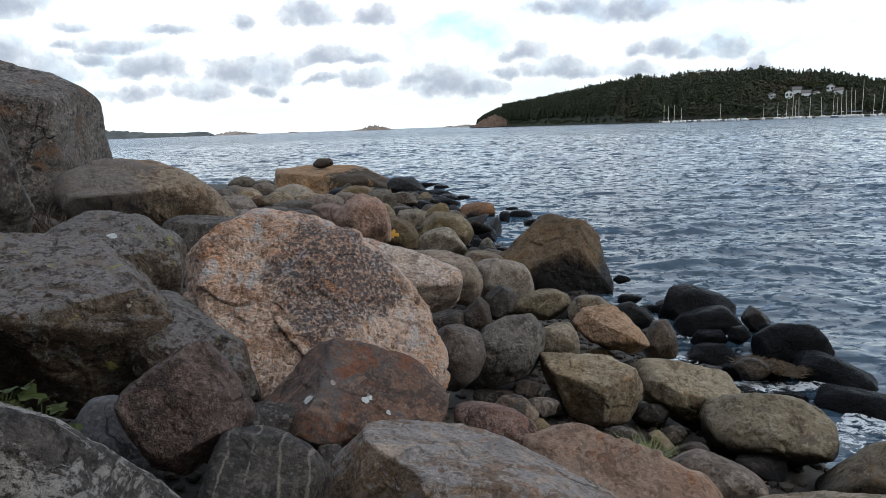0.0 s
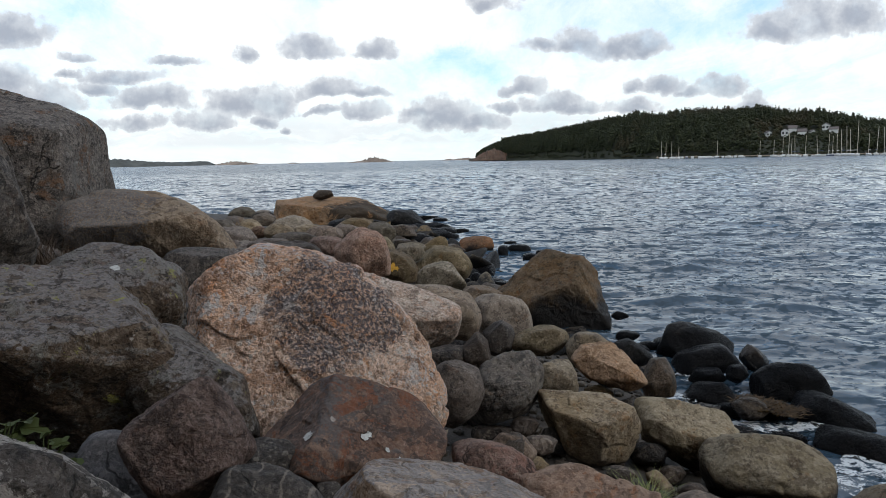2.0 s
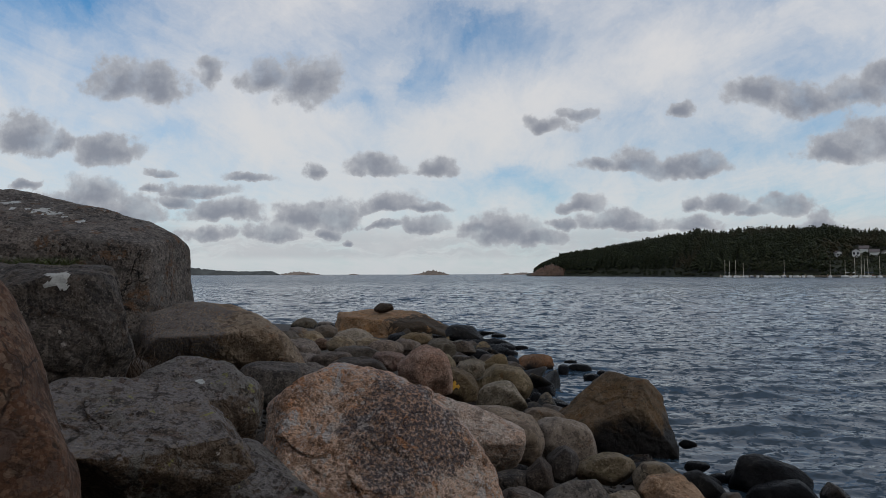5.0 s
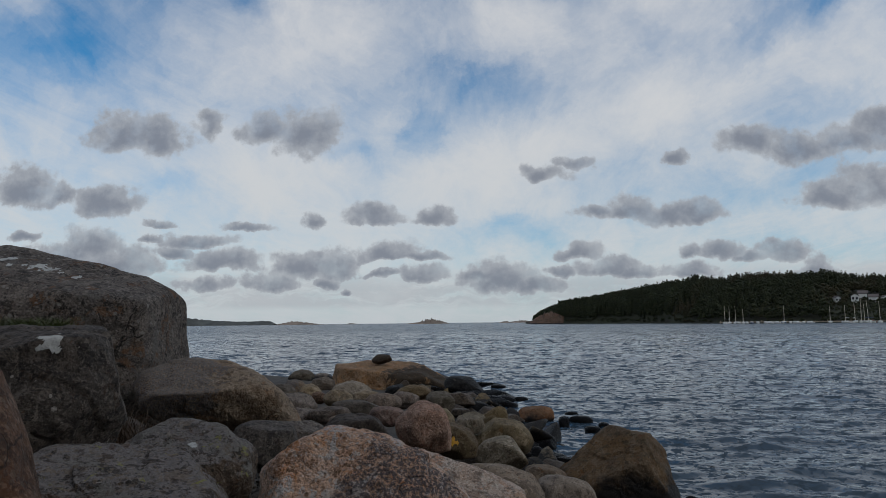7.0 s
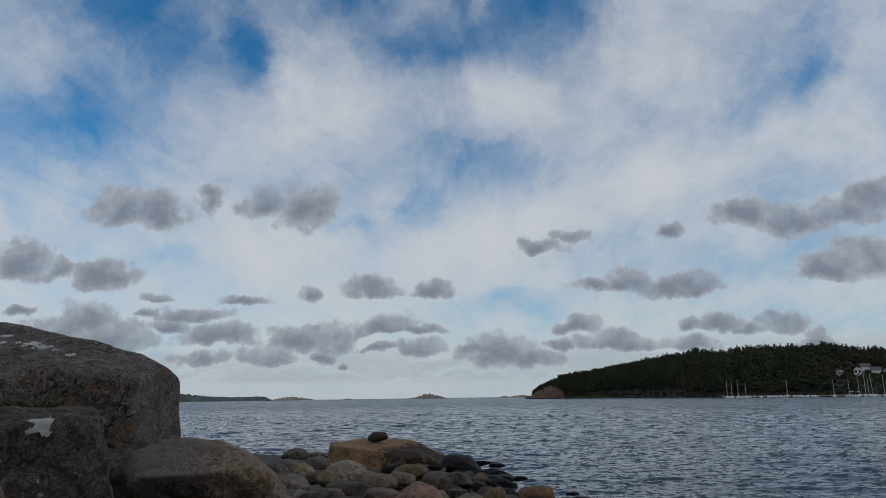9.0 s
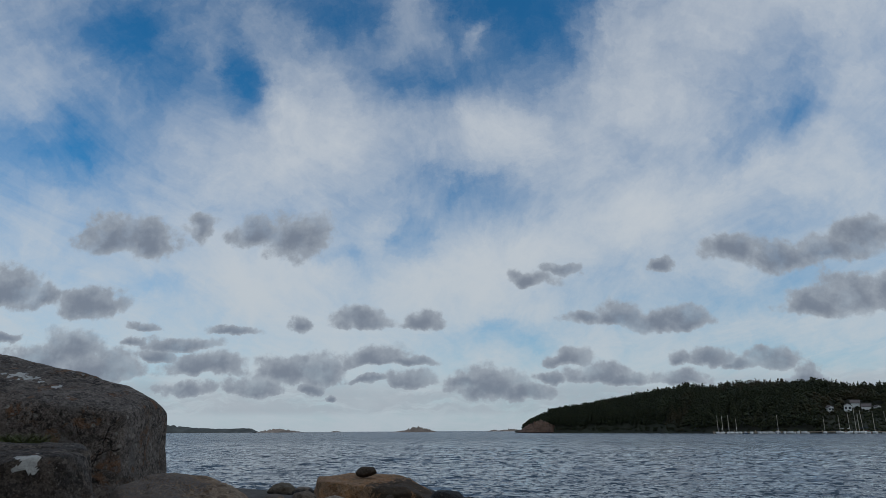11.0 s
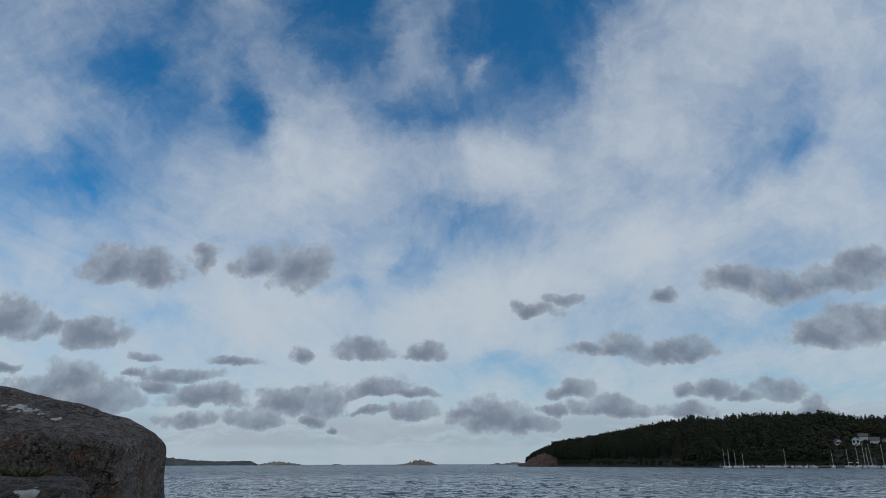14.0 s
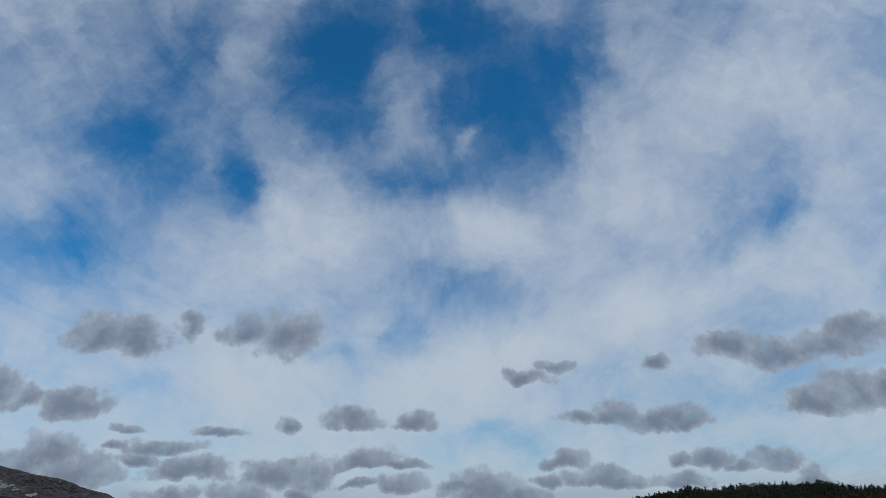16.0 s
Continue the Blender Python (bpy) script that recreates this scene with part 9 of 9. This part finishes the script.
# ---- small growth, foam and loose stones ----
def lichen_patch(label, where, size, mat, seed, name="lichen_patch"):
    """A crust that follows the stone's own surface round a place on it."""
    ob = BOULDERS[label]
    me = ob.data
    at = Vector(where) - ob.location
    near = min(me.vertices, key=lambda v: (v.co.normalized() - at.normalized()).length).co.copy()
    pick = {}
    verts, faces = [], []
    for f in me.polygons:
        c = f.center
        if (c - near).length < size * (0.75 + 0.9 * noise.noise(c * 22 + Vector((seed, 0, 0)))):
            for i in f.vertices:
                if i not in pick:
                    pick[i] = len(verts)
                    verts.append(me.vertices[i].co + me.vertices[i].normal * 0.004)
            faces.append([pick[i] for i in f.vertices])
    if faces:
        crust = new(name, mesh_of(name, verts, faces, mat))
        crust.parent = ob
        tagged(crust, "pale crust of lichen" if mat is LICHEN else "orange spot of lichen")


lichen_patch("grey granite boulder with a white lichen patch", (-1.78, 3.17, 2.07), 0.050, LICHEN, 1)
for k, (x, z, size) in enumerate(((-5.32, 2.92, 0.070), (-5.00, 2.69, 0.100), (-4.86, 2.65, 0.090), (-4.81, 2.69, 0.060), (-4.73, 2.61, 0.050), (-4.57, 2.49, 0.070), (-5.07, 2.59, 0.050), (-5.13, 2.63, 0.040), (-5.39, 2.76, 0.060), (-5.28, 2.53, 0.040))):
    lichen_patch("massive weathered grey granite outcrop streaked with rust", (x, 7.5, z), size, LICHEN, 40 + k)
lichen_patch("grey lichen-covered boulder with a white mark", (-1.29, 3.55, 1.56), 0.034, LICHEN, 2)
lichen_patch("rounded boulder with an orange lichen spot", (-0.25, 7.0, 0.86), 0.065, LICHEN_ORANGE, 3)
for k, (x, z) in enumerate(((0.02, 1.09), (0.13, 1.12), (0.17, 0.98), (-0.30, 1.10), (0.22, 0.93))):
    lichen_patch("rust-stained dark boulder with white lichen spots", (x, 2.33, z), 0.015, LICHEN, 10 + k)


def leaf_mesh():
    """A lobed leaf, folded along its midrib, that points along x."""
    n = 15
    verts, faces = [(0, 0, 0)], []
    for i in range(n):
        a = -2.6 + 5.2 * i / (n - 1)
        r = 0.034 * (0.75 + 0.33 * math.cos(a * 3.6)) * (1.25 if abs(a) < 0.6 else 1.0)
        x, y = 0.034 + r * math.cos(a), r * math.sin(a)
        verts.append((x, y, 0.35 * abs(y) - 2.2 * x * x))
    for i in range(1, n):
        faces.append((0, i, i + 1))
    me = mesh_of("leaf", verts, faces, LEAF, smooth=False)
    return me


LEAF_MESH = leaf_mesh()


def herb(place, leaves, spread, seed):
    r = random.Random(seed)
    base = new("herb")
    base.location = place
    tips = []
    for _ in range(leaves // 4 + 1):
        bm = bmesh.new()
        a = r.uniform(0, math.tau)
        tip = Vector((math.cos(a) * spread * r.uniform(0.2, 1), math.sin(a) * spread * r.uniform(0.2, 1), r.uniform(0.04, 0.17)))
        rod(bm, (0, 0, -0.15), tip * 0.6, 0.003, 0.0025, 5)
        rod(bm, tip * 0.6, tip, 0.0025, 0.0015, 5)
        part("stem", bm, LEAF, base)
        tips.append(tip)
    for k in range(leaves):
        ob = new("leaf", LEAF_MESH)
        ob.parent = base
        tip = tips[k % len(tips)]
        s = r.uniform(0.5, 1.05)
        ob.matrix_basis = Matrix.Translation(tip * r.uniform(0.6, 1.0) + Vector((r.uniform(-0.02, 0.02), r.uniform(-0.02, 0.02), 0))) @ pose(0, 0, 0, r.uniform(-25, 25), r.uniform(-30, 35), r.uniform(0, 360)) @ Matrix.Diagonal((s, s, s, 1))
    return tagged(base, "leafy green herb growing between boulders", "plant")


herb((-0.93, 1.98, 1.16), 34, 0.10, 3)
herb((-0.82, 1.98, 1.08), 22, 0.09, 4)


def tuft(name, place, blades, height, spread, mat, seed, label, category, droop=0.5, width=0.004):
    r = random.Random(seed)
    verts, faces = [], []
    for _ in range(blades):
        a, b = r.uniform(0, math.tau), r.uniform(0, math.tau)
        x, y = math.cos(b) * spread * r.random(), math.sin(b) * spread * r.random()
        h = height * r.uniform(0.5, 1.0)
        n = Vector((-math.sin(a), math.cos(a), 0)) * width
        last = None
        for k in range(5):
            f = k / 4
            p = Vector((x + math.cos(a) * droop * h * f * f, y + math.sin(a) * droop * h * f * f, h * (f - 0.35 * droop * f * f)))
            w = n * (1 - f * 0.9)
            i = len(verts)
            verts += [p - w, p + w]
            if last is not None:
                faces.append((last, last + 1, i + 1, i))
            last = i
    ob = new(name, mesh_of(name, verts, faces, mat, smooth=False))
    ob.location = place
    return tagged(ob, label, category)


tuft("grass_tuft", (1.0, 2.80, 0.52), 120, 0.22, 0.07, GRASS, 5, "small tuft of green and straw grass", "grass", 0.6, 0.003)
tuft("grass_tuft", (1.03, 2.84, 0.52), 50, 0.13, 0.05, GRASS, 6, "small tuft of green and straw grass", "grass", 0.8, 0.003)
tuft("heather", (-2.12, 4.45, 1.18), 160, 0.42, 0.16, HEATH, 7, "dry brown heather in a rock cleft", "shrub", 0.5, 0.004)
tuft("heather", (-2.30, 4.55, 1.25), 120, 0.40, 0.14, HEATH, 8, "dry brown heather in a rock cleft", "shrub", 0.5, 0.004)
for k in range(5):
    tuft("moss_clump", (-2.95 + 0.13 * k, 4.02 + 0.05 * (k % 3), 2.0), 170, 0.17, 0.10, MOSS, 20 + k, "low olive moss and grass on a ledge", "moss", 0.9, 0.004)
tuft("seaweed", (2.50, 4.95, 0.13), 520, 0.05, 0.17, WRACK, 9, "heap of yellow-brown bladder wrack on a rock", "seaweed", 1.5, 0.009)
tuft("seaweed", (2.68, 4.88, 0.10), 420, 0.045, 0.15, WRACK, 10, "heap of yellow-brown bladder wrack on a rock", "seaweed", 1.7, 0.009)

# foam in the pockets between the outer stones: thin lace on the water
fv, ff = [], []
for cx, cy, rx, ry in ((2.42, 4.80, 0.30, 0.10), (2.66, 4.76, 0.26, 0.09), (2.73, 4.0, 0.24, 0.26), (2.36, 5.94, 0.08, 0.22), (2.10, 5.40, 0.16, 0.14)):
    base, rings, spokes = len(fv), 7, 26
    for k in range(rings + 1):
        for m in range(spokes):
            a, f = m * math.tau / spokes, k / rings
            f *= 1 + 0.45 * noise.noise((math.cos(a) * 1.5 + cx * 5, math.sin(a) * 1.5, cy))
            px, py = cx + rx * f * math.cos(a), cy + ry * f * math.sin(a)
            fv.append((px, py, 0.030 + 0.006 * noise.noise((px * 9, py * 9, 2))))
    for k in range(rings):
        for m in range(spokes):
            n2 = (m + 1) % spokes
            ff.append((base + k * spokes + m, base + k * spokes + n2, base + (k + 1) * spokes + n2, base + (k + 1) * spokes + m))
tagged(new("foam", mesh_of("foam", fv, ff, FOAM)), "white sea foam between wet stones", "foam", kind="stuff")

# loose stones filling the gaps
r = random.Random(47)
shapes = []
for k, mat in enumerate(("dark", "brown_grey", "dark", "wet_brown", "grey", "dark", "tan")):
    cuts = []
    for _ in range(13):
        u = Vector((r.gauss(0, 1), r.gauss(0, 1), r.gauss(0, 1) * 1.3)).normalized()
        cuts.append(tuple(u / (1.0 * r.uniform(0.8, 1.15) * (0.72 if abs(u.z) > 0.6 else 1.0))))
    shapes.append(stone_mesh("stone", cuts, 7, mat, 2, 70 + k))
shore_shapes = []
for k, mat in enumerate(("black", "wet_brown", "black", "olive")):
    cuts = []
    for _ in range(15):
        u = Vector((r.gauss(0, 1), r.gauss(0, 1), r.gauss(0, 1))).normalized()
        cuts.append(tuple(u / r.uniform(0.78, 1.1)))
    shore_shapes.append(stone_mesh("stone", cuts, 22, mat, 3, 90 + k))
# gravel too fine to pick apart
gv, gf = [], []
while len(gv) < 12 * 5200:
    y = 1.2 + 6.5 * r.random() ** 1.2
    x = r.uniform(-2.4, shore_x(y) + 0.2)
    s = r.uniform(0.010, 0.042)
    z = ground_z(x, y)
    base = len(gv)
    for u in d0:
        k = s * r.uniform(0.7, 1.15)
        gv.append((x + u[0] * k, y + u[1] * k, z + s * 0.35 + u[2] * k * 0.7))
    gf.extend([tuple(i + base for i in f) for f in f0])
tagged(new("gravel", mesh_of("gravel", gv, gf, GRAVEL, smooth=False)), "dark wet gravel between the boulders", "gravel", kind="stuff")

count = 0
while count < 290:
    y = 1.3 + 7.5 * r.random() ** 1.25
    x = r.uniform(-2.6 - 0.1 * y, shore_x(y) + 0.35)
    s = r.uniform(0.05, 0.15)
    z = ground_z(x, y)
    mesh = shapes[3 if z < 0.05 else r.randrange(7)]
    ob = new("stone", mesh)
    ob.matrix_basis = Matrix.LocRotScale((x, y, z + s * 0.45), Euler((r.uniform(-0.5, 0.5), r.uniform(-0.5, 0.5), r.uniform(0, 6.28))), (s, s * r.uniform(0.75, 1.1), s * r.uniform(0.7, 1.0)))
    tagged(ob, "small dark loose stone between boulders", "stone", "loose stones in the gaps")
    count += 1

# low dark stones strewn along the far waterline
count = 0
while count < 130:
    y = 8.5 + 12 * r.random()
    x = shore_x(y) + r.uniform(-1.5, 0.75)
    s = r.uniform(0.10, 0.30) * (0.8 + 0.02 * y)
    z = max(ground_z(x, y), -0.25)
    ob = new("shore_rock", shore_shapes[r.randrange(4)])
    ob.matrix_basis = Matrix.LocRotScale((x, y, z + s * 0.25), Euler((r.uniform(-0.3, 0.3), r.uniform(-0.3, 0.3), r.uniform(0, 6.28))), (s, s * r.uniform(0.6, 1.0), s * r.uniform(0.5, 0.8)))
    tagged(ob, "low dark wet rock at the waterline", "rock", "rocks along the waterline")
    count += 1
